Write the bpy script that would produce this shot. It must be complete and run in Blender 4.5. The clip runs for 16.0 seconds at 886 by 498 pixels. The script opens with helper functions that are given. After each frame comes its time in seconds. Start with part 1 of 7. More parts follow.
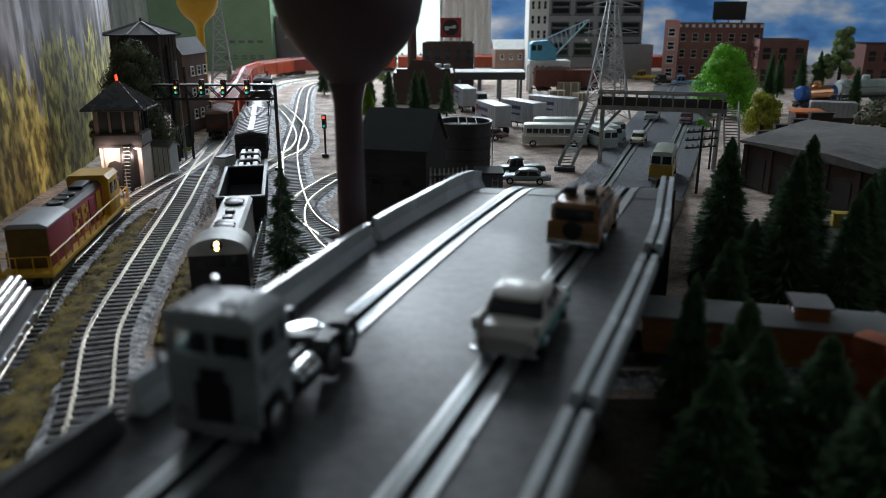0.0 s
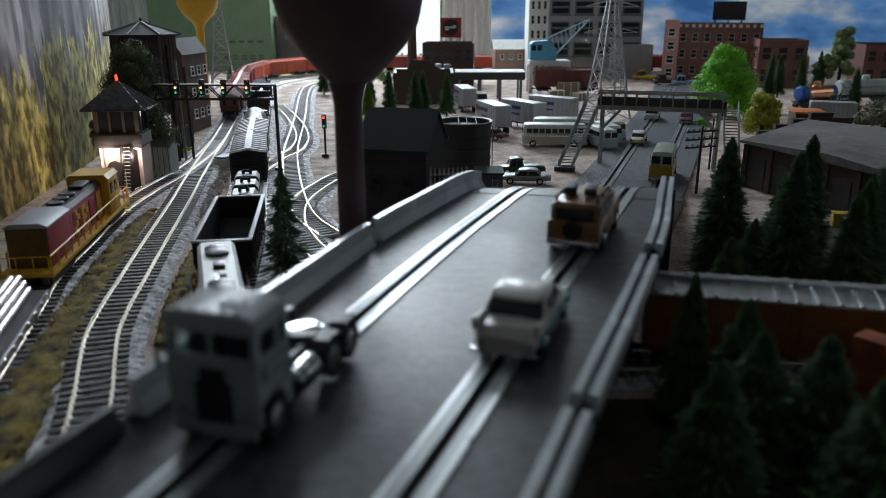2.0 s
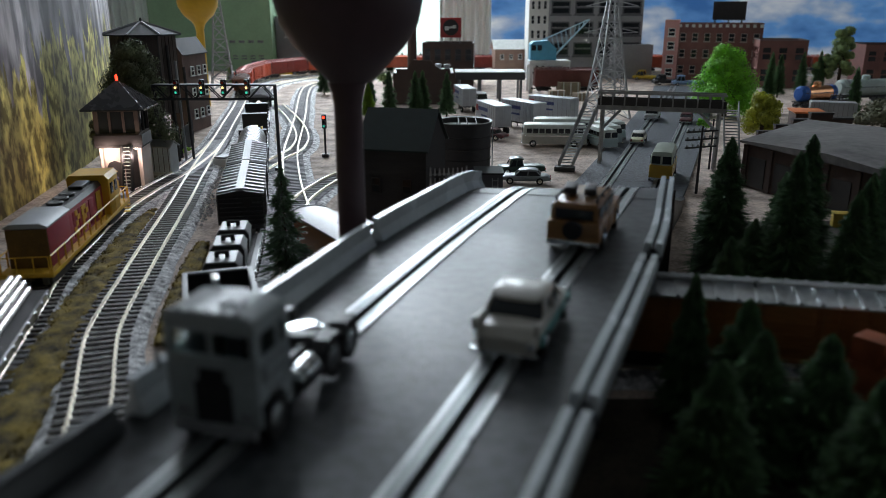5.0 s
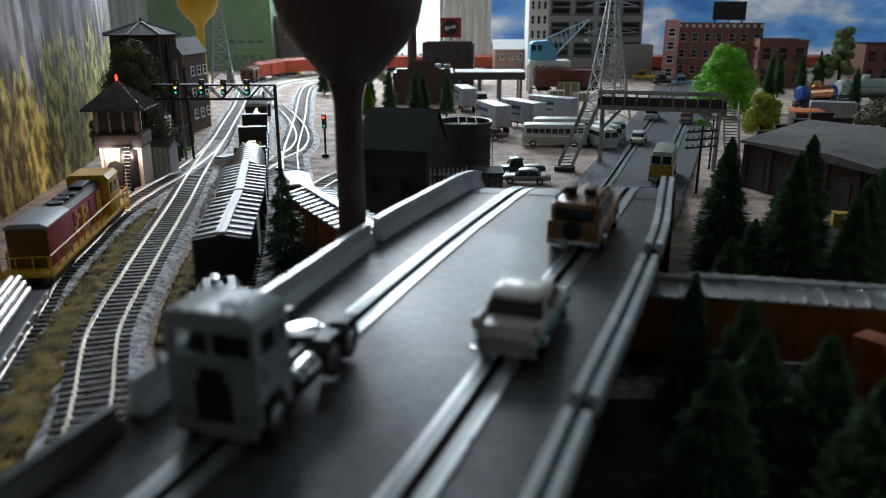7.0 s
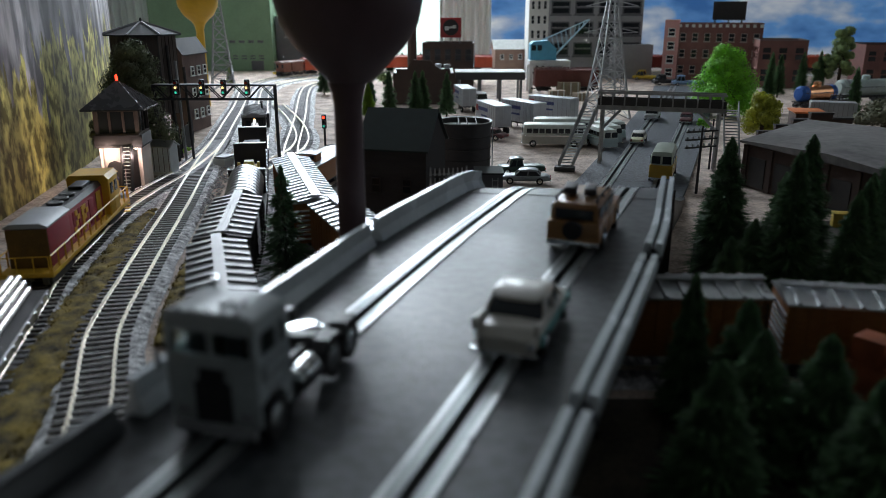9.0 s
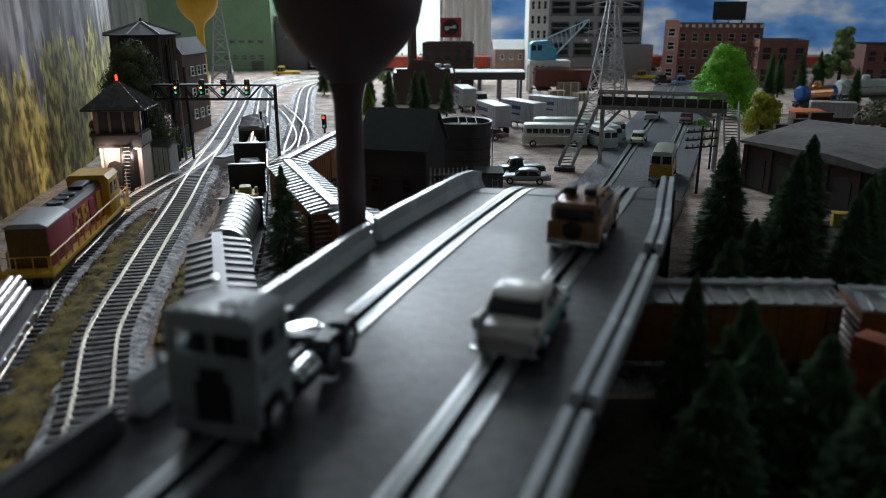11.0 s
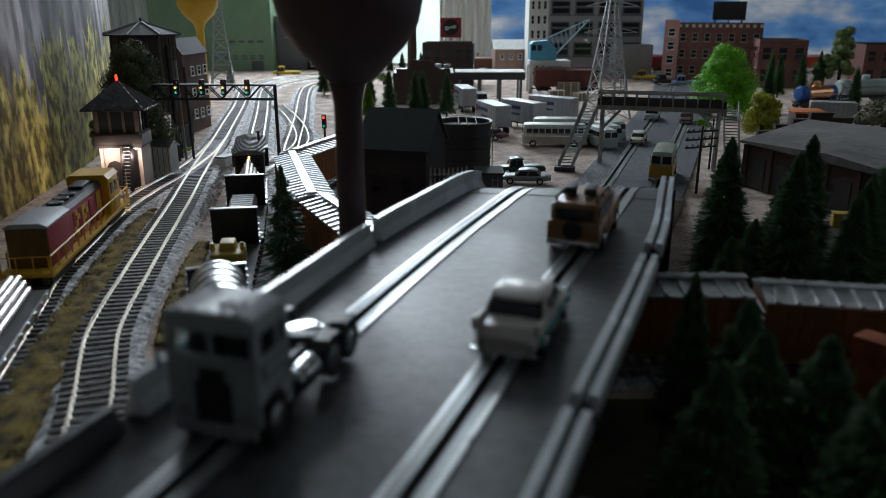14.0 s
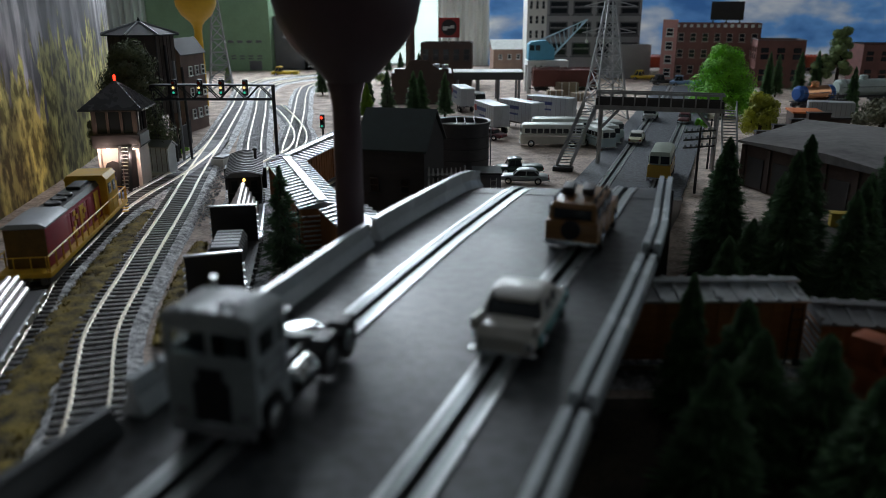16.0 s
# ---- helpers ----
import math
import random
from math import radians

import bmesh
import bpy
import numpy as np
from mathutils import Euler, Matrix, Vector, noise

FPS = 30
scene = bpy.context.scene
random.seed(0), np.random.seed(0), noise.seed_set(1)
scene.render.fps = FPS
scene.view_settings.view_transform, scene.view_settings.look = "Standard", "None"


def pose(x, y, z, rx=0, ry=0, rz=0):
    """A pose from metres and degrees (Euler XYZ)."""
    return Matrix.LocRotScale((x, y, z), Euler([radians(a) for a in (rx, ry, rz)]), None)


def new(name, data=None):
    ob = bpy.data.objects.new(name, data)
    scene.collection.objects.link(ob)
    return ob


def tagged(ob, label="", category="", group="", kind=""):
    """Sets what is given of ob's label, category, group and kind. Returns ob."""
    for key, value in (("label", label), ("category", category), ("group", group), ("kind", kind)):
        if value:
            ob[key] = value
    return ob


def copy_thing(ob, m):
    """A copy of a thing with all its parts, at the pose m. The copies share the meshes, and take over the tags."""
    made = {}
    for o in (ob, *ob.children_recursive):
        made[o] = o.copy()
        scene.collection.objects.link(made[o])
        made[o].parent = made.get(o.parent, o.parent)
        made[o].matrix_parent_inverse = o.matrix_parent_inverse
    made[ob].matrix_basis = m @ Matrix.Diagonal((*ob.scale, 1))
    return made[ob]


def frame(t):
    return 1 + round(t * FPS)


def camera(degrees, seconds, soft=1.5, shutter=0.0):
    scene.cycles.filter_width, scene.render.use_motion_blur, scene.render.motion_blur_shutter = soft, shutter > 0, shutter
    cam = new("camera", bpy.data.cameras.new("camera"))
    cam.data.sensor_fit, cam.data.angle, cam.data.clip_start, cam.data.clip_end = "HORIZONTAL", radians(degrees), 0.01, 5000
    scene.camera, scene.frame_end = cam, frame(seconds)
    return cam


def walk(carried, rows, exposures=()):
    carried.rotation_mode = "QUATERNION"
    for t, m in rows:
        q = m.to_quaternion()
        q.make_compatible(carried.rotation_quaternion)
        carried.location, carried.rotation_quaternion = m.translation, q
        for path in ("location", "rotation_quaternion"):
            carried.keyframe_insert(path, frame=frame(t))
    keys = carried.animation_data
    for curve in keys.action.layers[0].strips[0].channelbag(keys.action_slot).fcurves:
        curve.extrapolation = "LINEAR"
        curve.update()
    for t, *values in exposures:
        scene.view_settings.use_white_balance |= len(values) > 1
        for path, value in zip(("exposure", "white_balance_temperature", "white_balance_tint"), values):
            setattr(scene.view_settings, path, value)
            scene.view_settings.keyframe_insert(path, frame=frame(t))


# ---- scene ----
# All lengths below are in centimetres of the model layout (about 1:87); K turns them into metres.
K = 0.01
cam = camera(60.3, 16.0, soft=0.55)
cam.data.dof.use_dof = True
cam.data.dof.focus_distance = 0.8
cam.data.dof.aperture_fstop = 10.5
EYE = (0, 0, 17.5 * K)
TILT = 90 - 17.71
walk(cam, [(0, pose(*EYE, TILT, 0, 0)), (8, pose(*EYE, TILT, 0, 0)), (15.8, pose(*EYE, TILT, 0, 0)),
           (16.0, pose(*EYE, TILT, 0, -0.13))],
     exposures=[(0, 0.16), (4, 0.21), (7.5, 0.28), (9, 0.23), (12, 0.01), (14.5, -0.11), (16, -0.13)])

# ---- light: a curtained window in the far wall, a weak added fill from the side ----
world = bpy.data.worlds.new("daylight")
scene.world = world
world.use_nodes = True
wn = world.node_tree.nodes
sky = wn.new("ShaderNodeTexSky")
sky.sky_type, sky.sun_disc = "NISHITA", False
sky.sun_elevation, sky.sun_rotation = radians(40), radians(0)
wn["Background"].inputs["Strength"].default_value = 0.1
world.node_tree.links.new(sky.outputs[0], wn["Background"].inputs["Color"])


def area_lamp(name, x, y, z, sx, sz, rx, rz, watts, color):
    d = bpy.data.lights.new(name, "AREA")
    d.shape, d.size, d.size_y, d.energy, d.color = "RECTANGLE", sx * K, sz * K, watts, color
    o = new(name, d)
    o.matrix_basis = pose(x * K, y * K, z * K, rx, 0, rz)
    return o


area_lamp("window_daylight", -36, 243, 80, 124, 84, -90, 0, 32, (0.87, 0.955, 1.09))
# unseen fill added on the right; the east wall has no window
area_lamp("side_window_daylight", 275, 60, 85, 130, 100, -90, -90, 2.7, (0.88, 0.96, 1.0))


def small_lamp(name, x, y, z, watts, color):
    d = bpy.data.lights.new(name, "POINT")
    d.energy, d.color, d.shadow_soft_size = watts, color, 0.004
    new(name, d).location = (x * K, y * K, z * K)


# ---- materials ----
MATS = {}


def mat(name, color, rough=0.6, metal=0.0, var=0.15, scale=120.0, bump=0.1, emit=0.0, color2=None, stretch=(1, 1, 1), coat=0.0, spread=0.2):
    """A surface with variation at two scales; scale counts noise cells per metre."""
    if name in MATS:
        return MATS[name]
    m = bpy.data.materials.new(name)
    m.use_nodes = True
    nt = m.node_tree
    N, L = nt.nodes, nt.links
    b = N["Principled BSDF"]
    b.inputs["Roughness"].default_value, b.inputs["Metallic"].default_value = rough, metal
    b.inputs["Coat Weight"].default_value = coat
    co, mp = N.new("ShaderNodeTexCoord"), N.new("ShaderNodeMapping")
    mp.inputs["Scale"].default_value = stretch
    L.new(co.outputs["Object"], mp.inputs["Vector"])
    big, fine = N.new("ShaderNodeTexNoise"), N.new("ShaderNodeTexNoise")
    big.inputs["Scale"].default_value, fine.inputs["Scale"].default_value = scale, scale * 9
    big.inputs["Detail"].default_value = fine.inputs["Detail"].default_value = 5
    L.new(mp.outputs[0], big.inputs["Vector"]), L.new(mp.outputs[0], fine.inputs["Vector"])
    mix = N.new("ShaderNodeMix")
    mix.data_type = "FLOAT"
    mix.inputs[0].default_value = 0.4
    L.new(big.outputs["Fac"], mix.inputs[2]), L.new(fine.outputs["Fac"], mix.inputs[3])
    ramp = N.new("ShaderNodeValToRGB")
    c = list(color) + [1]
    lo = [max(0, v * (1 - var)) for v in color] + [1]
    hi = [min(1, v * (1 + var)) for v in (color2 or color)] + [1]
    ramp.color_ramp.elements[0].position, ramp.color_ramp.elements[1].position = 0.5 - spread, 0.5 + spread
    ramp.color_ramp.elements[0].color, ramp.color_ramp.elements[1].color = lo, hi
    e = ramp.color_ramp.elements.new(0.5)
    e.color = [(p + q) / 2 for p, q in zip(lo, hi)] if color2 else c
    L.new(mix.outputs[0], ramp.inputs[0])
    L.new(ramp.outputs[0], b.inputs["Base Color"])
    rr = N.new("ShaderNodeMapRange")
    rr.inputs[3].default_value, rr.inputs[4].default_value = max(0.03, rough - 0.1), min(1, rough + 0.12)
    L.new(big.outputs["Fac"], rr.inputs[0]), L.new(rr.outputs[0], b.inputs["Roughness"])
    if bump:
        bp = N.new("ShaderNodeBump")
        bp.inputs["Strength"].default_value, bp.inputs["Distance"].default_value = bump, 0.0006
        L.new(mix.outputs[0], bp.inputs["Height"]), L.new(bp.outputs[0], b.inputs["Normal"])
    if emit:
        b.inputs["Emission Color"].default_value, b.inputs["Emission Strength"].default_value = c, emit
    MATS[name] = m
    return m


def vary(m, amount=0.25):
    """Lets pieces that share the material differ a little in brightness."""
    N, L = m.node_tree.nodes, m.node_tree.links
    b, info, hs, mr = N["Principled BSDF"], N.new("ShaderNodeObjectInfo"), N.new("ShaderNodeHueSaturation"), N.new("ShaderNodeMapRange")
    mr.inputs[3].default_value, mr.inputs[4].default_value = 1 - amount, 1 + amount
    src = b.inputs["Base Color"].links[0].from_socket
    L.new(info.outputs["Random"], mr.inputs[0]), L.new(mr.outputs[0], hs.inputs["Value"])
    L.new(src, hs.inputs["Color"]), L.new(hs.outputs[0], b.inputs["Base Color"])
    return m


def glow(name, color, strength):
    if name in MATS:
        return MATS[name]
    return mat(name, color, 0.4, 0, 0.02, 100, 0, strength)


WHITE = mat("white_paint", (0.75, 0.77, 0.76), 0.45)
DIRTYWHITE = mat("dirty_white_paint", (0.55, 0.58, 0.56), 0.5, var=0.2)
BLACK = mat("black_plastic", (0.016, 0.016, 0.018), 0.4)
DARK = mat("weathered_black", (0.03, 0.028, 0.028), 0.6, var=0.3)
SILVER = mat("silver_metal", (0.55, 0.57, 0.58), 0.3, 0.85, var=0.1)
CHROME = mat("chrome", (0.8, 0.82, 0.82), 0.12, 1.0, var=0.03, bump=0.02)
STEEL = mat("rail_steel", (0.78, 0.72, 0.6), 0.42, 1.0, var=0.1, bump=0.02)
RUBBER = mat("tyre_rubber", (0.012, 0.012, 0.013), 0.75)
GLASS = mat("dark_glass", (0.02, 0.025, 0.03), 0.08, 0, 0.05, bump=0)
GREYMETAL = mat("grey_steel_paint", (0.25, 0.26, 0.27), 0.5, 0.2)
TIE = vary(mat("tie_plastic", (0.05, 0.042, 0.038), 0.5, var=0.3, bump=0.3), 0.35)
# weathered grey, paled further by window glare put into the colour
TIEGREY = vary(mat("weathered_glare_tie", (0.33, 0.33, 0.34), 0.75, var=0.35, bump=0.3), 0.3)
BALLAST = mat("ballast_gravel", (0.34, 0.34, 0.355), 0.85, var=0.6, scale=200, bump=1.0, color2=(0.7, 0.71, 0.73), spread=0.1)
STONES = mat("ballast_stones", (0.5, 0.5, 0.515), 0.8, var=0.5, scale=300, bump=0.0)
_n, _l = STONES.node_tree.nodes, STONES.node_tree.links
_g, _h, _m = _n.new("ShaderNodeNewGeometry"), _n.new("ShaderNodeHueSaturation"), _n.new("ShaderNodeMapRange")
_m.inputs[3].default_value, _m.inputs[4].default_value = 0.5, 1.9
_l.new(_g.outputs["Random Per Island"], _m.inputs[0]), _l.new(_m.outputs[0], _h.inputs["Value"])
_l.new(_n["Principled BSDF"].inputs["Base Color"].links[0].from_socket, _h.inputs["Color"]), _l.new(_h.outputs[0], _n["Principled BSDF"].inputs["Base Color"])
SAND = mat("tan_ground", (0.4, 0.31, 0.255), 0.9, var=0.4, scale=40, bump=0.9, color2=(0.5, 0.41, 0.345), spread=0.12)
GRASS = mat("grass_flock", (0.08, 0.06, 0.011), 0.95, var=0.6, scale=110, bump=1.0, color2=(0.21, 0.152, 0.03), spread=0.12)
ASPHALT = mat("slot_road_plastic", (0.013, 0.017, 0.021), 0.4, var=0.7, scale=24, bump=0.9, color2=(0.04, 0.044, 0.048), spread=0.12)
ASPHALT.node_tree.nodes["Principled BSDF"].inputs["Specular IOR Level"].default_value = 0.31
COBBLE = mat("road_grey", (0.05, 0.056, 0.064), 0.62, var=0.6, scale=330, bump=1.0, color2=(0.11, 0.12, 0.135), spread=0.14)
COBBLE.node_tree.nodes["Principled BSDF"].inputs["Specular IOR Level"].default_value = 0.3
# ground cover colour with the shade of pines and bridge in it
SHADED_SOIL = mat("shaded_soil_flock", (0.035, 0.027, 0.02), 0.95, var=0.6, scale=50, bump=1.0, color2=(0.06, 0.05, 0.035))
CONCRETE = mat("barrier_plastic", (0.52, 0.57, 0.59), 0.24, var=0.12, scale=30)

# ---- mesh helpers, in centimetres ----


def bm_new():
    return bmesh.new()


def box(bm, x, y, z, sx, sy, sz, rz=0.0, bev=0.0, top=1.0, topy=None):
    """A box standing on z, centred at x, y; top shrinks its upper face."""
    r = bmesh.ops.create_cube(bm, size=1)
    vs = r["verts"]
    ty = top if topy is None else topy
    for v in vs:
        k, ky = (top, ty) if v.co.z > 0 else (1, 1)
        v.co = Vector((v.co.x * sx * k, v.co.y * sy * ky, (v.co.z + 0.5) * sz))
    if bev:
        es = {e for v in vs for e in v.link_edges}
        vs = [v for f in bmesh.ops.bevel(bm, geom=list(es), offset=bev, segments=2, affect="EDGES", profile=0.6)["faces"] for v in f.verts]
        seen, todo = set(vs), list(vs)
        while todo:
            for e in todo.pop().link_edges:
                for v in e.verts:
                    if v not in seen:
                        seen.add(v), todo.append(v)
        vs = list(seen)
    m = Matrix.Translation((x, y, z)) @ Matrix.Rotation(radians(rz), 4, "Z")
    for v in vs:
        v.co = m @ v.co
    return vs


def rod(bm, a, b, r, r2=None, n=8):
    """A round bar from a to b."""
    a, b = Vector(a), Vector(b)
    d = b - a
    q = d.to_track_quat("Z", "Y").to_matrix()
    r2 = r if r2 is None else r2
    ra = [bm.verts.new(a + q @ Vector((math.cos(6.2832 * i / n) * r, math.sin(6.2832 * i / n) * r, 0))) for i in range(n)]
    rb = [bm.verts.new(b + q @ Vector((math.cos(6.2832 * i / n) * r2, math.sin(6.2832 * i / n) * r2, 0))) for i in range(n)]
    for i in range(n):
        bm.faces.new((ra[i], ra[(i + 1) % n], rb[(i + 1) % n], rb[i]))
    bm.faces.new(ra[::-1]), bm.faces.new(rb)


def bar(bm, a, b, w):
    """A square bar from a to b."""
    rod(bm, a, b, w * 0.7, n=4)


def lathe(bm, prof, n=24, x=0.0, y=0.0, caps=True):
    """Turns a profile of (radius, height) round the vertical."""
    rings = []
    for r, z in prof:
        rings.append([bm.verts.new((x + math.cos(6.2832 * i / n) * r, y + math.sin(6.2832 * i / n) * r, z)) for i in range(n)])
    for p, q in zip(rings, rings[1:]):
        for i in range(n):
            bm.faces.new((p[i], p[(i + 1) % n], q[(i + 1) % n], q[i]))
    if caps and prof[0][0] > 1e-6:
        bm.faces.new(rings[0][::-1])
    if caps and prof[-1][0] > 1e-6:
        bm.faces.new(rings[-1])


def slab(bm, pts, z0, z1):
    """A flat plate over the outline pts."""
    lo, hi = [bm.verts.new((x, y, z0)) for x, y in pts], [bm.verts.new((x, y, z1)) for x, y in pts]
    n = len(pts)
    bm.faces.new(lo[::-1]), bm.faces.new(hi)
    for i in range(n):
        bm.faces.new((lo[i], lo[(i + 1) % n], hi[(i + 1) % n], hi[i]))


def section(bm, prof, y0, y1, x=0.0):
    """A profile of (x, z) drawn out along y."""
    a, b = [bm.verts.new((x + p, y0, q)) for p, q in prof], [bm.verts.new((x + p, y1, q)) for p, q in prof]
    n = len(prof)
    bm.faces.new(a), bm.faces.new(b[::-1])
    for i in range(n):
        bm.faces.new((a[i], b[i], b[(i + 1) % n], a[(i + 1) % n]))


def side_shape(bm, prof, x0, x1):
    """A profile of (y, z) drawn out across x."""
    a, b = [bm.verts.new((x0, p, q)) for p, q in prof], [bm.verts.new((x1, p, q)) for p, q in prof]
    n = len(prof)
    bm.faces.new(a), bm.faces.new(b[::-1])
    for i in range(n):
        bm.faces.new((a[i], b[i], b[(i + 1) % n], a[(i + 1) % n]))


def sweep(bm, prof, path, closed=True):
    """A profile of (sideways, height) drawn along a path of (x, y, z)."""
    rows = []
    for i, p in enumerate(path):
        a, b = path[max(0, i - 1)], path[min(len(path) - 1, i + 1)]
        d = Vector((b[0] - a[0], b[1] - a[1], 0)).normalized()
        s = Vector((d.y, -d.x, 0))
        rows.append([bm.verts.new(Vector(p) + s * u + Vector((0, 0, w))) for u, w in prof])
    n = len(prof)
    for r, q in zip(rows, rows[1:]):
        for i in range(n if closed else n - 1):
            bm.faces.new((r[i], q[i], q[(i + 1) % n], r[(i + 1) % n]))
    if closed:
        bm.faces.new(rows[0]), bm.faces.new(rows[-1][::-1])


def pierced(bm, xs, zs, holes, y0, y1):
    """An upright plate on a grid of xs and zs, in one piece, open at the cells named in holes."""
    lay = [[[bm.verts.new((p, q, r)) for r in zs] for p in xs] for q in (y0, y1)]
    m, n = len(xs) - 1, len(zs) - 1
    full = lambda i, j: 0 <= i < m and 0 <= j < n and (i, j) not in holes
    for i in range(m):
        for j in range(n):
            if not full(i, j):
                continue
            for g in lay:
                bm.faces.new((g[i][j], g[i + 1][j], g[i + 1][j + 1], g[i][j + 1]))
            for di, dj, p, q in ((-1, 0, (i, j), (i, j + 1)), (1, 0, (i + 1, j), (i + 1, j + 1)), (0, -1, (i, j), (i + 1, j)), (0, 1, (i, j + 1), (i + 1, j + 1))):
                if not full(i + di, j + dj):
                    bm.faces.new((lay[0][p[0]][p[1]], lay[0][q[0]][q[1]], lay[1][q[0]][q[1]], lay[1][p[0]][p[1]]))


def mesh_of(bm, material, name, smooth=True):
    for v in bm.verts:
        v.co *= K
    bmesh.ops.recalc_face_normals(bm, faces=bm.faces)
    me = bpy.data.meshes.new(name)
    bm.to_mesh(me)
    bm.free()
    me.materials.append(material)
    if smooth:
        me.polygons.foreach_set("use_smooth", [True] * len(me.polygons))
        me.set_sharp_from_angle(angle=radians(35))
    return me


def part(name, bm, material, parent, label="", loc=None):
    """Links a bmesh as one mesh object under a thing or under a part."""
    ob = new(name, mesh_of(bm, material, name))
    ob.parent = parent
    if loc:
        ob.matrix_basis = pose(loc[0] * K, loc[1] * K, loc[2] * K, *loc[3:])
    return tagged(ob, label)


def spot(x, y, z=0.0, rz=0.0, rx=0.0, ry=0.0):
    return pose(x * K, y * K, z * K, rx, ry, rz)


def thing(name, x, y, z, rz, label, category, group="", kind=""):
    ob = new(name)
    ob.empty_display_size = 0.01
    ob.matrix_basis = spot(x, y, z, rz)
    return tagged(ob, label, category, group, kind)


def solid(name, bm, material, label, category="", kind="", group="", m=None):
    ob = new(name, mesh_of(bm, material, name))
    if m is not None:
        ob.matrix_basis = m
    return tagged(ob, label, category, group, kind)


def smooth_path(pts, step=0.7):
    """A curve through the points, at even steps, as (x, y, z)."""
    pts = [Vector((*p, 0.0)[:3]) for p in pts]
    ext = [pts[0] * 2 - pts[1]] + pts + [pts[-1] * 2 - pts[-2]]
    fine = []
    for a, b, c, d in zip(ext, ext[1:], ext[2:], ext[3:]):
        for i in range(24):
            t = i / 24
            fine.append(0.5 * (2 * b + (c - a) * t + (2 * a - 5 * b + 4 * c - d) * t * t + (3 * b - a - 3 * c + d) * t ** 3))
    fine.append(pts[-1])
    out, left = [fine[0]], step
    for p, q in zip(fine, fine[1:]):
        seg = (q - p).length
        while seg >= left and seg > 1e-9:
            p = p + (q - p) * (left / seg)
            out.append(p)
            seg, left = (q - p).length, step
        left -= seg
    return out

# ---- the room and the layout board ----
PLASTER = mat("wall_plaster", (0.5, 0.51, 0.5), 0.9, var=0.05, scale=8)
FLOORWOOD = mat("floor_boards", (0.2, 0.14, 0.1), 0.5, var=0.2, scale=10)


def wall_panel(name, x0, x1, y0, y1, z0, z1, material=PLASTER, label=""):
    bm = bm_new()
    box(bm, (x0 + x1) / 2, (y0 + y1) / 2, z0, abs(x1 - x0), abs(y1 - y0), z1 - z0)
    return solid(name, bm, material, label or "pale plaster wall of the layout room", kind="structure")


wall_panel("room_floor", -190, 290, -260, 270, -95, -90, FLOORWOOD, "brown boarded floor under the layout")
wall_panel("ceiling", -190, 290, -260, 270, 160, 165, label="pale plaster ceiling above the layout")
# unseen near wall, coloured dark to keep bounced light off the fronts
SHADEWALL = mat("low_bounce_wall", (0.16, 0.14, 0.12), 0.9, var=0.06, scale=8)
wall_panel("wall_west", -190, -185, -260, 270, -90, 160)
wall_panel("wall_south", -185, 285, -260, -255, -90, 160, SHADEWALL, "unseen brown wall closing the near end, kept dark to cut bounce")
wall_panel("wall_east", 285, 290, -260, 270, -90, 160)
wall_panel("wall_north_left", -185, -100, 245, 252, -90, 160)
wall_panel("wall_north_right", 36, 285, 245, 252, -90, 160)
wall_panel("wall_north_sill", -100, 36, 245, 252, -90, 0)
wall_panel("wall_north_head", -100, 36, 245, 252, 122, 160)

bm = bm_new()
for i in range(81):
    for j in range(101):
        x, y = -75 + 280 * i / 80, -8 + 246 * j / 100
        bm.verts.new((x, y, 0.12 * noise.noise((x * 0.09, y * 0.09, 0)) - 0.06))
bm.verts.ensure_lookup_table()
for i in range(80):
    for j in range(100):
        bm.faces.new([bm.verts[k] for k in (i * 101 + j, i * 101 + 101 + j, i * 101 + 102 + j, i * 101 + j + 1)])
solid("ground", bm, SAND, "tan sanded ground of the model layout", kind="structure")
bm = bm_new()
box(bm, 65, 115, -19, 280, 246, 8.6, bev=0.3)
solid("layout_board", bm, FLOORWOOD, "thick wooden baseboard carrying the layout", kind="structure")

for x0, x1, y0, y1 in ((-76, -75, -8, 238), (205, 206, -8, 238), (-75, 205, -9, -8), (-75, 205, 238, 239)):
    wall_panel("board_fascia", x0, x1, y0, y1, -12, 0, FLOORWOOD, "wooden fascia along the edge of the layout")

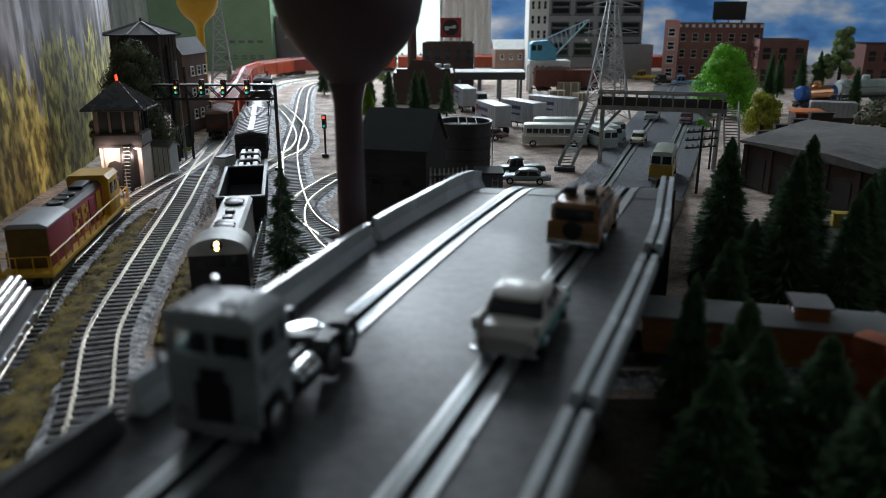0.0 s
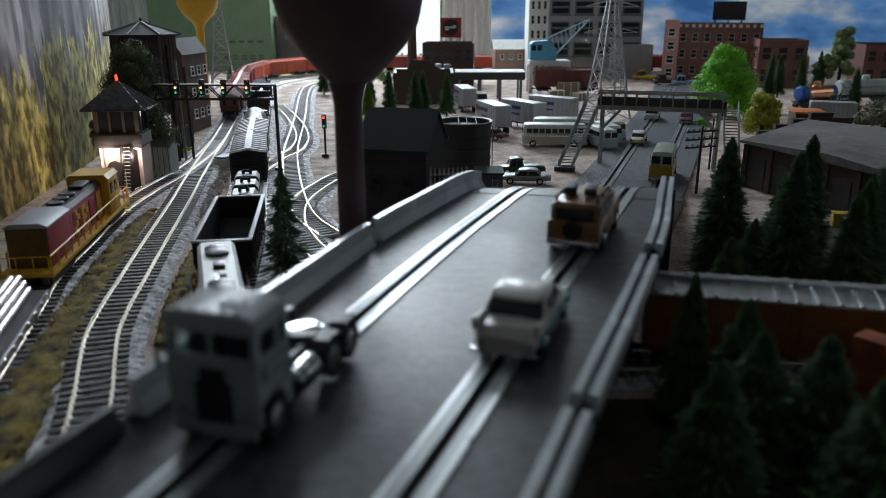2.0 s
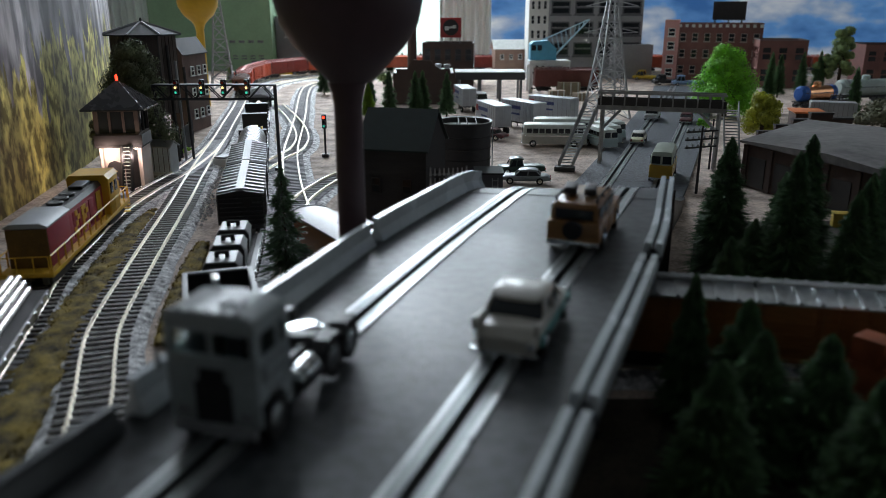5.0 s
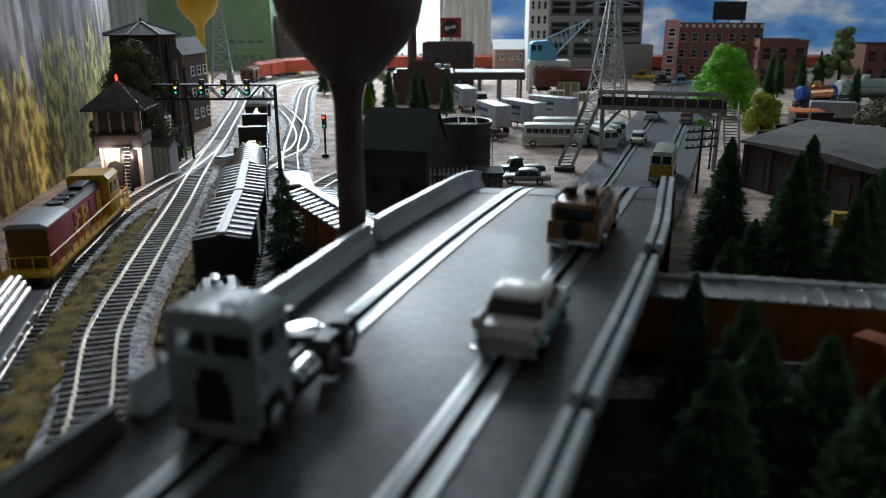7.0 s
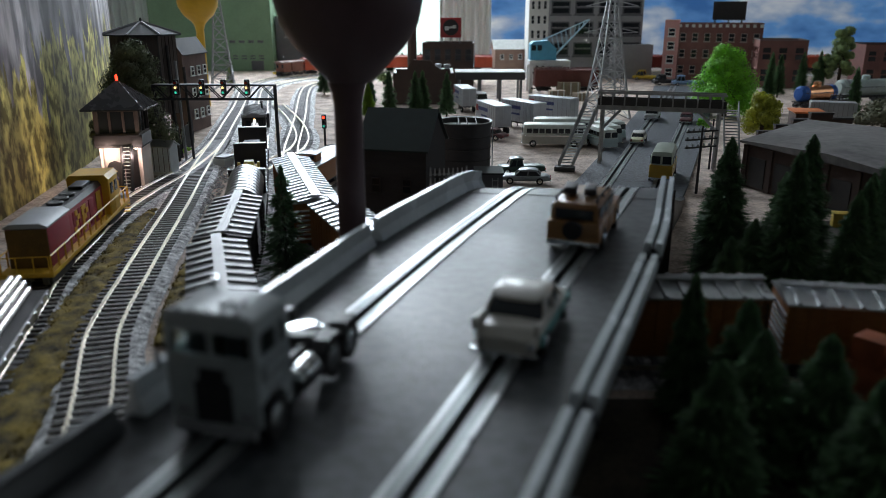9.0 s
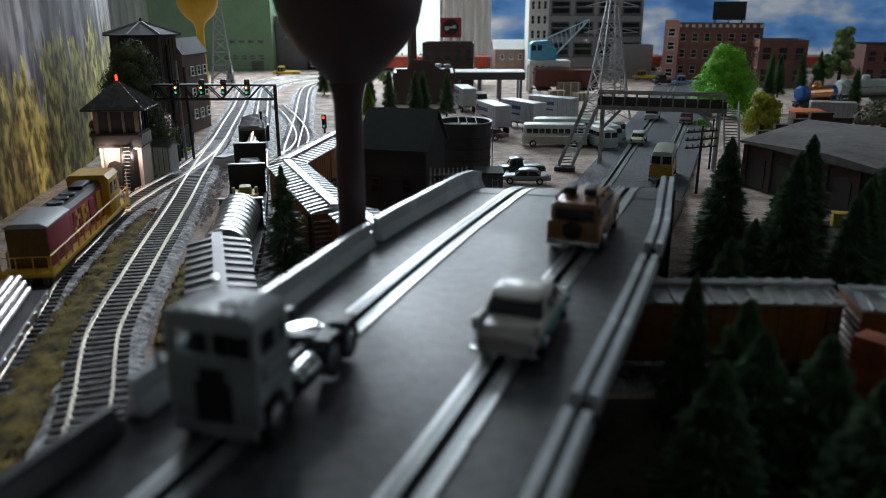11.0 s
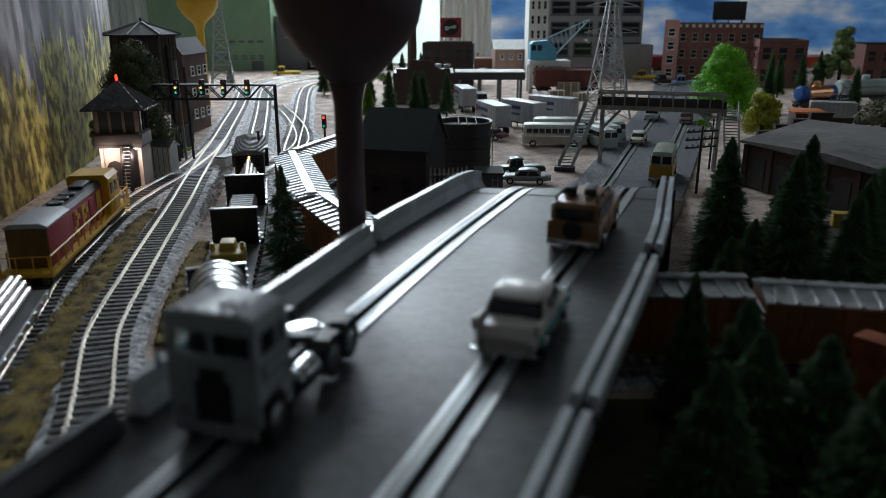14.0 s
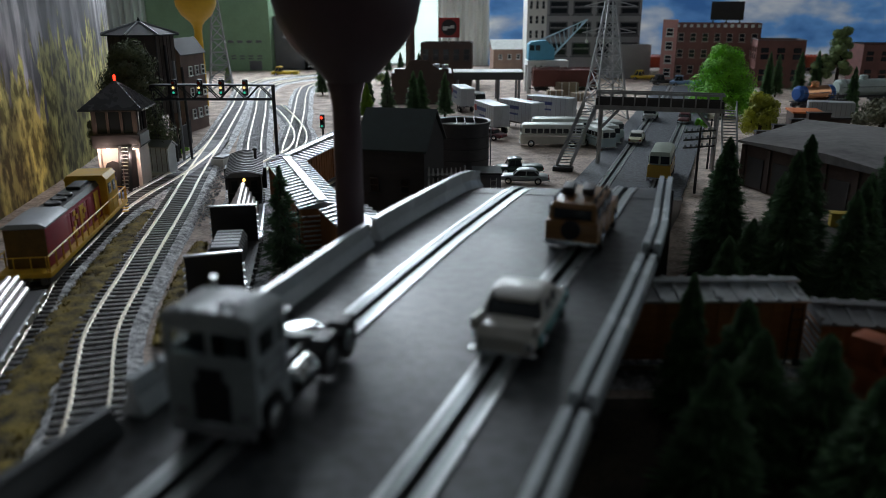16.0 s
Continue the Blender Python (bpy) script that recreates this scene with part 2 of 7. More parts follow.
# ---- backdrops ----


def sky_material():
    m = mat("self_lit_painted_sky", (0.1, 0.25, 0.6), 0.8, var=0.1, scale=3, bump=0)
    N, L = m.node_tree.nodes, m.node_tree.links
    b = N["Principled BSDF"]
    co, mp, n1 = N.new("ShaderNodeTexCoord"), N.new("ShaderNodeMapping"), N.new("ShaderNodeTexNoise")
    mp.inputs["Scale"].default_value = (1, 1, 2.2)
    mp.inputs["Location"].default_value = (0.31, 0, 0.12)
    n1.inputs["Scale"].default_value, n1.inputs["Detail"].default_value = 3.4, 9
    L.new(co.outputs["Object"], mp.inputs[0]), L.new(mp.outputs[0], n1.inputs["Vector"])
    r = N.new("ShaderNodeValToRGB")
    e = r.color_ramp.elements
    e[0].position, e[0].color = 0.4, (0.038, 0.13, 0.35, 1)
    e[1].position, e[1].color = 0.64, (0.62, 0.64, 0.66, 1)
    k = e.new(0.5)
    k.color = (0.1, 0.25, 0.52, 1)
    k = e.new(0.55)
    k.color = (0.27, 0.36, 0.5, 1)
    L.new(n1.outputs["Fac"], r.inputs[0]), L.new(r.outputs[0], b.inputs["Base Color"])
    # emission stands in for the room light falling on the painted board
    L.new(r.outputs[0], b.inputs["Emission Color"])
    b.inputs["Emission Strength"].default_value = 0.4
    return m


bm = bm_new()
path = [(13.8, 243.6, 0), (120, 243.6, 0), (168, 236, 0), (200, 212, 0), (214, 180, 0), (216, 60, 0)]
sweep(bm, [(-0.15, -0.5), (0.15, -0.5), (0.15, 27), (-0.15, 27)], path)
solid("backdrop", bm, sky_material(), "blue sky with white clouds painted on the backdrop, given a faint glow", kind="structure")


def mural_material():
    m = mat("mural_rock_and_reeds", (0.3, 0.3, 0.3), 0.7, var=0.1, scale=6, bump=0)
    N, L = m.node_tree.nodes, m.node_tree.links
    b = N["Principled BSDF"]
    co = N.new("ShaderNodeTexCoord")

    def streaks(scale, sc, lo, hi):
        mp, n = N.new("ShaderNodeMapping"), N.new("ShaderNodeTexNoise")
        mp.inputs["Scale"].default_value = sc
        n.inputs["Scale"].default_value, n.inputs["Detail"].default_value = scale, 8
        L.new(co.outputs["Object"], mp.inputs[0]), L.new(mp.outputs[0], n.inputs["Vector"])
        r = N.new("ShaderNodeValToRGB")
        e = r.color_ramp.elements
        e[0].position, e[0].color, e[1].position, e[1].color = 0.41, lo, 0.61, hi
        L.new(n.outputs["Fac"], r.inputs[0])
        return r, n
    rock, _ = streaks(44, (1, 1, 0.26), (0.16, 0.15, 0.165, 1), (0.92, 0.88, 0.91, 1))
    reed, _ = streaks(95, (1, 1, 0.62), (0.2, 0.17, 0.035, 1), (1.0, 0.92, 0.3, 1))
    dark, _ = streaks(24, (1, 1, 0.36), (0.1, 0.095, 0.06, 1), (1, 1, 1, 1))
    cliff, _ = streaks(11, (1, 1, 0.45), (0.16, 0.15, 0.16, 1), (1, 1, 1, 1))
    shade = N.new("ShaderNodeMix")
    shade.data_type, shade.blend_type = "RGBA", "MULTIPLY"
    shade.inputs[0].default_value = 0.9
    L.new(rock.outputs[0], shade.inputs[6]), L.new(cliff.outputs[0], shade.inputs[7])
    mul = N.new("ShaderNodeMix")
    mul.data_type, mul.blend_type = "RGBA", "MULTIPLY"
    mul.inputs[0].default_value = 0.72
    L.new(reed.outputs[0], mul.inputs[6]), L.new(dark.outputs[0], mul.inputs[7])
    sep, edge = N.new("ShaderNodeSeparateXYZ"), N.new("ShaderNodeTexNoise")
    mp = N.new("ShaderNodeMapping")
    mp.inputs["Scale"].default_value = (1, 1, 0.3)
    edge.inputs["Scale"].default_value, edge.inputs["Detail"].default_value = 34, 9
    L.new(co.outputs["Object"], sep.inputs[0]), L.new(co.outputs["Object"], mp.inputs[0]), L.new(mp.outputs[0], edge.inputs["Vector"])
    a = N.new("ShaderNodeMath")
    a.operation = "MULTIPLY_ADD"
    a.inputs[1].default_value, a.inputs[2].default_value = 0.34, -0.17
    L.new(edge.outputs["Fac"], a.inputs[0])
    s = N.new("ShaderNodeMath")
    L.new(a.outputs[0], s.inputs[0]), L.new(sep.outputs["Z"], s.inputs[1])
    mr = N.new("ShaderNodeMapRange")
    mr.inputs[1].default_value, mr.inputs[2].default_value = 0.128, 0.14
    L.new(s.outputs[0], mr.inputs[0])
    mx = N.new("ShaderNodeMix")
    mx.data_type = "RGBA"
    L.new(mr.outputs[0], mx.inputs[0]), L.new(mul.outputs[2], mx.inputs[6]), L.new(shade.outputs[2], mx.inputs[7])
    L.new(mx.outputs[2], b.inputs["Base Color"])
    return m


bm = bm_new()
sweep(bm, [(-0.1, -0.3), (0.1, -0.3), (0.1, 42), (-0.1, 42)], smooth_path([(-33, 18), (-36.5, 50), (-39.5, 75), (-44, 100), (-52, 124)], 2))
solid("mural_panel", bm, mural_material(), "mural of grey rock and yellow-green reeds, glossy panel", kind="structure")

# curtains at the window
CURTAIN = mat("curtain_cloth", (0.82, 0.84, 0.8), 0.9, var=0.04, scale=30)
_b = CURTAIN.node_tree.nodes["Principled BSDF"]
_b.inputs["Transmission Weight"].default_value = 0.0
_b.inputs["Subsurface Weight"].default_value = 0.0


def curtain(x0, x1, y):
    bm = bm_new()
    n = int((x1 - x0) * 3)
    rows = []
    for i in range(n + 1):
        x = x0 + (x1 - x0) * i / n
        yy = y + 0.8 * math.sin(i * 0.95 + 0.6 * math.sin(i * 0.31))
        rows.append([bm.verts.new((x, yy, -1)), bm.verts.new((x, yy, 121)), bm.verts.new((x, yy + 0.08, 121)), bm.verts.new((x, yy + 0.08, -1))])
    for p, q in zip(rows, rows[1:]):
        for k in range(4):
            bm.faces.new((p[k], q[k], q[(k + 1) % 4], p[(k + 1) % 4]))
    t = thing("curtain", 0, 0, 0, 0, "pale green-white curtain hanging at the bright window", "curtain", "curtains")
    part("cloth", bm, CURTAIN, t)


curtain(-103, -80, 241)
curtain(-1, 14.6, 241)

bm = bm_new()
box(bm, -10, 262, -10, 220, 1, 150)
solid("window_backdrop", bm, glow("overcast_white", (0.8, 0.95, 0.92), 0.8), "bright overcast white outside the window", kind="structure")

# ---- tracks ----
A_PTS = [(-13.4, 20), (-14.5, 26), (-16.0, 31), (-17.5, 35), (-18.7, 38.5), (-19.6, 42.5), (-20.5, 47.5), (-21.6, 53.5), (-22.9, 61), (-24.4, 69.4), (-26.1, 78.4),
         (-27.8, 88), (-30.2, 102.5), (-33, 118), (-37, 140), (-41.2, 160), (-43.6, 175), (-42.5, 190), (-36, 202), (-25, 209.5), (-12, 212), (15, 212), (60, 212), (110, 211), (150, 207), (175, 192), (186, 165), (188, 120), (188, 60), (188, 10)]
B_PTS = [(60, 4), (40, 9), (20, 13), (12, 14.6), (5, 16), (-0.5, 18), (-5, 21.6), (-8.2, 27), (-10.3, 33.4), (-11.6, 37), (-12.6, 40.5), (-13.6, 46), (-14.7, 53.2), (-15.9, 59.5), (-17.9, 69), (-20.4, 80.5), (-23, 93),
         (-25.4, 104), (-30.6, 130), (-35.2, 152), (-38, 168), (-37.5, 182), (-31, 195), (-20, 202), (-8, 205), (20, 206), (100, 206)]
E_PTS = [(60, 29), (40, 30.3), (30, 31.4), (20, 33.0), (12.5, 34.8), (8, 35.0), (4, 34.2), (0.6, 34.7), (-1.8, 38.2), (-3.5, 43), (-5.6, 47.6), (-8.2, 51), (-11, 57), (-12.6, 62.5), (-13.1, 68), (-12.3, 74), (-10.6, 79.8, 0),
         (-8, 84, -0.6), (-3, 87, -3.5), (3, 88.5, -6.6), (10, 89, -7.3), (30, 90, -7.3), (60, 92, -7.3), (80, 95, -7.3)]
C_PTS = [(-9, 57.5), (-11.4, 62), (-13.6, 69), (-16.4, 81), (-19, 94.5), (-21.5, 112.5), (-24.2, 131), (-28.6, 160), (-29.5, 176), (-24, 190), (-12, 197), (10, 199), (60, 200)]
S_PTS = [(-21.5, 30), (-24.6, 41.7), (-26.2, 47.5), (-27.3, 55), (-28.5, 64), (-28.7, 72), (-28.4, 79), (-28.5, 86), (-29, 94), (-30.3, 103)]
X_PTS = [(-20.3, 80), (-19.4, 88), (-18.4, 96), (-20, 108), (-24.8, 125), (-30, 140)]
TIE_MESH = FAR_TIE = None


def track(name, pts, near, label):
    global TIE_MESH, FAR_TIE
    t = tagged(new(name), label, kind="structure")
    path = smooth_path(pts, 0.7)
    bm = bm_new()
    sweep(bm, [(-2.35, -0.05), (-1.75, 0.2), (1.75, 0.2), (2.35, -0.05)], path[::2])
    for v in bm.verts:
        v.co += Vector((noise.noise(v.co * 1.3), noise.noise(v.co * 1.3 + Vector((9, 0, 0))), 0)) * 0.12
    ob = part("ballast", bm, BALLAST, t)
    tagged(ob, kind="stuff")
    for side in (-0.83, 0.83):
        bm = bm_new()
        sweep(bm, [(side - 0.1, 0.3), (side + 0.1, 0.3), (side + 0.04, 0.36), (side + 0.042, 0.52), (side - 0.042, 0.52), (side - 0.04, 0.36)], path)
        part("rail", bm, STEEL, t)
    if TIE_MESH is None:
        bm = bm_new()
        box(bm, 0, 0, 0.18, 3.0, 0.3, 0.13, bev=0.02)
        for s in (-0.83, 0.83):
            box(bm, s, 0, 0.3, 0.34, 0.2, 0.035)
        TIE_MESH = mesh_of(bm, TIE, "tie", smooth=False)
        bm = bm_new()
        box(bm, 0, 0, 0.18, 3.0, 0.3, 0.13, bev=0.02)
        FAR_TIE = mesh_of(bm, TIEGREY, "tie", smooth=False)
    rest = bm_new()
    for i, p in enumerate(path[:-1]):
        d = path[i + 1] - p
        rz = math.degrees(math.atan2(d.y, d.x)) - 90
        if near[0] < p.y < near[1] and -45 < p.x < 20:
            # far and yard ties take the grey with glare in its colour
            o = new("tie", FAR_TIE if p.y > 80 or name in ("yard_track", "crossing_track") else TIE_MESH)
            o.parent, o.matrix_basis = t, spot(p.x, p.y, p.z, rz + random.uniform(-1, 1))
        else:
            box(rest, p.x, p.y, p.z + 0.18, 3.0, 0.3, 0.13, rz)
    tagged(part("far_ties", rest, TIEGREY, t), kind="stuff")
    return path


PA = track("main_track", A_PTS, (20, 110), "nickel-railed main track on grey gravel ballast with dark ties")
PB = track("freight_track", B_PTS, (28, 95), "second track on grey gravel ballast with bright rails")
PE = track("crossing_track", E_PTS, (56, 75), "track that curves out from under the road bridge")
PC = track("yard_track", C_PTS, (60, 110), "pale ballasted yard track with a turnout")
PS = track("siding_track", S_PTS, (38, 95), "siding track joining the main line at a turnout")
PX = track("crossover_track", X_PTS, (80, 110), "crossover track between the yard lines")

# soil under the pines and bridge, their shade put into its dark colour
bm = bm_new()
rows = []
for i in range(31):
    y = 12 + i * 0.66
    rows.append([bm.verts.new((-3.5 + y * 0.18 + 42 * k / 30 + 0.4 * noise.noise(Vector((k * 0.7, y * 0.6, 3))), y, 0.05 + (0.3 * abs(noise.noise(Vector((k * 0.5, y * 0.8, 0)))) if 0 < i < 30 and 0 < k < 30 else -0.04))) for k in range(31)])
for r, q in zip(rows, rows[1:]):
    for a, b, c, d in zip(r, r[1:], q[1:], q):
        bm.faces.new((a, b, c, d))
solid("soil_patch", bm, SHADED_SOIL, "flocked soil under pines and bridge, shade put into its dark colour", "soil", "stuff")

# gravel spread between the turnout tracks by the signal tower
bm = bm_new()
for i in range(2600):
    f = random.random()
    x, y = -27.6 + 5.0 * f + random.uniform(-2.6, 2.6), 92 - 30 * f + random.uniform(-2, 2)
    r = random.uniform(0.08, 0.2)
    a = [bm.verts.new((x + math.cos(k * 2.1) * r, y + math.sin(k * 2.1) * r, 0.03)) for k in range(3)]
    c = bm.verts.new((x, y, 0.03 + r * 0.8))
    for k in range(3):
        bm.faces.new((a[k], a[(k + 1) % 3], c))
solid("gravel_spread", bm, BALLAST, "loose pale grey gravel between the turnout tracks", "gravel", "stuff")

# loose stones along the ballast shoulders
bm = bm_new()
for path, y0, y1, n in ((PA, 22, 76, 9000), (PS, 38, 78, 5000), (PB, 30, 70, 5000)):
    near = [p for p in path if y0 < p.y < y1]
    for _ in range(n):
        i = random.randrange(len(near) - 1)
        d = (near[i + 1] - near[i]).normalized()
        p = near[i] + Vector((d.y, -d.x, 0)) * random.choice((-1, 1)) * random.uniform(1.5, 2.4) + d * random.uniform(0, 0.7)
        off = abs((p - near[i]).dot(Vector((d.y, -d.x, 0))))
        z, r = 0.18 - max(0, off - 1.75) * 0.38, random.uniform(0.04, 0.09)
        t0 = random.uniform(0, 6.28)
        a = [bm.verts.new((p.x + math.cos(t0 + k * 2.09) * r, p.y + math.sin(t0 + k * 2.09) * r, z)) for k in range(3)]
        c = bm.verts.new((p.x + random.uniform(-0.04, 0.04), p.y + random.uniform(-0.04, 0.04), z + r * 0.5))
        for k in range(3):
            bm.faces.new((a[k], a[(k + 1) % 3], c))
solid("ballast_stones", bm, STONES, "loose grey ballast stones along the track shoulders", "gravel", "stuff")

# grass strips beside the main line


def grass_patch(spine):
    """A flocked strip along points of (x, y, half width)."""
    bm = bm_new()
    path = smooth_path(spine, 0.5)
    rows = []
    for i, p in enumerate(path):
        a, b = path[max(0, i - 1)], path[min(len(path) - 1, i + 1)]
        d = Vector((b.x - a.x, b.y - a.y, 0)).normalized()
        s, row = Vector((d.y, -d.x, 0)), []
        for k in range(13):
            u = k / 6 - 1
            q = Vector((p.x, p.y, 0)) + s * u * p.z
            h = 0.22 * (1 - u * u) + 0.2 * noise.noise(q * 1.1) + 0.14 * noise.noise(q * 4)
            row.append(bm.verts.new((q.x, q.y, 0.1 + (h if abs(u) < 0.99 else -0.15))))
        rows.append(row)
    for r, q in zip(rows, rows[1:]):
        for k in range(12):
            bm.faces.new((r[k], q[k], q[k + 1], r[k + 1]))
    for _ in range(len(path) * 45):
        p = path[random.randrange(len(path))]
        u = random.uniform(-0.95, 0.95)
        x, y = p.x + u * p.z, p.y + random.uniform(-0.3, 0.3)
        h, a = random.uniform(0.02, 0.12), random.uniform(0, 6.28)
        dx, dy = math.cos(a) * 0.05, math.sin(a) * 0.05
        f = [bm.verts.new((x - dx, y - dy, 0.15)), bm.verts.new((x + dx, y + dy, 0.15)), bm.verts.new((x + random.uniform(-.12, .12), y + random.uniform(-.12, .12), 0.25 + h))]
        bm.faces.new(f)
    solid("grass_strip", bm, GRASS, "olive-brown flock grass beside the ballast", "grass", "stuff")


grass_patch([(-17.4, 22, 1.5), (-19.4, 31, 1.7), (-21.1, 38, 1.5), (-22.6, 46, 1.35), (-23.9, 53, 1.2), (-25.1, 60, 0.95), (-25.8, 66, 0.4)])
grass_patch([(-15.1, 37.5, 0.5), (-16.4, 44, 0.8), (-17.6, 51, 0.8), (-18.4, 56, 0.5)])
grass_patch([(-29, 22, 3), (-30.5, 36, 2.2), (-33, 47, 1.5)])

# ---- the slot-car road: ground stretch, ramp and bridge ----
DECK = 7.0
ROWS = [(6, -12.2, -9.2, -4.2, -0.8, 7.0), (10, -10.9, -7.85, -2.65, 0.7, 7.0), (17.5, -8.4, -5.35, 0.3, 3.6, 7.0), (25.4, -5.9, -2.8, 3.25, 6.8, 7.0), (34, -3.1, 0.3, 6.75, 10.1, 7.0), (40.3, -0.5, 2.8, 9.3, 12.1, 7.0),
        (44.4, 1.4, 4.55, 10.95, 13.4, 7.0), (46.6, 2.4, 5.45, 11.8, 14.05, 6.6), (50, 4.0, 6.8, 12.9, 15.0, 5.6), (56, 6.4, 9.2, 14.9, 16.8, 3.9), (62, 8.4, 11.5, 17.0, 19.2, 2.0), (67, 10.2, 13.3, 18.7, 21.4, 0.7), (70, 11.3, 14.5, 19.8, 22.6, 0.3),
        (75.5, 13.4, 16.5, 21.8, 24.8, 0.25), (95, 20.6, 23.5, 28.8, 32.2, 0.25), (112, 26.7, 29.6, 35, 38.6, 0.25), (125, 31.3, 34.3, 39.7, 43.4, 0.25), (150, 40.3, 43.3, 48.7, 52.6, 0.25), (175, 48, 52, 57, 60, 0.25)]


def road_line(k, rows=ROWS):
    return smooth_path([(r[k], r[0], r[5]) for r in rows], 0.8)


def road_strip(bm, k0, f0, k1, f1, rows, lift, thick):
    """A strip of road between two of the road's lines, with offsets f0 and f1 in centimetres."""
    a, b = road_line(k0, rows), road_line(k1, rows)
    n = 90
    pick = lambda p, i: p[min(len(p) - 1, round(i * (len(p) - 1) / n))]
    vs = []
    for i in range(n + 1):
        p, q = pick(a, i), pick(b, i)
        d = (q - p)
        d.z = 0
        d = d.normalized() if d.length > 1e-6 else Vector((0.93, -0.37, 0))
        if k0 == k1:
            d = Vector((0.93, -0.37, 0))
        vs.append([bm.verts.new(p + d * f0 + Vector((0, 0, lift))), bm.verts.new(q + d * f1 + Vector((0, 0, lift))),
                   bm.verts.new(q + d * f1 + Vector((0, 0, lift - thick))), bm.verts.new(p + d * f0 + Vector((0, 0, lift - thick)))])
    for r, q in zip(vs, vs[1:]):
        for i in range(4):
            bm.faces.new((r[i], q[i], q[(i + 1) % 4], r[(i + 1) % 4]))
    bm.faces.new(vs[0]), bm.faces.new(vs[-1][::-1])


DULLMETAL = mat("dull_zinc", (0.3, 0.33, 0.33), 0.38, 0.6, var=0.15, scale=40)
HIGH, LOW = ROWS[:13], ROWS[12:]
for nm, rows, material, label in (("bridge_road", HIGH, ASPHALT, "dark grey plastic slot-car bridge and ramp"), ("road", LOW, COBBLE, "grey slot-car road across the layout")):
    t = tagged(new(nm), label, kind="structure")
    for k0, f0, k1, f1 in ((1, -0.3, 2, -0.14), (2, 0.14, 3, -0.14), (3, 0.14, 4, 0.25 if rows is HIGH else 0)):
        bm = bm_new()
        road_strip(bm, k0, f0, k1, f1, rows, 0, 0.45 if rows is HIGH else 0.2)
        part("road_surface", bm, material, t)
    for k in (2, 3):
        bm = bm_new()
        road_strip(bm, k, -0.13, k, 0.13, rows, -0.22, 0.2)
        part("slot_bottom", bm, BLACK, t)
        for f in ((-0.62, -0.47), (0.47, 0.62)):
            bm = bm_new()
            road_strip(bm, k, f[0], k, f[1], rows, 0.08, 0.12)
            part("contact_rail", bm, SILVER, t)
        for f in ((-0.46, -0.17), (0.17, 0.46)):
            bm = bm_new()
            road_strip(bm, k, f[0], k, f[1], rows, 0.045, 0.08)
            part("slot_edge", bm, DULLMETAL, t)

# low shoulder beside the ramp and the black skirt that carries it
bm = bm_new()
slab(bm, [(12.6, 51.2), (16.2, 53.6), (19.4, 62.0), (23.2, 72.0), (24.9, 75.6), (22, 75.6), (19, 70)], 0.02, 0.2)
solid("road_shoulder", bm, COBBLE, "dark grey grainy road shoulder beside the ramp", "", "structure")
bm = bm_new()
sk = [p for p in road_line(4, HIGH) if 45 <= p.y <= 66]
vs = [[bm.verts.new((p.x + dx, p.y, z)) for dx, z in ((-2.2, 0.02), (0.5, 0.02), (0.5, p.z - 0.12), (0.28, p.z - 0.12), (0.28, p.z - 0.5), (-2.2, p.z - 0.5))] for p in sk]
for r, q in zip(vs, vs[1:]):
    for i in range(6):
        bm.faces.new((r[i], q[i], q[(i + 1) % 6], r[(i + 1) % 6]))
bm.faces.new(vs[0]), bm.faces.new(vs[-1][::-1])
solid("ramp_skirt", bm, BLACK, "black plastic skirt carrying the ramp", "", "structure")

# seams where the road lengths meet
t = tagged(new("road_seam"), "narrow dark seams across the bridge deck", kind="structure")
for y in (42.6,):
    a, b = (min(road_line(k, HIGH), key=lambda q: abs(q.y - y - dy)) for k, dy in ((1, 0.9), (4, -0.9)))
    d = b - a
    bm = bm_new()
    box(bm, (a.x + b.x) / 2, (a.y + b.y) / 2, a.z + 0.012, d.length, 0.07, 0.02, math.degrees(math.atan2(d.y, d.x)))
    part("seam", bm, BLACK, t)

# ---- rolling stock ----


class Line:
    """A place and heading along a path, by the distance run from its first point."""

    def __init__(self, path):
        self.p, self.step = path, 0.7

    def at(self, s):
        s = max(0.0, min(s / self.step, len(self.p) - 1.001))
        i = int(s)
        return self.p[i].lerp(self.p[i + 1], s - i)

    def near_y(self, y, lo=0):
        """The distance at which the path first passes y."""
        for i in range(lo, len(self.p) - 1):
            a, b = self.p[i].y, self.p[i + 1].y
            if (a - y) * (b - y) <= 0 and a != b:
                return (i + (y - a) / (b - a)) * self.step
        return 0.0


RUNS = []


def runs(ob, line, s0, speed, half, flip=False):
    """Notes that ob runs along line: its middle is at s0 at the start; half is the distance from its middle to a bogie."""
    RUNS.append((ob, line, s0, speed, half, flip))


def wheelset(t, y, r=0.5, gauge=0.83):
    bm = bm_new()
    for s in (-1, 1):
        rod(bm, (s * gauge, y, 0.52 + r), (s * (gauge - 0.16), y, 0.52 + r), r, n=16)
        rod(bm, (s * (gauge - 0.16), y, 0.52 + r), (s * (gauge - 0.22), y, 0.52 + r), r + 0.08, n=16)
    rod(bm, (-gauge, y, 0.52 + r), (gauge, y, 0.52 + r), 0.12, n=6)
    return part("wheelset", bm, GREYMETAL, t)


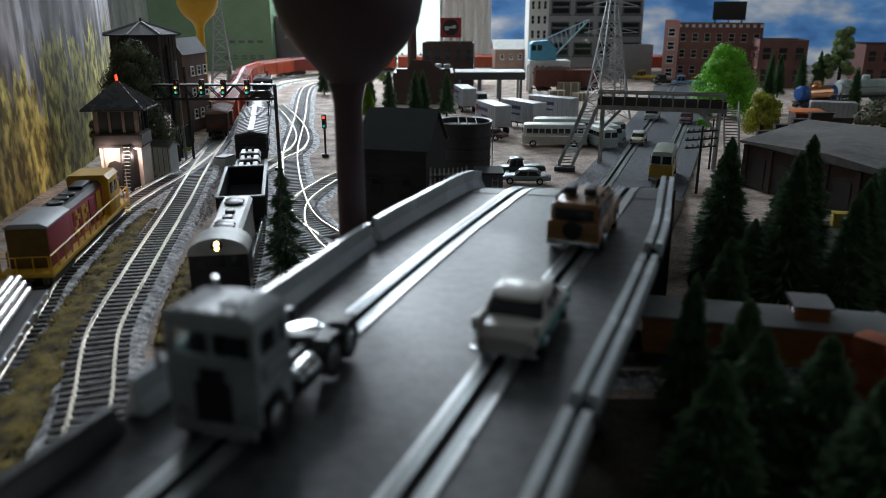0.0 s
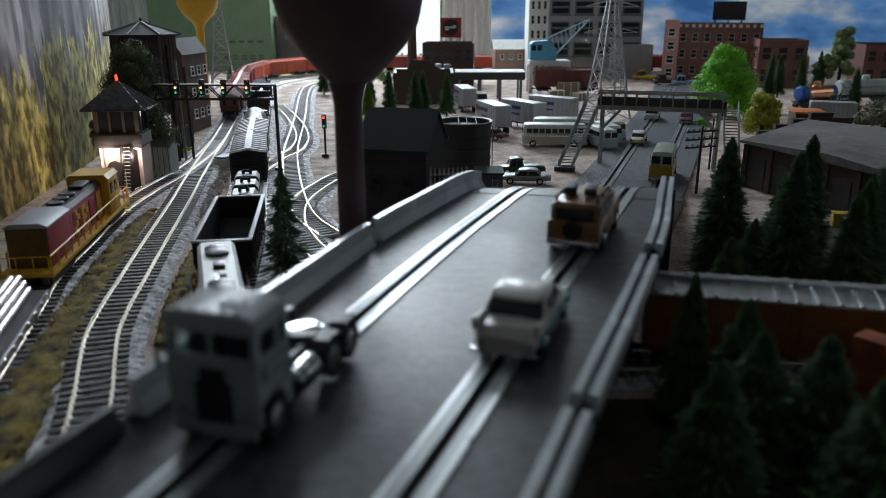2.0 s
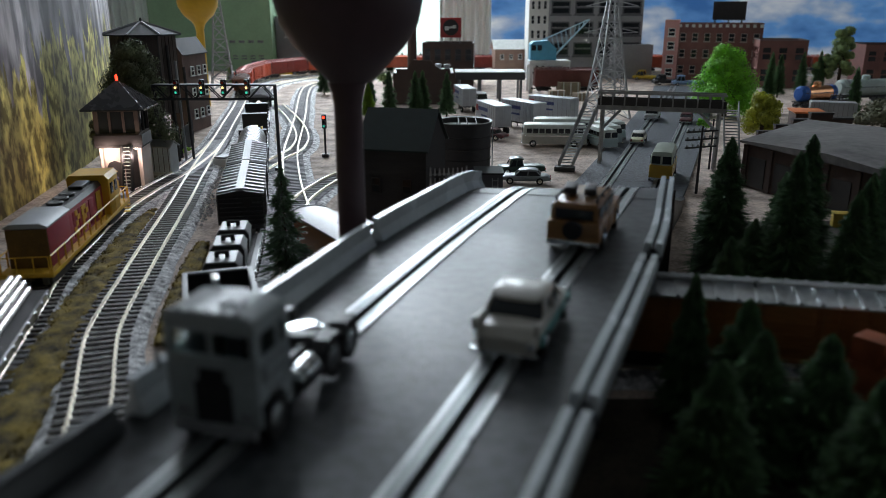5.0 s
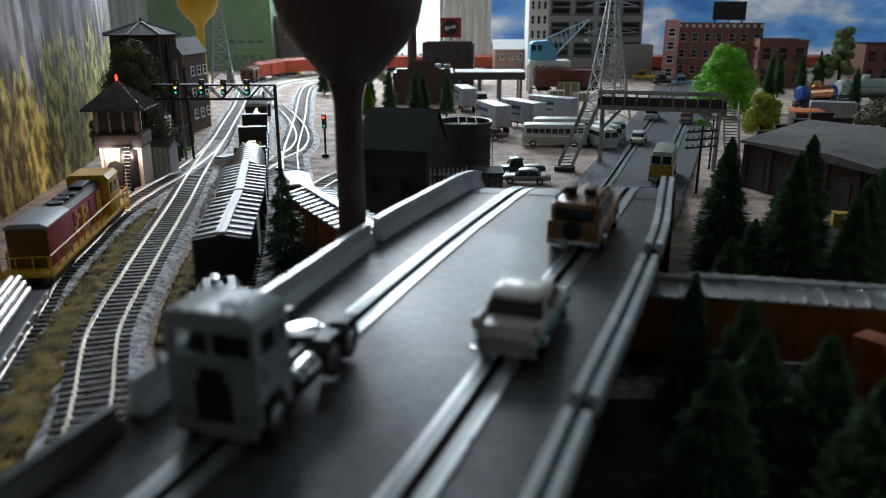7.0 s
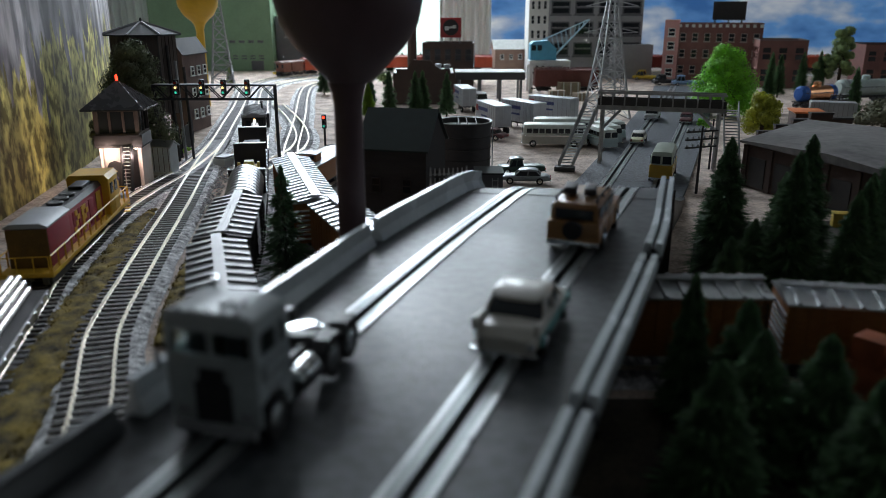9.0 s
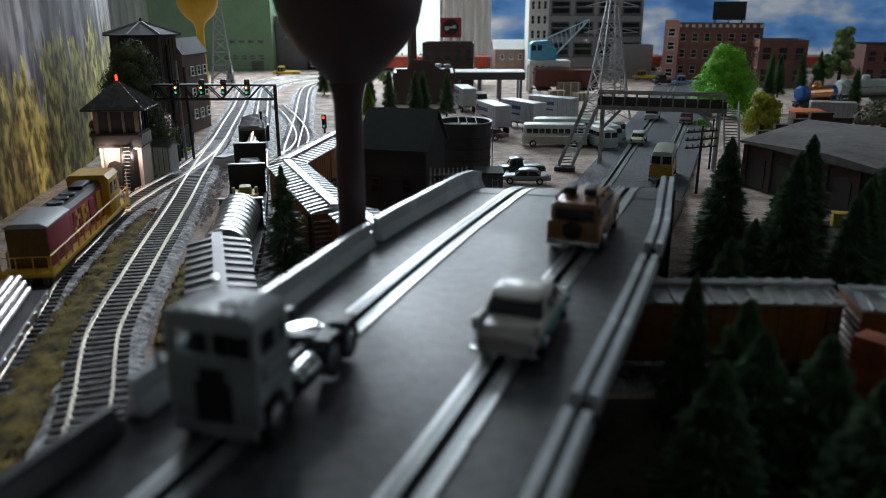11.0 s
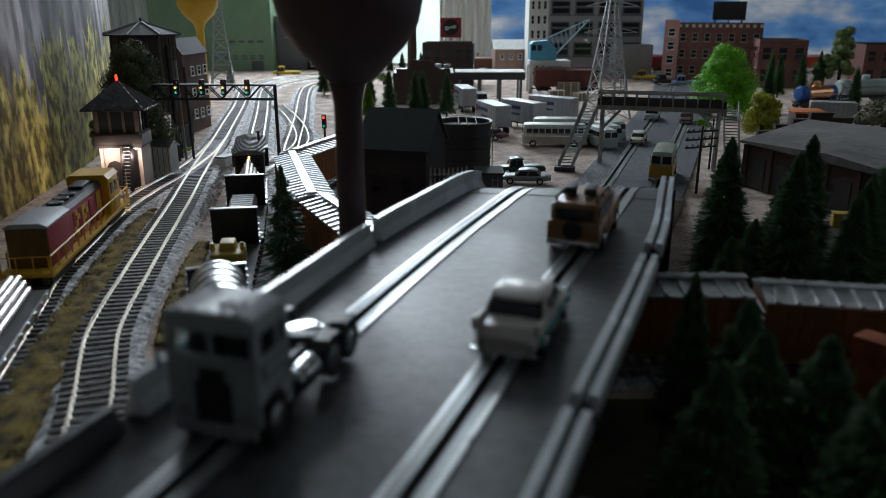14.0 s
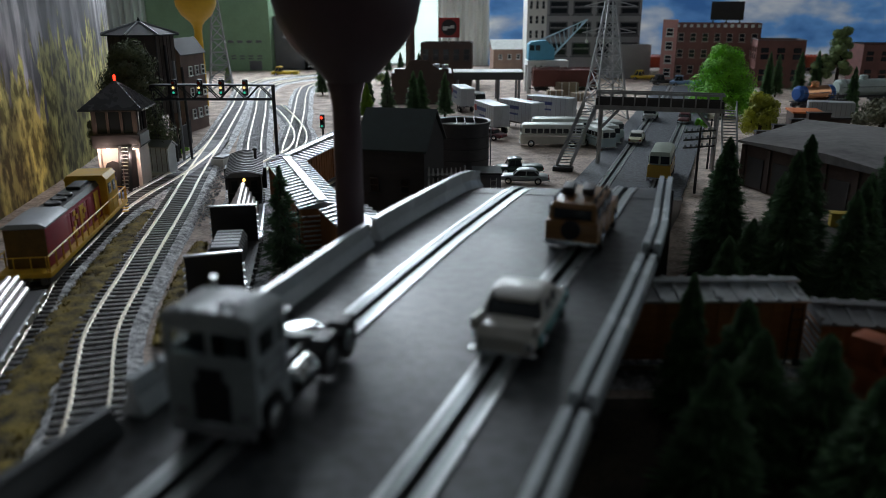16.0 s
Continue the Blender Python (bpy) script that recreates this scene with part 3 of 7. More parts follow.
def bogie(t, y):
    bm = bm_new()
    for s in (-1, 1):
        side_shape(bm, [(y - 1.5, 0.85), (y - 1.5, 1.25), (y - 0.7, 1.4), (y + 0.7, 1.4), (y + 1.5, 1.25), (y + 1.5, 0.85), (y + 0.6, 0.7), (y - 0.6, 0.7)], s * 1.0, s * 1.2)
    box(bm, 0, y, 0.9, 2.2, 0.5, 0.4)
    o = part("bogie", bm, DARK, t)
    for d in (-0.95, 0.95):
        wheelset(o, y + d, 0.45)


def coupler(t, y):
    bm = bm_new()
    box(bm, 0, y, 0.95, 0.3, 0.9, 0.25, bev=0.04)
    box(bm, 0.08, y + math.copysign(0.35, y), 0.9, 0.42, 0.3, 0.36, bev=0.05)
    part("coupler", bm, DARK, t)


def underframe(t, L, w=2.7, material=DARK):
    bm = bm_new()
    box(bm, 0, 0, 1.45, w * 0.5, L - 0.4, 0.3)
    box(bm, 0, 0, 1.5, w, L - 0.8, 0.16)
    part("underframe", bm, material, t)
    for s in (-1, 1):
        bogie(t, s * (L / 2 - 2.0))
        coupler(t, s * (L / 2 + 0.1))


def ladder(bm, x, y, z0, z1, w=0.5, along="y", n=6):
    dx, dy = (0, w / 2) if along == "y" else (w / 2, 0)
    for s in (-1, 1):
        bar(bm, (x + s * dx, y + s * dy, z0), (x + s * dx, y + s * dy, z1), 0.05)
    for i in range(n):
        z = z0 + (z1 - z0) * (i + 0.5) / n
        bar(bm, (x - dx, y - dy, z), (x + dx, y + dy, z), 0.045)


def boxcar(L, body, roof, label, group, w=3.1, top=4.6, bands=14, end_ribs=True, ribs=None, half=0.09):
    t = thing("boxcar", 0, 0, 0, 0, label, "freight car", group)
    underframe(t, L)
    bm = bm_new()
    box(bm, 0, 0, 1.6, w, L, top - 1.95, bev=0.03)
    bodyp = part("body", bm, body, t)
    rib = None
    for s in (-1, 1):
        for i in range(int(L / 0.62)):
            y = -L / 2 + 0.35 + i * 0.62
            if abs(y) > 1.3:
                if rib is None:
                    bm = bm_new()
                    box(bm, 0, 0, 1.7, 0.06, 0.07, top - 2.1)
                    rib = mesh_of(bm, body, "side_rib", smooth=False)
                o = new("side_rib", rib)
                o.parent, o.matrix_basis = bodyp, spot(s * (w / 2 + 0.02), y)
    bm = bm_new()
    h = w / 2 + 0.1
    section(bm, [(-h, top - 0.42), (-h, top - 0.32), (0, top), (h, top - 0.32), (h, top - 0.42)], -L / 2 - 0.08, L / 2 + 0.08)
    roofp = part("roof", bm, roof, t)
    for i in range(bands):
        y = -L / 2 + L * (i + 0.5) / bands
        bm = bm_new()
        section(bm, [(-h, top - 0.33), (-h, top - 0.22), (0, top + 0.1), (h, top - 0.22), (h, top - 0.33)], y - half, y + half)
        part("roof_rib", bm, ribs or roof, roofp)
    bm = bm_new()
    box(bm, 0, 0, top + 0.1, 0.62, L + 0.3, 0.06)
    for s in (-0.16, 0.16):
        box(bm, s, 0, top + 0.16, 0.24, L + 0.3, 0.03)
    part("roof_walk", bm, ribs or roof, t)
    for s in (-1, 1):
        bm = bm_new()
        box(bm, s * (w / 2 + 0.05), 0, 1.65, 0.12, 2.3, top - 2.15, bev=0.03)
        for k in range(4):
            box(bm, s * (w / 2 + 0.12), 0, 1.8 + k * 0.6, 0.06, 2.1, 0.08)
        part("door", bm, body, t)
        bm = bm_new()
        ladder(bm, s * (w / 2 + 0.1), s * (L / 2 - 0.45), 1.4, top - 0.5)
        part("ladder", bm, DARK, t)
        bm = bm_new()
        for k in range(7):
            rod(bm, (-w / 2 + 0.1, s * (L / 2 + 0.02), 1.9 + k * 0.34), (w / 2 - 0.1, s * (L / 2 + 0.02), 1.9 + k * 0.34), 0.07, n=6)
        part("end_rib", bm, body if not end_ribs else roof, t)
        bm = bm_new()
        rod(bm, (0.5, s * (L / 2 + 0.25), top - 0.9), (0.5, s * (L / 2 + 0.3), top - 0.9), 0.35, n=16)
        rod(bm, (0.5, s * L / 2, top - 0.9), (0.5, s * (L / 2 + 0.3), top - 0.9), 0.06)
        part("brake_wheel", bm, DARK, t)
    return t


def hopper(L, body, rim, label, group, w=3.3, top=4.1):
    t = thing("hopper_car", 0, 0, 0, 0, label, "freight car", group)
    underframe(t, L)
    bm = bm_new()
    side_shape(bm, [(-L / 2, top), (-L / 2, 2.5), (-L / 2 + 2.2, 1.2), (L / 2 - 2.2, 1.2), (L / 2, 2.5), (L / 2, top), (L / 2 - 0.12, top), (L / 2 - 0.12, 2.6), (L / 2 - 2.2, 1.4), (-L / 2 + 2.2, 1.4), (-L / 2 + 0.12, 2.6), (-L / 2 + 0.12, top)], -w / 2, w / 2)
    part("hopper_floor", bm, body, t)
    for s in (-1, 1):
        bm = bm_new()
        side_shape(bm, [(-L / 2, top), (-L / 2, 2.5), (-L / 2 + 2.2, 1.3), (L / 2 - 2.2, 1.3), (L / 2, 2.5), (L / 2, top)], s * w / 2, s * (w / 2 - 0.12))
        for i in range(9):
            y = -L / 2 + 0.3 + (L - 0.6) * i / 8
            box(bm, s * (w / 2 + 0.05), y, 2.0 if abs(y) < L / 2 - 1.6 else 2.6, 0.12, 0.14, top - (2.0 if abs(y) < L / 2 - 1.6 else 2.6))
        part("side", bm, body, t)
        bm = bm_new()
        box(bm, s * w / 2, 0, top, 0.26, L + 0.1, 0.12, bev=0.02)
        part("rim", bm, rim, t, "worn pale top edge")
        bm = bm_new()
        box(bm, 0, s * L / 2, top, w, 0.26, 0.12, bev=0.02)
        part("rim", bm, rim, t, "worn pale top edge")
        bm = bm_new()
        for x in (-0.8, 0.8):
            bar(bm, (x, s * (L / 2 - 0.1), 1.6), (x, s * (L / 2 - 0.1), 3.2), 0.1)
        ladder(bm, s * 1.2, s * (L / 2 + 0.06), 1.6, top, along="x")
        part("ladder", bm, DARK, t)
    return t


def flatcar(L, label, group, bulkheads=False, deck=None, bh=3.9, w=3.1, front=None):
    t, rear = thing("flat_car", 0, 0, 0, 0, label, "freight car", group), bh
    underframe(t, L)
    bm = bm_new()
    n = int(L / 0.4)
    box(bm, 0, 0, 1.6, w - 0.1, L, 0.08)
    dk = part("deck", bm, deck or DARK, t)
    bm = bm_new()
    box(bm, 0, 0, 1.69, w, L / n - 0.03, 0.1)
    plank = mesh_of(bm, deck or DARK, "plank", smooth=False)
    for i in range(n):
        o = new("plank", plank)
        o.parent, o.matrix_basis = dk, spot(0, -L / 2 + L * (i + 0.5) / n)
    for s in (-1, 1):
        bm = bm_new()
        box(bm, s * w / 2, 0, 1.4, 0.14, L, 0.4)
        for i in range(9):
            box(bm, s * (w / 2 + 0.1), -L / 2 + 0.6 + (L - 1.2) * i / 8, 1.5, 0.14, 0.25, 0.26)
        part("side_sill", bm, SILVER if bulkheads is None else DARK, t)
        if bulkheads:
            bh = front if front and s < 0 else rear
            bm = bm_new()
            box(bm, 0, s * (L / 2 - 0.15), 1.6, w, 0.16, bh - 1.6, bev=0.03)
            for x in (-1.3, -0.45, 0.45, 1.3):
                box(bm, x, s * (L / 2 - 0.02), 1.6, 0.2, 0.2, bh - 1.6)
            p = part("bulkhead", bm, BLACK, t)
            bm = bm_new()
            box(bm, 0, s * (L / 2 - 0.12), bh, w + 0.1, 0.3, 0.1, bev=0.02)
            part("bulkhead_cap", bm, SILVER, p, "worn bright top edge")
            for x in (-1, 1):
                bm = bm_new()
                for k in range(5 if bh > 3 else 1):
                    box(bm, x * (w / 2), s * (L / 2 - 0.1), 1.8 + k * 0.42, 0.22, 0.22, 0.16, bev=0.04)
                part("stake_pocket", bm, SILVER, p)
    return t


def switcher(L=11.6):
    """The leading engine: a rounded cab end with headlamp and a long pale hood."""
    t = thing("diesel_engine", 0, 0, 0, 0, "black diesel engine with a pale silver roof and a lit headlamp", "locomotive")
    underframe(t, L)
    w = 3.3

    def arch(wd, z0, zs, top, n=10):
        return [(-wd, z0)] + [(-wd * math.cos(math.pi * i / n), zs + (top - zs) * math.sin(math.pi * i / n)) for i in range(n + 1)] + [(wd, z0)]
    bm = bm_new()
    section(bm, arch(w / 2, 1.5, 4.0, 4.85), -L / 2, -L / 2 + 2.4)
    cab = part("cab", bm, BLACK, t)
    bm = bm_new()
    section(bm, arch(w / 2 + 0.06, 3.95, 4.02, 4.95), -L / 2 - 0.12, -L / 2 + 2.4)
    part("cab_roof", bm, DIRTYWHITE, t, "pale silver roof")
    bm = bm_new()
    for x in (-1.0, 0.0, 1.0):
        box(bm, x, -L / 2 - 0.03, 3.2, 0.7, 0.08, 0.75, bev=0.03)
    part("windscreen", bm, GLASS, cab)
    bm = bm_new()
    rod(bm, (0, -L / 2 - 0.3, 4.55), (0, -L / 2 + 0.4, 4.55), 0.32, n=14)
    part("headlamp_housing", bm, BLACK, cab)
    bm = bm_new()
    rod(bm, (0, -L / 2 - 0.34, 4.68), (0, -L / 2 - 0.3, 4.68), 0.15, n=12)
    rod(bm, (0, -L / 2 - 0.34, 4.4), (0, -L / 2 - 0.3, 4.4), 0.12, n=12)
    part("headlamp", bm, glow("headlamp_glow", (1.0, 0.5, 0.12), 22), cab, "glowing amber headlamp")
    bm = bm_new()
    section(bm, [(-1.0, 1.5), (-1.0, 4.3), (-0.8, 4.5), (0.8, 4.5), (1.0, 4.3), (1.0, 1.5)], -L / 2 + 2.4, L / 2 - 0.2)
    part("hood", bm, BLACK, t)
    bm = bm_new()
    section(bm, [(-1.04, 4.3), (-0.82, 4.54), (0.82, 4.54), (1.04, 4.3)], -L / 2 + 2.4, L / 2 - 0.2)
    part("hood_top", bm, WHITE, t, "white-painted hood top")
    for y in (-2.5, 3.4):
        for dy in (0, 0.7):
            bm = bm_new()
            lathe(bm, [(0.62, 4.5), (0.66, 4.7), (0.5, 4.78), (0.02, 4.8)], 18, 0, y + dy)
            part("roof_fan", bm, BLACK, t)
    for y in (-0.6, 1.0):
        bm = bm_new()
        box(bm, 0, y, 4.5, 0.6, 0.7, 0.3, bev=0.05)
        part("exhaust_stack", bm, BLACK, t)
    for s in (-1, 1):
        bm = bm_new()
        for i in range(9):
            y = -L / 2 + 2.6 + i * 1.05
            bar(bm, (s * 1.55, y, 1.6), (s * 1.55, y, 2.6), 0.05)
        bar(bm, (s * 1.55, -L / 2 + 2.5, 2.6), (s * 1.55, L / 2 - 0.3, 2.6), 0.05)
        part("handrail", bm, SILVER, t)
    return t


def caboose(body, roof, label, group="", L=9.0, ribs=14, cupola=None):
    """A caboose; cupola gives the place along its roof of a raised lookout, in place of the side bays."""
    t = thing("caboose", 0, 0, 0, 0, label, "freight car", group)
    underframe(t, L)
    bm = bm_new()
    box(bm, 0, 0, 1.6, 2.8, L - 1.6, 2.35, bev=0.03)
    bodyp = part("body", bm, body, t)
    for s in (-1, 1):
        if cupola is None:
            bm = bm_new()
            box(bm, s * 1.55, 0, 1.9, 0.5, 1.9, 1.9, bev=0.05)
            part("bay_window", bm, body, t)
        for x in (-0.8, 0.8):
            bm = bm_new()
            box(bm, x, s * (L / 2 - 0.8), 2.6, 0.5, 0.08, 0.8)
            part("window", bm, GLASS, bodyp)
        bm = bm_new()
        box(bm, 0, s * (L / 2 - 0.4), 1.55, 2.8, 0.8, 0.12)
        for x in (-1.3, 1.3):
            bar(bm, (x, s * (L / 2 - 0.1), 1.6), (x, s * (L / 2 - 0.1), 4.0), 0.06)
        bar(bm, (-1.3, s * (L / 2 - 0.1), 2.5), (1.3, s * (L / 2 - 0.1), 2.5), 0.06)
        part("platform", bm, DARK, t)
    bm = bm_new()
    section(bm, [(-1.55, 3.85), (-1.55, 3.98), (-0.7, 4.25), (0, 4.32), (0.7, 4.25), (1.55, 3.98), (1.55, 3.85)], -L / 2 + 0.1, L / 2 - 0.1)
    r = part("roof", bm, roof, t)
    for i in range(ribs):
        y = -L / 2 + 0.3 + (L - 0.6) * i / (ribs - 1)
        bm = bm_new()
        section(bm, [(-1.57, 3.97), (-1.57, 4.05), (-0.7, 4.33), (0, 4.4), (0.7, 4.33), (1.57, 4.05), (1.57, 3.97)], y - 0.05, y + 0.05)
        part("roof_rib", bm, roof, r)
    if cupola is not None:
        bm = bm_new()
        box(bm, 0, cupola, 4.1, 1.9, 1.5, 0.85, bev=0.06)
        cu = part("cupola", bm, body, t)
        bm = bm_new()
        section(bm, [(-1.05, 4.95), (-1.05, 5.03), (-0.5, 5.12), (0.5, 5.12), (1.05, 5.03), (1.05, 4.95)], cupola - 0.9, cupola + 0.9)
        part("cupola_roof", bm, GREYROOF, cu, "pale grey roof")
        for s in (-1, 1):
            for x in (-0.45, 0.45):
                bm = bm_new()
                box(bm, x, cupola + s * 0.75, 4.45, 0.6, 0.06, 0.4)
                part("window", bm, GLASS, cu)
        return t
    bm = bm_new()
    lathe(bm, [(0.14, 4.2), (0.14, 5.0), (0.22, 5.02), (0.22, 5.15), (0.05, 5.25)], 10, 0.9, 1.2)
    part("smoke_pipe", bm, BLACK, t)
    bm = bm_new()
    rod(bm, (0, -L / 2 + 0.72, 3.5), (0, -L / 2 + 0.78, 3.5), 0.12, n=10)
    part("marker_lamp", bm, glow("amber_glow", (1.0, 0.45, 0.1), 6), bodyp)
    return t


def road_diesel(L, body, stripe, hoodtop, label, steps, cab_high=4.9):
    """A hood engine with its cab at the +y end."""
    t = thing("diesel_engine", 0, 0, 0, 0, label, "locomotive")
    bm = bm_new()
    box(bm, 0, 0, 1.4, 3.2, L, 0.3, bev=0.03)
    part("walkway", bm, steps, t)
    bm = bm_new()
    box(bm, 0, 0, 0.8, 2.2, 5.0, 0.7, bev=0.2)
    part("fuel_tank", bm, DARK, t)
    for s in (-1, 1):
        y = s * (L / 2 - 3.0)
        bm = bm_new()
        for x in (-1, 1):
            side_shape(bm, [(y - 2.3, 0.8), (y - 2.3, 1.3), (y + 2.3, 1.3), (y + 2.3, 0.8), (y + 1.4, 0.65), (y - 1.4, 0.65)], x * 1.05, x * 1.25)
        o = part("bogie", bm, DARK, t)
        for d in (-1.6, 0, 1.6):
            wheelset(o, y + d, 0.55)
        coupler(t, s * (L / 2 + 0.2))
    y1 = L / 2 - 5.4
    bm = bm_new()
    section(bm, [(-0.98, 1.7), (-0.98, 4.1), (0.98, 4.1), (0.98, 1.7)], -L / 2 + 1.1, y1)
    hood = part("hood", bm, body, t)
    bm = bm_new()
    section(bm, [(-1.0, 4.1), (-0.8, 4.45), (0.8, 4.45), (1.0, 4.1)], -L / 2 + 1.1, y1)
    part("hood_top", bm, BLACK, t)
    bm = bm_new()
    box(bm, 0, -L / 2 + 3.2, 1.72, 2.5, 4.2, 2.6, bev=0.08)
    part("radiator", bm, body, t)
    bm = bm_new()
    section(bm, [(-1.32, 4.3), (-1.32, 4.4), (-0.9, 4.62), (0.9, 4.62), (1.32, 4.4), (1.32, 4.3)], -L / 2 + 0.98, -L / 2 + 5.4)
    part("radiator_roof", bm, hoodtop, t)
    # gold end panel, darkened in colour for the shade on this end
    bm = bm_new()
    box(bm, 0, -L / 2 + 1.06, 1.74, 2.44, 0.1, 2.5, bev=0.03)
    part("rear_panel", bm, mat("shaded_gold", (0.16, 0.085, 0.02), 0.55, var=0.35), t, "gold end panel, shade put into its dark colour")
    for i in range(3):
        bm = bm_new()
        lathe(bm, [(0.52, 4.4), (0.56, 4.62), (0.46, 4.68), (0.02, 4.6)], 18, 0, -L / 2 + 6.6 + i * 1.3)
        part("roof_fan", bm, DARK, t)
    bm = bm_new()
    box(bm, 0, y1 - 1.9, 4.45, 1.0, 2.2, 0.25, bev=0.06)
    part("exhaust_stack", bm, BLACK, t)
    for i in range(5):
        bm = bm_new()
        for s in (-1, 1):
            box(bm, s * 1.0, -L / 2 + 6.0 + i * 1.25, 2.0, 0.06, 1.1, 1.8, bev=0.02)
        part("hood_door", bm, body, hood)
    bm = bm_new()
    box(bm, 0, y1 + 1.35, 1.7, 3.1, 2.7, cab_high - 2.0, bev=0.06)
    cab = part("cab", bm, stripe, t)
    bm = bm_new()
    section(bm, [(-1.6, cab_high - 0.35), (-1.3, cab_high), (1.3, cab_high), (1.6, cab_high - 0.35)], y1 - 0.1, y1 + 2.85)
    part("cab_roof", bm, stripe, t)
    for s in (-1, 1):
        for dy in (0.7, 1.9):
            bm = bm_new()
            box(bm, s * 1.56, y1 + dy, 3.3, 0.06, 0.75, 0.85, bev=0.02)
            part("side_window", bm, GLASS, cab)
        bm = bm_new()
        box(bm, s * 0.85, y1 + 2.72, 3.4, 0.9, 0.06, 0.8, bev=0.02)
        part("windscreen", bm, GLASS, cab)
    bm = bm_new()
    box(bm, 0, y1 + 3.9, 1.7, 2.0, 2.4, 1.7, bev=0.12)
    part("nose", bm, stripe, t)
    for s in (-1, 1):
        bm = bm_new()
        ys = [-L / 2 + 0.1 + (L - 0.2) * i / 14 for i in range(15)]
        for y in ys:
            bar(bm, (s * 1.52, y, 1.6), (s * 1.52, y, 2.75), 0.09)
        bar(bm, (s * 1.52, ys[0], 2.75), (s * 1.52, ys[-1], 2.75), 0.09)
        part("handrail", bm, steps, t)
        bm = bm_new()
        for k in range(4):
            box(bm, s * 1.3, L / 2 - 0.2, 0.6 + 0.28 * k, 0.6, 0.5, 0.06)
        part("step", bm, steps, t)
        bm = bm_new()
        for x in (-1.4, -0.5, 0.5, 1.4):
            bar(bm, (x, s * (L / 2 - 0.05), 1.6), (x, s * (L / 2 - 0.05), 2.75), 0.055)
        bar(bm, (-1.4, s * (L / 2 - 0.05), 2.75), (1.4, s * (L / 2 - 0.05), 2.75), 0.055)
        part("end_rail", bm, steps, t)
    return t

GREYROOF = mat("grey_roof_metal", (0.2, 0.2, 0.205), 0.45, 0.2, var=0.15)
PALERIB = mat("pale_roof_rib", (0.23, 0.222, 0.222), 0.45, 0.1, var=0.2)
LA, LB, LE, LS = Line(PA), Line(PB), Line(PE), Line(PS)

# the black freight train, nearest car first
F_GROUP, FB = "cars of the black freight train", []


def couple(ob, front_y, L):
    """Sets a car on the freight track with its front end at front_y at the start."""
    s0 = LB.near_y(front_y) + L / 2
    runs(ob, LB, s0, "freight", L / 2 - 2.0)


couple(switcher(12.0), 41.4, 12.0)
couple(hopper(11.3, BLACK, mat("worn_grey_edge", (0.3, 0.31, 0.32), 0.5, var=0.25), "black open hopper car with worn pale rim, empty", F_GROUP), 54.4, 11.3)
t = flatcar(13.6, "flat car carrying three dark crated machines", F_GROUP, None)
for y in (-3.6, -0.2, 3.2):
    bm = bm_new()
    section(bm, [(-1.0, 1.8), (-1.05, 3.0), (-0.8, 3.35), (0.8, 3.35), (1.05, 3.0), (1.0, 1.8)], y - 1.1, y + 1.1)
    o = part("load_crate", bm, BLACK, t, "black load with a dark cover")
    bm = bm_new()
    section(bm, [(-1.08, 3.05), (-0.82, 3.42), (0.82, 3.42), (1.08, 3.05)], y - 1.0, y + 1.15)
    part("load_cover", bm, GREYROOF, o, "pale sheeted top")
    bm = bm_new()
    rod(bm, (-0.3, y, 3.4), (-0.3, y, 3.7), 0.14), rod(bm, (0.3, y, 3.4), (0.3, y, 3.7), 0.14)
    rod(bm, (-0.4, y, 3.7), (0.4, y, 3.7), 0.12)
    part("load_valve", bm, BLACK, o)
for s in (-1, 1):
    bm = bm_new()
    box(bm, s * 1.45, 0, 1.8, 0.3, 12.6, 0.1)
    part("side_board", bm, GREYROOF, t)
couple(t, 67.0, 13.6)
couple(boxcar(10.6, BLACK, DARK, "black boxcar with pale ribs across a dark roof", F_GROUP, 3.2, 4.6, 9, False, PALERIB, 0.2), 82.0, 10.6)
couple(boxcar(10.4, BLACK, DARK, "black boxcar with pale ribs across a dark roof", F_GROUP, 3.2, 4.6, 9, False, PALERIB, 0.2), 93.1, 10.4)
t = flatcar(11.2, "bulkhead flat car carrying a ribbed silver cylinder", F_GROUP, True)
bm = bm_new()
n, R = 22, 1.42
prof = [(-4.6, 0.1)]
for i in range(9):
    y = -4.6 + 9.2 * i / 9
    prof += [(y, R), (y + 0.78, R), (y + 0.8, R + 0.06), (y + 1.0, R + 0.06)]
prof += [(4.6, R), (4.6, 0.1)]
rings = [[bm.verts.new((math.cos(6.2832 * k / n) * r, y, 3.1 + math.sin(6.2832 * k / n) * r)) for k in range(n)] for y, r in prof]
for p, q in zip(rings, rings[1:]):
    for k in range(n):
        bm.faces.new((p[k], p[(k + 1) % n], q[(k + 1) % n], q[k]))
part("ribbed_cylinder", bm, SILVER, t, "silver ribbed tank load")
couple(t, 103.9, 11.2)
YELLOW = mat("machine_yellow", (0.5, 0.36, 0.05), 0.5)
t = flatcar(10.6, "bulkhead flat car carrying a small yellow machine", F_GROUP, True, None, 4.3, front=2.2)
bm = bm_new()
box(bm, 0, 0.6, 1.8, 2.0, 2.4, 1.1, bev=0.1), box(bm, 0, 0.6, 2.9, 1.1, 1.5, 0.55, bev=0.1, top=0.8)
for x in (-0.9, 0.9):
    rod(bm, (x, 0.2, 1.8), (x, 0.2, 3.4), 0.14)
part("yellow_machine", bm, YELLOW, t, "yellow machine load")
couple(t, 115.4, 10.6)
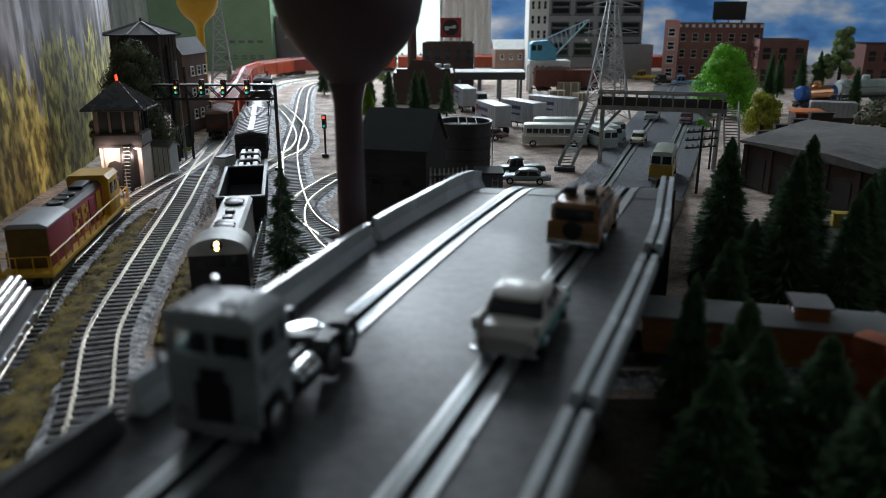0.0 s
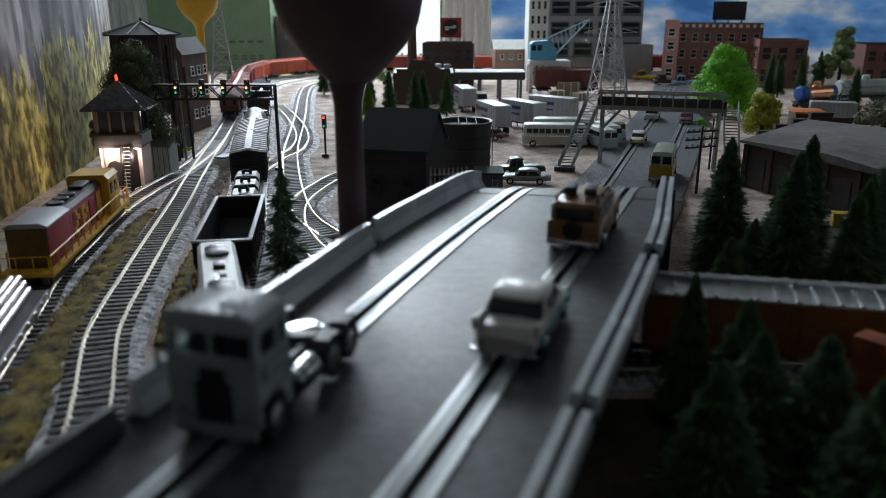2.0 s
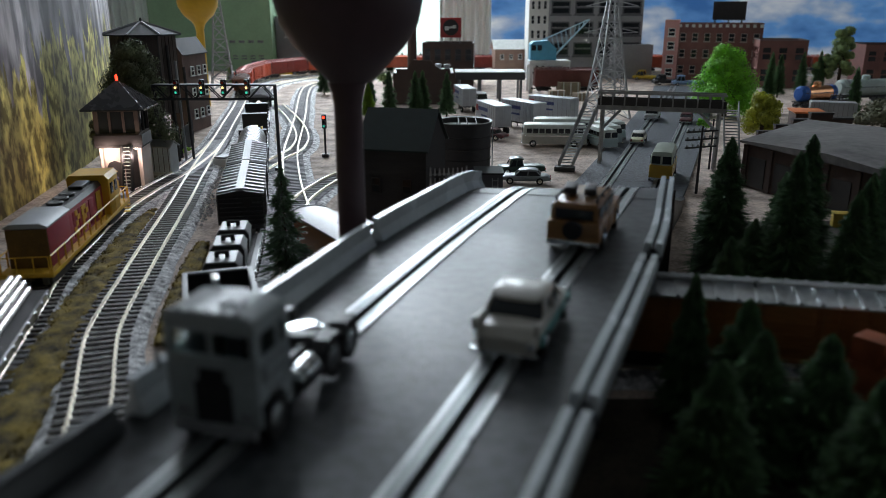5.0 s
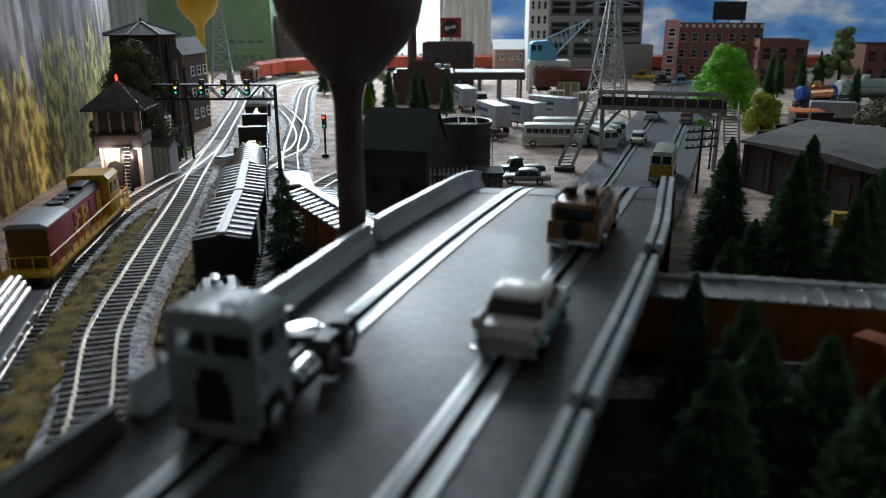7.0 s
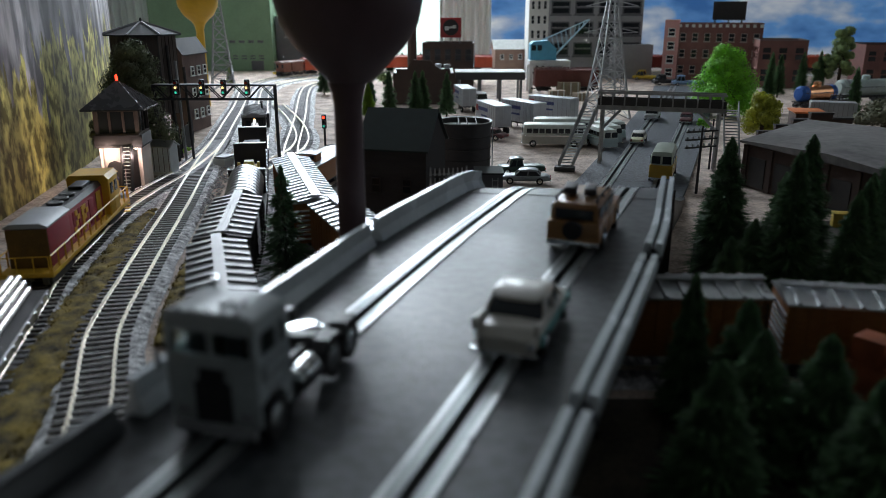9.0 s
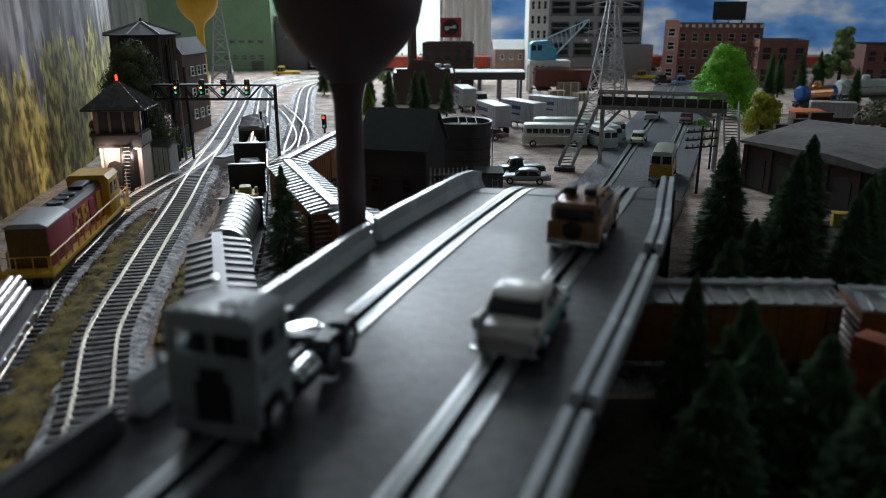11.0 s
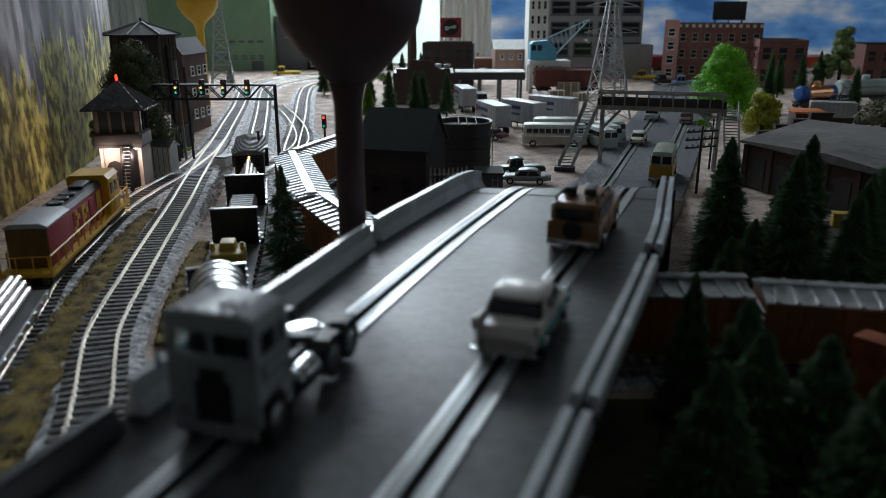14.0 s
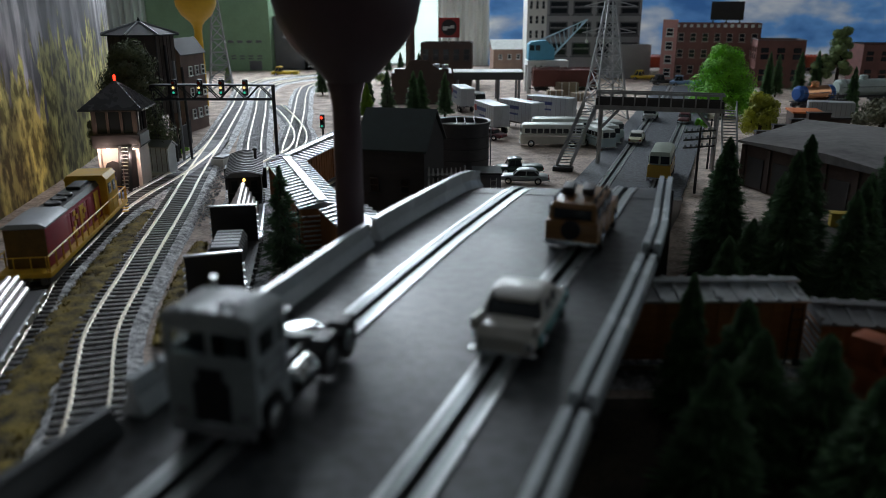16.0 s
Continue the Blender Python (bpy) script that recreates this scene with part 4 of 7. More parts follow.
t = flatcar(10.2, "bulkhead flat car with a tarpaulin-covered load", F_GROUP, True, None, 4.3, front=2.2)
bm = bm_new()
section(bm, [(-1.0, 1.8), (-1.05, 2.9), (-0.8, 3.3), (0.8, 3.3), (1.05, 2.9), (1.0, 1.8)], -1.4, 2.6)
o = part("tarpaulin_load", bm, DARK, t)
bm = bm_new()
for k in range(6):
    y = -1.1 + k * 0.66
    section(bm, [(-1.07, 2.9), (-0.82, 3.34), (0.82, 3.34), (1.07, 2.9)], y - 0.12, y + 0.12)
part("tarpaulin_stripes", bm, GREYROOF, o, "pale striped cover")
couple(t, 126.4, 10.2)
t = flatcar(9.8, "flat car carrying a pyramid of bright steel pipes", F_GROUP, None)
PIPE = mat("pale_steel_pipe", (0.7, 0.66, 0.64), 0.3, 0.5)
for row in range(5):
    for k in range(5 - row):
        bm = bm_new()
        x, z = (k - (4 - row) / 2) * 0.46, 2.02 + row * 0.4
        rod(bm, (x, -4.2, z), (x, 4.2, z), 0.22, n=12)
        part("pipe", bm, PIPE, t)
couple(t, 137.0, 9.8)
couple(caboose(BLACK, GREYROOF, "black caboose with a ribbed pale roof and chimney pipe", F_GROUP, 10.4), 147.4, 10.4)

# the orange train leaving along the main track
ORANGE = mat("hopper_orange", (0.55, 0.085, 0.03), 0.5, var=0.15)
REDBROWN = mat("oxide_red", (0.26, 0.035, 0.022), 0.5, var=0.2)
O_GROUP = "cars of the orange train"
d0 = LA.near_y(101)
runs(caboose(mat("caboose_brown", (0.17, 0.06, 0.035), 0.6, var=0.3), mat("caboose_roof", (0.3, 0.2, 0.17), 0.5), "brown wooden caboose at the end of the orange train", O_GROUP, 8.6), LA, d0 + 4.3, "orange", 2.6, True)
first = {}
s = d0 + 9.2
for i in range(14):
    k = (0, 0, 1, 0, 2, 0, 1, 0, 0, 2, 0, 1, 0, 0)[i]
    L = 14.5
    if k not in first:
        first[k] = boxcar(L, (ORANGE, REDBROWN, mat("weathered_orange", (0.42, 0.09, 0.04), 0.6, var=0.25))[k], (mat("pink_roof", (0.55, 0.2, 0.17), 0.4), REDBROWN, ORANGE)[k],
                          ("orange-red covered freight car", "dull red freight car", "weathered orange freight car")[k] + " of the long train", O_GROUP, 3.1, 4.7)
        ob = first[k]
    else:
        ob = copy_thing(first[k], spot(0, 0, 0))
    runs(ob, LA, s + L / 2, "orange", L / 2 - 2)
    s += L + 0.7

# the brown train that passes beneath the road
WOOD = mat("boxcar_orange_brown", (0.30, 0.115, 0.03), 0.5, var=0.3, stretch=(1, 1, 6))
ROOFSIL = mat("silver_roof", (0.52, 0.54, 0.55), 0.3, 0.6, var=0.35)
E_GROUP = "cars of the brown train"
first_e = boxcar(16.2, WOOD, ROOFSIL, "orange-brown boxcar with a ribbed silver roof", E_GROUP, 3.1, 4.9, 18)
e0 = LE.near_y(34.4)
for i in range(6):
    ob = first_e if i == 0 else copy_thing(first_e, spot(0, 0, 0))
    runs(ob, LE, e0 - 8.55 - 17.1 * i, "brown", 6.3)
ob = boxcar(16.2, WOOD, GREYROOF, "lower orange-brown boxcar with a grey roof", E_GROUP, 3.1, 4.1, 18)
runs(ob, LE, e0 - 8.55 - 17.1 * 6, "brown", 6.3)
cab_e = caboose(WOOD, mat("smooth_grey_roof", (0.2, 0.21, 0.215), 0.4, var=0.15), "orange-brown caboose with a grey roof and a raised cupola", E_GROUP, 12.0, 2, -2.3)
cab_e.scale = (0.94, 1.0, 0.84)
runs(cab_e, LE, e0 + 6.5, "brown", 4.0)

# the parked engine on the siding
SPRED = mat("engine_red", (0.36, 0.035, 0.06), 0.45, var=0.15)
SPYEL = mat("engine_gold", (0.72, 0.42, 0.03), 0.5, var=0.15)
eng = road_diesel(19.5, SPRED, SPYEL, mat("engine_grey_roof", (0.36, 0.38, 0.41), 0.5), "red and gold hood diesel engine with yellow handrails, parked", SPYEL)
PARKED = eng
hood = [o for o in eng.children if o.name.startswith("hood") and not o.name.startswith("hood_")][0]
for y, rows in ((-0.2, ((0, 0), (0, 2), (0, 4), (1, 3), (-1, 1))), (1.7, ((-1, 0), (-1, 1), (-1, 2), (-1, 3), (-1, 4), (0, 4), (0, 2), (1, 3)))):
    for k, (i, j) in enumerate(rows):
        bm = bm_new()
        box(bm, 1.05, -2.2 + y + i * 0.45, 2.0 + j * 0.36, 0.05, 0.5, 0.36)
        part("emblem_block", bm, SPYEL, hood, "gold emblem shape")
bm = bm_new()
box(bm, 1.03, 3.1, 1.9, 0.05, 1.1, 2.0, bev=0.02)
part("gold_panel", bm, SPYEL, hood, "gold panel")

D_FREIGHT = [(0, 0), (4, 22.3), (8, 45.2), (12, 66.8), (16, 87.0)]
D_BROWN = [(0, -7.3), (1.2, 0), (3.99, 17.1), (6.58, 34.2), (9.2, 51.3), (11.62, 68.4), (14.06, 85.5), (16.4, 102.6)]
D_ORANGE = [(0, 0), (4, 39.5), (9, 95), (16, 171)]


def gone(rows, t):
    for (a, p), (b, q) in zip(rows, rows[1:]):
        if t <= b:
            return p + (q - p) * (t - a) / (b - a)
    return rows[-1][1]


def on_line(line, s, half, flip):
    a, b = line.at(s - half), line.at(s + half)
    c, d = (a + b) / 2, b - a
    slope = math.degrees(math.atan2(d.z, math.hypot(d.x, d.y)))
    return spot(c.x, c.y, c.z, math.degrees(math.atan2(d.y, d.x)) - 90 + (180 if flip else 0), -slope if flip else slope)


PARKED.matrix_basis = on_line(LS, LS.near_y(54.0), 6.5, False)


def motions():
    for ob, line, s0, speed, half, flip in RUNS:
        rows = []
        for i in range(41):
            t = i * 0.4
            run = {"freight": -gone(D_FREIGHT, t), "orange": gone(D_ORANGE, t), "brown": gone(D_BROWN, t)}[speed]
            rows.append((t, on_line(line, s0 + run, half, flip)))
        walk(ob, rows)

# ---- buildings ----
BRICKPINK = mat("pink_brick", (0.62, 0.27, 0.235), 0.8, var=0.2, scale=60, bump=0.4)
BRICKRED = mat("red_brick", (0.23, 0.11, 0.095), 0.85, var=0.25, scale=60, bump=0.4)
BRICKBROWN = mat("brown_brick", (0.07, 0.046, 0.038), 0.85, var=0.25, scale=60, bump=0.4)
DARKWALL = mat("dark_boards", (0.04, 0.037, 0.037), 0.75, var=0.3, scale=50, bump=0.4, stretch=(1, 1, 6))
TIMBER = mat("weathered_timber", (0.085, 0.068, 0.058), 0.8, var=0.4, scale=50, bump=0.5, stretch=(1, 1, 0.15))
ROOFDARK = mat("dark_roof_felt", (0.03, 0.034, 0.036), 0.7, var=0.25, scale=60, bump=0.4)
ROOFGREY = mat("grey_roof_felt", (0.085, 0.082, 0.083), 0.8, var=0.15, scale=40, bump=0.3)
GREYWALL = mat("city_grey", (0.34, 0.345, 0.35), 0.75, var=0.12, scale=40)
STONE = mat("window_stone", (0.42, 0.36, 0.33), 0.8, var=0.15, scale=50)
CREAM = mat("pale_stone", (0.74, 0.75, 0.71), 0.7, var=0.1, scale=50)
GREENWALL = mat("green_wall", (0.2, 0.33, 0.2), 0.7, var=0.12, scale=20)
FARGREY = mat("far_grey_wall", (0.12, 0.125, 0.135), 0.8, var=0.15, scale=20)


def window_at(parent, x, y, z, w, h, face, frame_mat, panes=2, sill=True):
    """A window on a wall; face is the direction it looks to: 's', 'n', 'w' or 'e'."""
    rz = {"s": 0, "n": 180, "w": -90, "e": 90}[face]
    bm = bm_new()
    fw = min(w, h) * 0.1
    pierced(bm, (-w / 2, -w / 2 + fw, w / 2 - fw, w / 2), (0, fw, h / 2 - fw / 2, h / 2 + fw / 2, h - fw, h), ((1, 1), (1, 3)), -0.14, 0.04)
    f = part("window", bm, frame_mat, parent, "", (x, y, z, 0, 0, rz))
    if sill:
        bm = bm_new()
        box(bm, 0, -0.1, -fw - 0.01, w + fw * 2, 0.3, fw)
        part("sill", bm, frame_mat, f)
    for k in range(panes):
        bm = bm_new()
        box(bm, 0, -0.02, fw + k * h / panes * 0.98, w - 2 * fw, 0.06, h / panes - fw * 1.4)
        part("pane", bm, GLASS, f)


def block(name, x, y, rz, w, d, h, wallmat, label, category="building", floors=0, cols=0, side_cols=0, frame_mat=CREAM, z0=0.4, win=(0.6, 0.62), parapet=0.5, roofmat=ROOFDARK, cornice=None, west=True, east=False):
    """A flat-roofed building with its base at x, y: front wall, side walls, parapet and windows in rows."""
    t = thing(name, x, y, 0, rz, label, category)
    for nm, bx in (("front_wall", (0, -d / 2 + 0.15, w, 0.3)), ("rear_wall", (0, d / 2 - 0.15, w, 0.3)), ("side_wall", (-w / 2 + 0.15, 0, 0.3, d - 0.6)), ("side_wall", (w / 2 - 0.15, 0, 0.3, d - 0.6))):
        bm = bm_new()
        box(bm, bx[0], bx[1], 0, bx[2], bx[3], h)
        p = part(nm, bm, wallmat, t)
        if nm == "front_wall":
            front = p
        elif nm == "side_wall" and bx[0] < 0:
            west_wall = p
        elif nm == "side_wall":
            east_wall = p
    bm = bm_new()
    box(bm, 0, 0, h - parapet - 0.2, w - 0.62, d - 0.62, 0.2)
    part("roof", bm, roofmat, t)
    bm = bm_new()
    for bx in ((0, -d / 2 + 0.15, w + 0.16, 0.46), (0, d / 2 - 0.15, w + 0.16, 0.46), (-w / 2 + 0.15, 0, 0.46, d - 0.8), (w / 2 - 0.15, 0, 0.46, d - 0.8)):
        box(bm, bx[0], bx[1], h, bx[2], bx[3], 0.14)
    part("coping", bm, cornice or frame_mat, t)
    if floors:
        fh = (h - z0 - parapet) / floors
        for f in range(floors):
            z = z0 + f * fh + fh * (1 - win[1]) / 2
            for c in range(cols):
                window_at(front, -w / 2 + w * (c + 0.5) / cols, -d / 2, z, w / cols * win[0], fh * win[1], "s", frame_mat)
            for c in range(side_cols):
                yy = -d / 2 + d * (c + 0.5) / side_cols
                if west:
                    window_at(west_wall, -w / 2, yy, z, d / side_cols * win[0], fh * win[1], "w", frame_mat)
                if east:
                    window_at(east_wall, w / 2, yy, z, d / side_cols * win[0], fh * win[1], "e", frame_mat)
    return t


def gabled(name, x, y, rz, w, d, eave, ridge, wallmat, roofmat, label, category="building", over=0.3, along="x", wins=()):
    t = thing(name, x, y, 0, rz, label, category)
    bm = bm_new()
    if along == "x":
        side_shape(bm, [(-d / 2, 0), (-d / 2, eave), (0, ridge - 0.1), (d / 2, eave), (d / 2, 0)], -w / 2, w / 2)
    else:
        section(bm, [(-w / 2, 0), (-w / 2, eave), (0, ridge - 0.1), (w / 2, eave), (w / 2, 0)], -d / 2, d / 2)
    body = part("wall", bm, wallmat, t)
    for s in (-1, 1):
        bm = bm_new()
        if along == "x":
            k = (ridge - eave) / (d / 2)
            e = d / 2 + over
            side_shape(bm, [(s * e, eave - over * k), (s * e, eave - over * k + 0.14), (0, ridge + 0.14), (0, ridge)], -w / 2 - over, w / 2 + over)
        else:
            k = (ridge - eave) / (w / 2)
            e = w / 2 + over
            section(bm, [(s * e, eave - over * k), (s * e, eave - over * k + 0.14), (0, ridge + 0.14), (0, ridge)], -d / 2 - over, d / 2 + over)
        part("roof_slope", bm, roofmat, t)
    for (wx, wy, wz, ww, wh, f) in wins:
        window_at(body, wx, wy, wz, ww, wh, f, DARK if name == "dark_house" else CREAM)
    return t


# far left: the green and grey works behind the curve
t = block("green_factory", -64.2, 226, 0, 33.6, 14, 24, GREENWALL, "tall green windowless factory at the far curve", cornice=GREENWALL, frame_mat=GREENWALL)
for k in range(4):
    bm = bm_new()
    box(bm, 5.8 + k * 2.6, -7.06, 7.6, 1.6, 0.15, 0.7, bev=0.05)
    part("vent", bm, FARGREY, t)
for z in (3.2, 3.9):
    for k in range(5):
        bm = bm_new()
        box(bm, 4 + k * 2.4, -7.06, z, 1.4, 0.12, 0.35)
        part("louvre", bm, FARGREY, t)
bm = bm_new()
box(bm, 12.4, -7.05, 0.2, 3.4, 0.2, 2.6, bev=0.05)
part("loading_door", bm, FARGREY, t)
t = block("grey_works", -33.6, 229, 0, 27, 12, 14.5, FARGREY, "dark grey works building with a lit window", cornice=FARGREY, floors=1, cols=2, z0=8, frame_mat=GREYMETAL)
t = block("garage", -36, 225.5, 0, 5.5, 5, 4.4, BRICKBROWN, "small dark garage by the yard", floors=1, cols=1)

# the tall timber tower and the brown works beside it
t = thing("timber_tower", -34.6, 91, 0, 0, "tall dark octagonal timber tower with a low pointed roof", "tower")
bm = bm_new()
lathe(bm, [(3.7, 5.5), (3.7, 14.3)], 8)
tb = part("body", bm, TIMBER, t)
for k in range(8):
    a0, a1 = math.radians(45 * k), math.radians(45 * k + 45)
    for j in range(5):
        f = (j + 0.5) / 5
        px_, py_ = 3.72 * (math.cos(a0) * (1 - f) + math.cos(a1) * f), 3.72 * (math.sin(a0) * (1 - f) + math.sin(a1) * f)
        bm = bm_new()
        box(bm, px_, py_, 5.45 + random.uniform(0, 0.2), 0.46, 0.12, 8.75, 45 * k + 112.5)
        part("wall_board", bm, TIMBER, tb)
bm = bm_new()
lathe(bm, [(4.5, 14.25), (4.5, 14.4), (0.25, 15.7), (0.05, 16.2)], 8)
r = part("roof", bm, ROOFDARK, t)
for k in range(8):
    a = math.radians(45 * k)
    bm = bm_new()
    rod(bm, (4.5 * math.cos(a), 4.5 * math.sin(a), 14.45), (0.2 * math.cos(a), 0.2 * math.sin(a), 15.75), 0.1, n=5)
    part("roof_seam", bm, GREYMETAL, r)
    bm = bm_new()
    bar(bm, (3.1 * math.cos(a), 3.1 * math.sin(a), 0), (2.7 * math.cos(a), 2.7 * math.sin(a), 5.6), 0.35)
    part("leg", bm, DARKWALL, t)
    bm = bm_new()
    bar(bm, (3.72 * math.cos(a), 3.72 * math.sin(a), 5.5), (3.72 * math.cos(a), 3.72 * math.sin(a), 14.2), 0.13)
    part("corner_post", bm, DARK, t)
for i, (dx, z1) in enumerate(((3.6, 13.2), (4.4, 11.5), (5.3, 10.8))):
    bm = bm_new()
    rod(bm, (dx, -2.2, 0), (dx - 0.3, -1.8, z1), 0.17)
    part("pipe", bm, (DARK, GREYMETAL, DARK)[i], t)
gabled("brown_works", -37.1, 113, -8, 2.6, 7.5, 11.2, 13, mat("weathered_pink_brick", (0.15, 0.1, 0.085), 0.85, var=0.3, scale=60, bump=0.4), ROOFDARK, "narrow brown brick works with a pitched roof", along="y",
       wins=[(1.8, -2.0 + 2 * k, z, 1.0, 1.3, "e") for k in range(3) for z in (2, 5, 8)])
t = thing("board_fence", -32.2, 94, 0, 0, "dark upright board fence by the track", "fence")
for k in range(11):
    bm = bm_new()
    box(bm, -0.12 * k, k * 0.75, 0, 0.18, 0.5, 3.0 + random.uniform(-0.15, 0.15), rz=-8)
    part("board", bm, DARK, t)

# the signal tower
t = thing("signal_tower", -31.9, 76, 0, 6, "dark two-storey signal tower with a hipped roof, lamps lit below", "building")
STUCCO = mat("pale_stucco", (0.6, 0.52, 0.47), 0.8, var=0.12)
bm = bm_new()
for x, y, sx, sy in ((0, 2.3, 5.2, 0.3), (-2.45, 0, 0.3, 4.3), (2.45, 0, 0.3, 4.3)):
    box(bm, x, y, 0, sx, sy, 4.2)
lower = part("lower_wall", bm, STUCCO, t, "pale lower walls lit by lamps")
bm = bm_new()
box(bm, 0, -1.2, 0, 4.6, 0.3, 4.2)
front = part("front_wall", bm, STUCCO, t, "pale front wall with an arched door")
bm = bm_new()
section(bm, [(-1.0, 0), (-1.0, 2.2), (-0.7, 2.6), (0, 2.8), (0.7, 2.6), (1.0, 2.2), (1.0, 0)], -1.42, -1.34, -1.1)
part("arched_door", bm, DARK, front)
bm = bm_new()
box(bm, 0, 0, 4.2, 5.8, 5.2, 0.25)
part("floor_slab", bm, DARK, t)
bm = bm_new()
box(bm, 0, 0, 4.45, 5.4, 4.8, 1.15)
up = part("upper_storey", bm, TIMBER, t)
for x in (-2.5, -0.85, 0.85, 2.5):
    for y in (-2.2, 2.2):
        bm = bm_new()
        box(bm, x, y, 5.6, 0.3 if abs(x) < 2 else 0.55, 0.3, 2.1)
        part("corner_post" if abs(x) > 2 else "mullion", bm, TIMBER, up)
bm = bm_new()
box(bm, 0, 0, 7.7, 5.4, 4.8, 0.3)
part("wall_plate", bm, TIMBER, up)
for y in (-1.0, 0.6):
    bm = bm_new()
    box(bm, 2.52, y, 5.6, 0.2, 0.16, 2.1)
    part("mullion", bm, TIMBER, up)
for x in (-1.68, 0, 1.68):
    bm = bm_new()
    box(bm, x, -2.15, 5.6, 1.4, 0.08, 2.1)
    part("pane", bm, GLASS, up)
bm = bm_new()
box(bm, 2.45, 0, 5.6, 0.08, 4.0, 2.1)
part("pane", bm, GLASS, up)
bm = bm_new()
box(bm, 0, -2.5, 4.4, 6.0, 0.1, 1.05, bev=0.03)
part("balcony_front", bm, DARK, t)
bm = bm_new()
box(bm, 2.95, -0.2, 4.4, 0.1, 4.4, 1.05)
part("sign_board", bm, GREYMETAL, t, "grey slatted side board")
bm = bm_new()
h = [bm.verts.new(p) for p in ((-3.9, -3.5, 7.85), (3.9, -3.5, 7.85), (3.9, 3.5, 7.85), (-3.9, 3.5, 7.85), (0, 0, 10.6), (-3.9, -3.5, 8.0), (3.9, -3.5, 8.0), (3.9, 3.5, 8.0), (-3.9, 3.5, 8.0))]
bm.faces.new(h[:4])
for i in range(4):
    bm.faces.new((h[i], h[(i + 1) % 4], h[5 + (i + 1) % 4], h[5 + i])), bm.faces.new((h[5 + i], h[5 + (i + 1) % 4], h[4]))
r = part("roof", bm, mat("slate_sheen", (0.06, 0.062, 0.066), 0.26, var=0.25, scale=60), t)
for k in range(13):
    f = (k + 0.5) / 13
    bm = bm_new()
    y = -3.5 + 7 * f
    q = min(f, 1 - f) * 2
    rod(bm, (3.92, y, 8.03), (3.9 * (1 - q) + 0.02, y, 8.03 + 2.58 * q), 0.06, n=5)
    part("roof_seam", bm, GREYROOF, r)
bm = bm_new()
lathe(bm, [(0.12, 10.4), (0.14, 10.6), (0.16, 10.65), (0.16, 11.0), (0.03, 11.1)], 10)
part("beacon", bm, glow("red_glow", (1.0, 0.03, 0.012), 5), t, "glowing red beacon")
st = None
bm = bm_new()
box(bm, 1.05, -1.5, 0, 1.7, 0.25, 4.2)
part("stair_wall", bm, BLACK, t)
bm = bm_new()
for s in (-0.55, 0.55):
    bar(bm, (1.0 + s, -4.4, 0), (1.0 + s, -2.6, 4.4), 0.4)
st = part("staircase", bm, BLACK, t)
for k in range(13):
    bm = bm_new()
    box(bm, 1.0, -4.4 + 1.8 * (k + 0.5) / 13, 4.4 * (k + 0.5) / 13, 1.0, 0.28, 0.06)
    part("step", bm, CREAM, st)
for x in (-1.3, 1.9):
    bm = bm_new()
    lathe(bm, [(0.16, 4.0), (0.3, 4.2)], 10, x, -1.9)
    part("lamp_shade", bm, glow("warm_lamp_glow", (1.0, 0.72, 0.6), 6), t, "glowing warm lamp under the floor")
t.scale = (0.76, 0.76, 1.0)
small_lamp("tower_lamp", -32.9, 73.4, 3.7, 0.03, (1.0, 0.72, 0.62))
small_lamp("tower_lamp", -30.3, 73.6, 3.6, 0.032, (1.0, 0.75, 0.68))

t = thing("equipment_shed", -30.4, 81.8, 0, -12, "grey metal trackside shed with a pitched roof", "shed")
bm = bm_new()
side_shape(bm, [(-0.8, 0.3), (-0.8, 3.1), (0, 3.6), (0.8, 3.1), (0.8, 0.3)], -1.4, 1.4)
b = part("body", bm, mat("shed_grey", (0.74, 0.8, 0.83), 0.4, 0.1), t)
bm = bm_new()
side_shape(bm, [(-1.0, 3.0), (-1.0, 3.1), (0, 3.75), (1.0, 3.1), (1.0, 3.0), (0, 3.6)], -1.6, 1.6)
part("roof", bm, SILVER, t)
bm = bm_new()
box(bm, 0, 0, 0, 3.2, 2.0, 0.3)
part("base", bm, CREAM, t)
for k in range(5):
    bm = bm_new()
    box(bm, -1.2 + 0.6 * k, -0.82, 0.4, 0.06, 0.06, 2.6)
    part("panel_seam", bm, GREYMETAL, b)

# figure standing by the engine: a plain painted shape
bm = bm_new()
lathe(bm, [(0.12, 0), (0.17, 0.1), (0.16, 0.9), (0.26, 1.3), (0.22, 1.5), (0.08, 1.55), (0.14, 1.7), (0.12, 1.85), (0.02, 1.92)], 10)
solid("figurine", bm, mat("figurine_paint", (0.35, 0.06, 0.06), 0.6, color2=(0.05, 0.08, 0.2), scale=200), "small painted figurine in red and blue", "figurine", m=spot(-29.2, 66.8, 1.4))
bm = bm_new()
box(bm, -29.2, 66.8, 0, 1.2, 1.2, 1.4, bev=0.05)
solid("trackside_box", bm, DIRTYWHITE, "pale trackside box under a figurine", "box")

# ---- signal gantry ----
t = thing("signal_gantry", 0, 83, 0, 0, "black steel signal gantry spanning the tracks, lamps lit", "signal gantry")
X0, X1, ZT, ZB = -31.0, -18.0, 9.4, 7.9
for x in (X0, X1):
    bm = bm_new()
    for dy in (-0.35, 0.35):
        bar(bm, (x, dy, 0), (x, dy, ZT), 0.16)
    for k in range(8):
        z = k * ZT / 8
        bar(bm, (x, -0.35, z), (x, 0.35, z + ZT / 8), 0.07)
    box(bm, x, 0, 0, 0.9, 1.2, 0.5)
    part("mast", bm, BLACK, t)
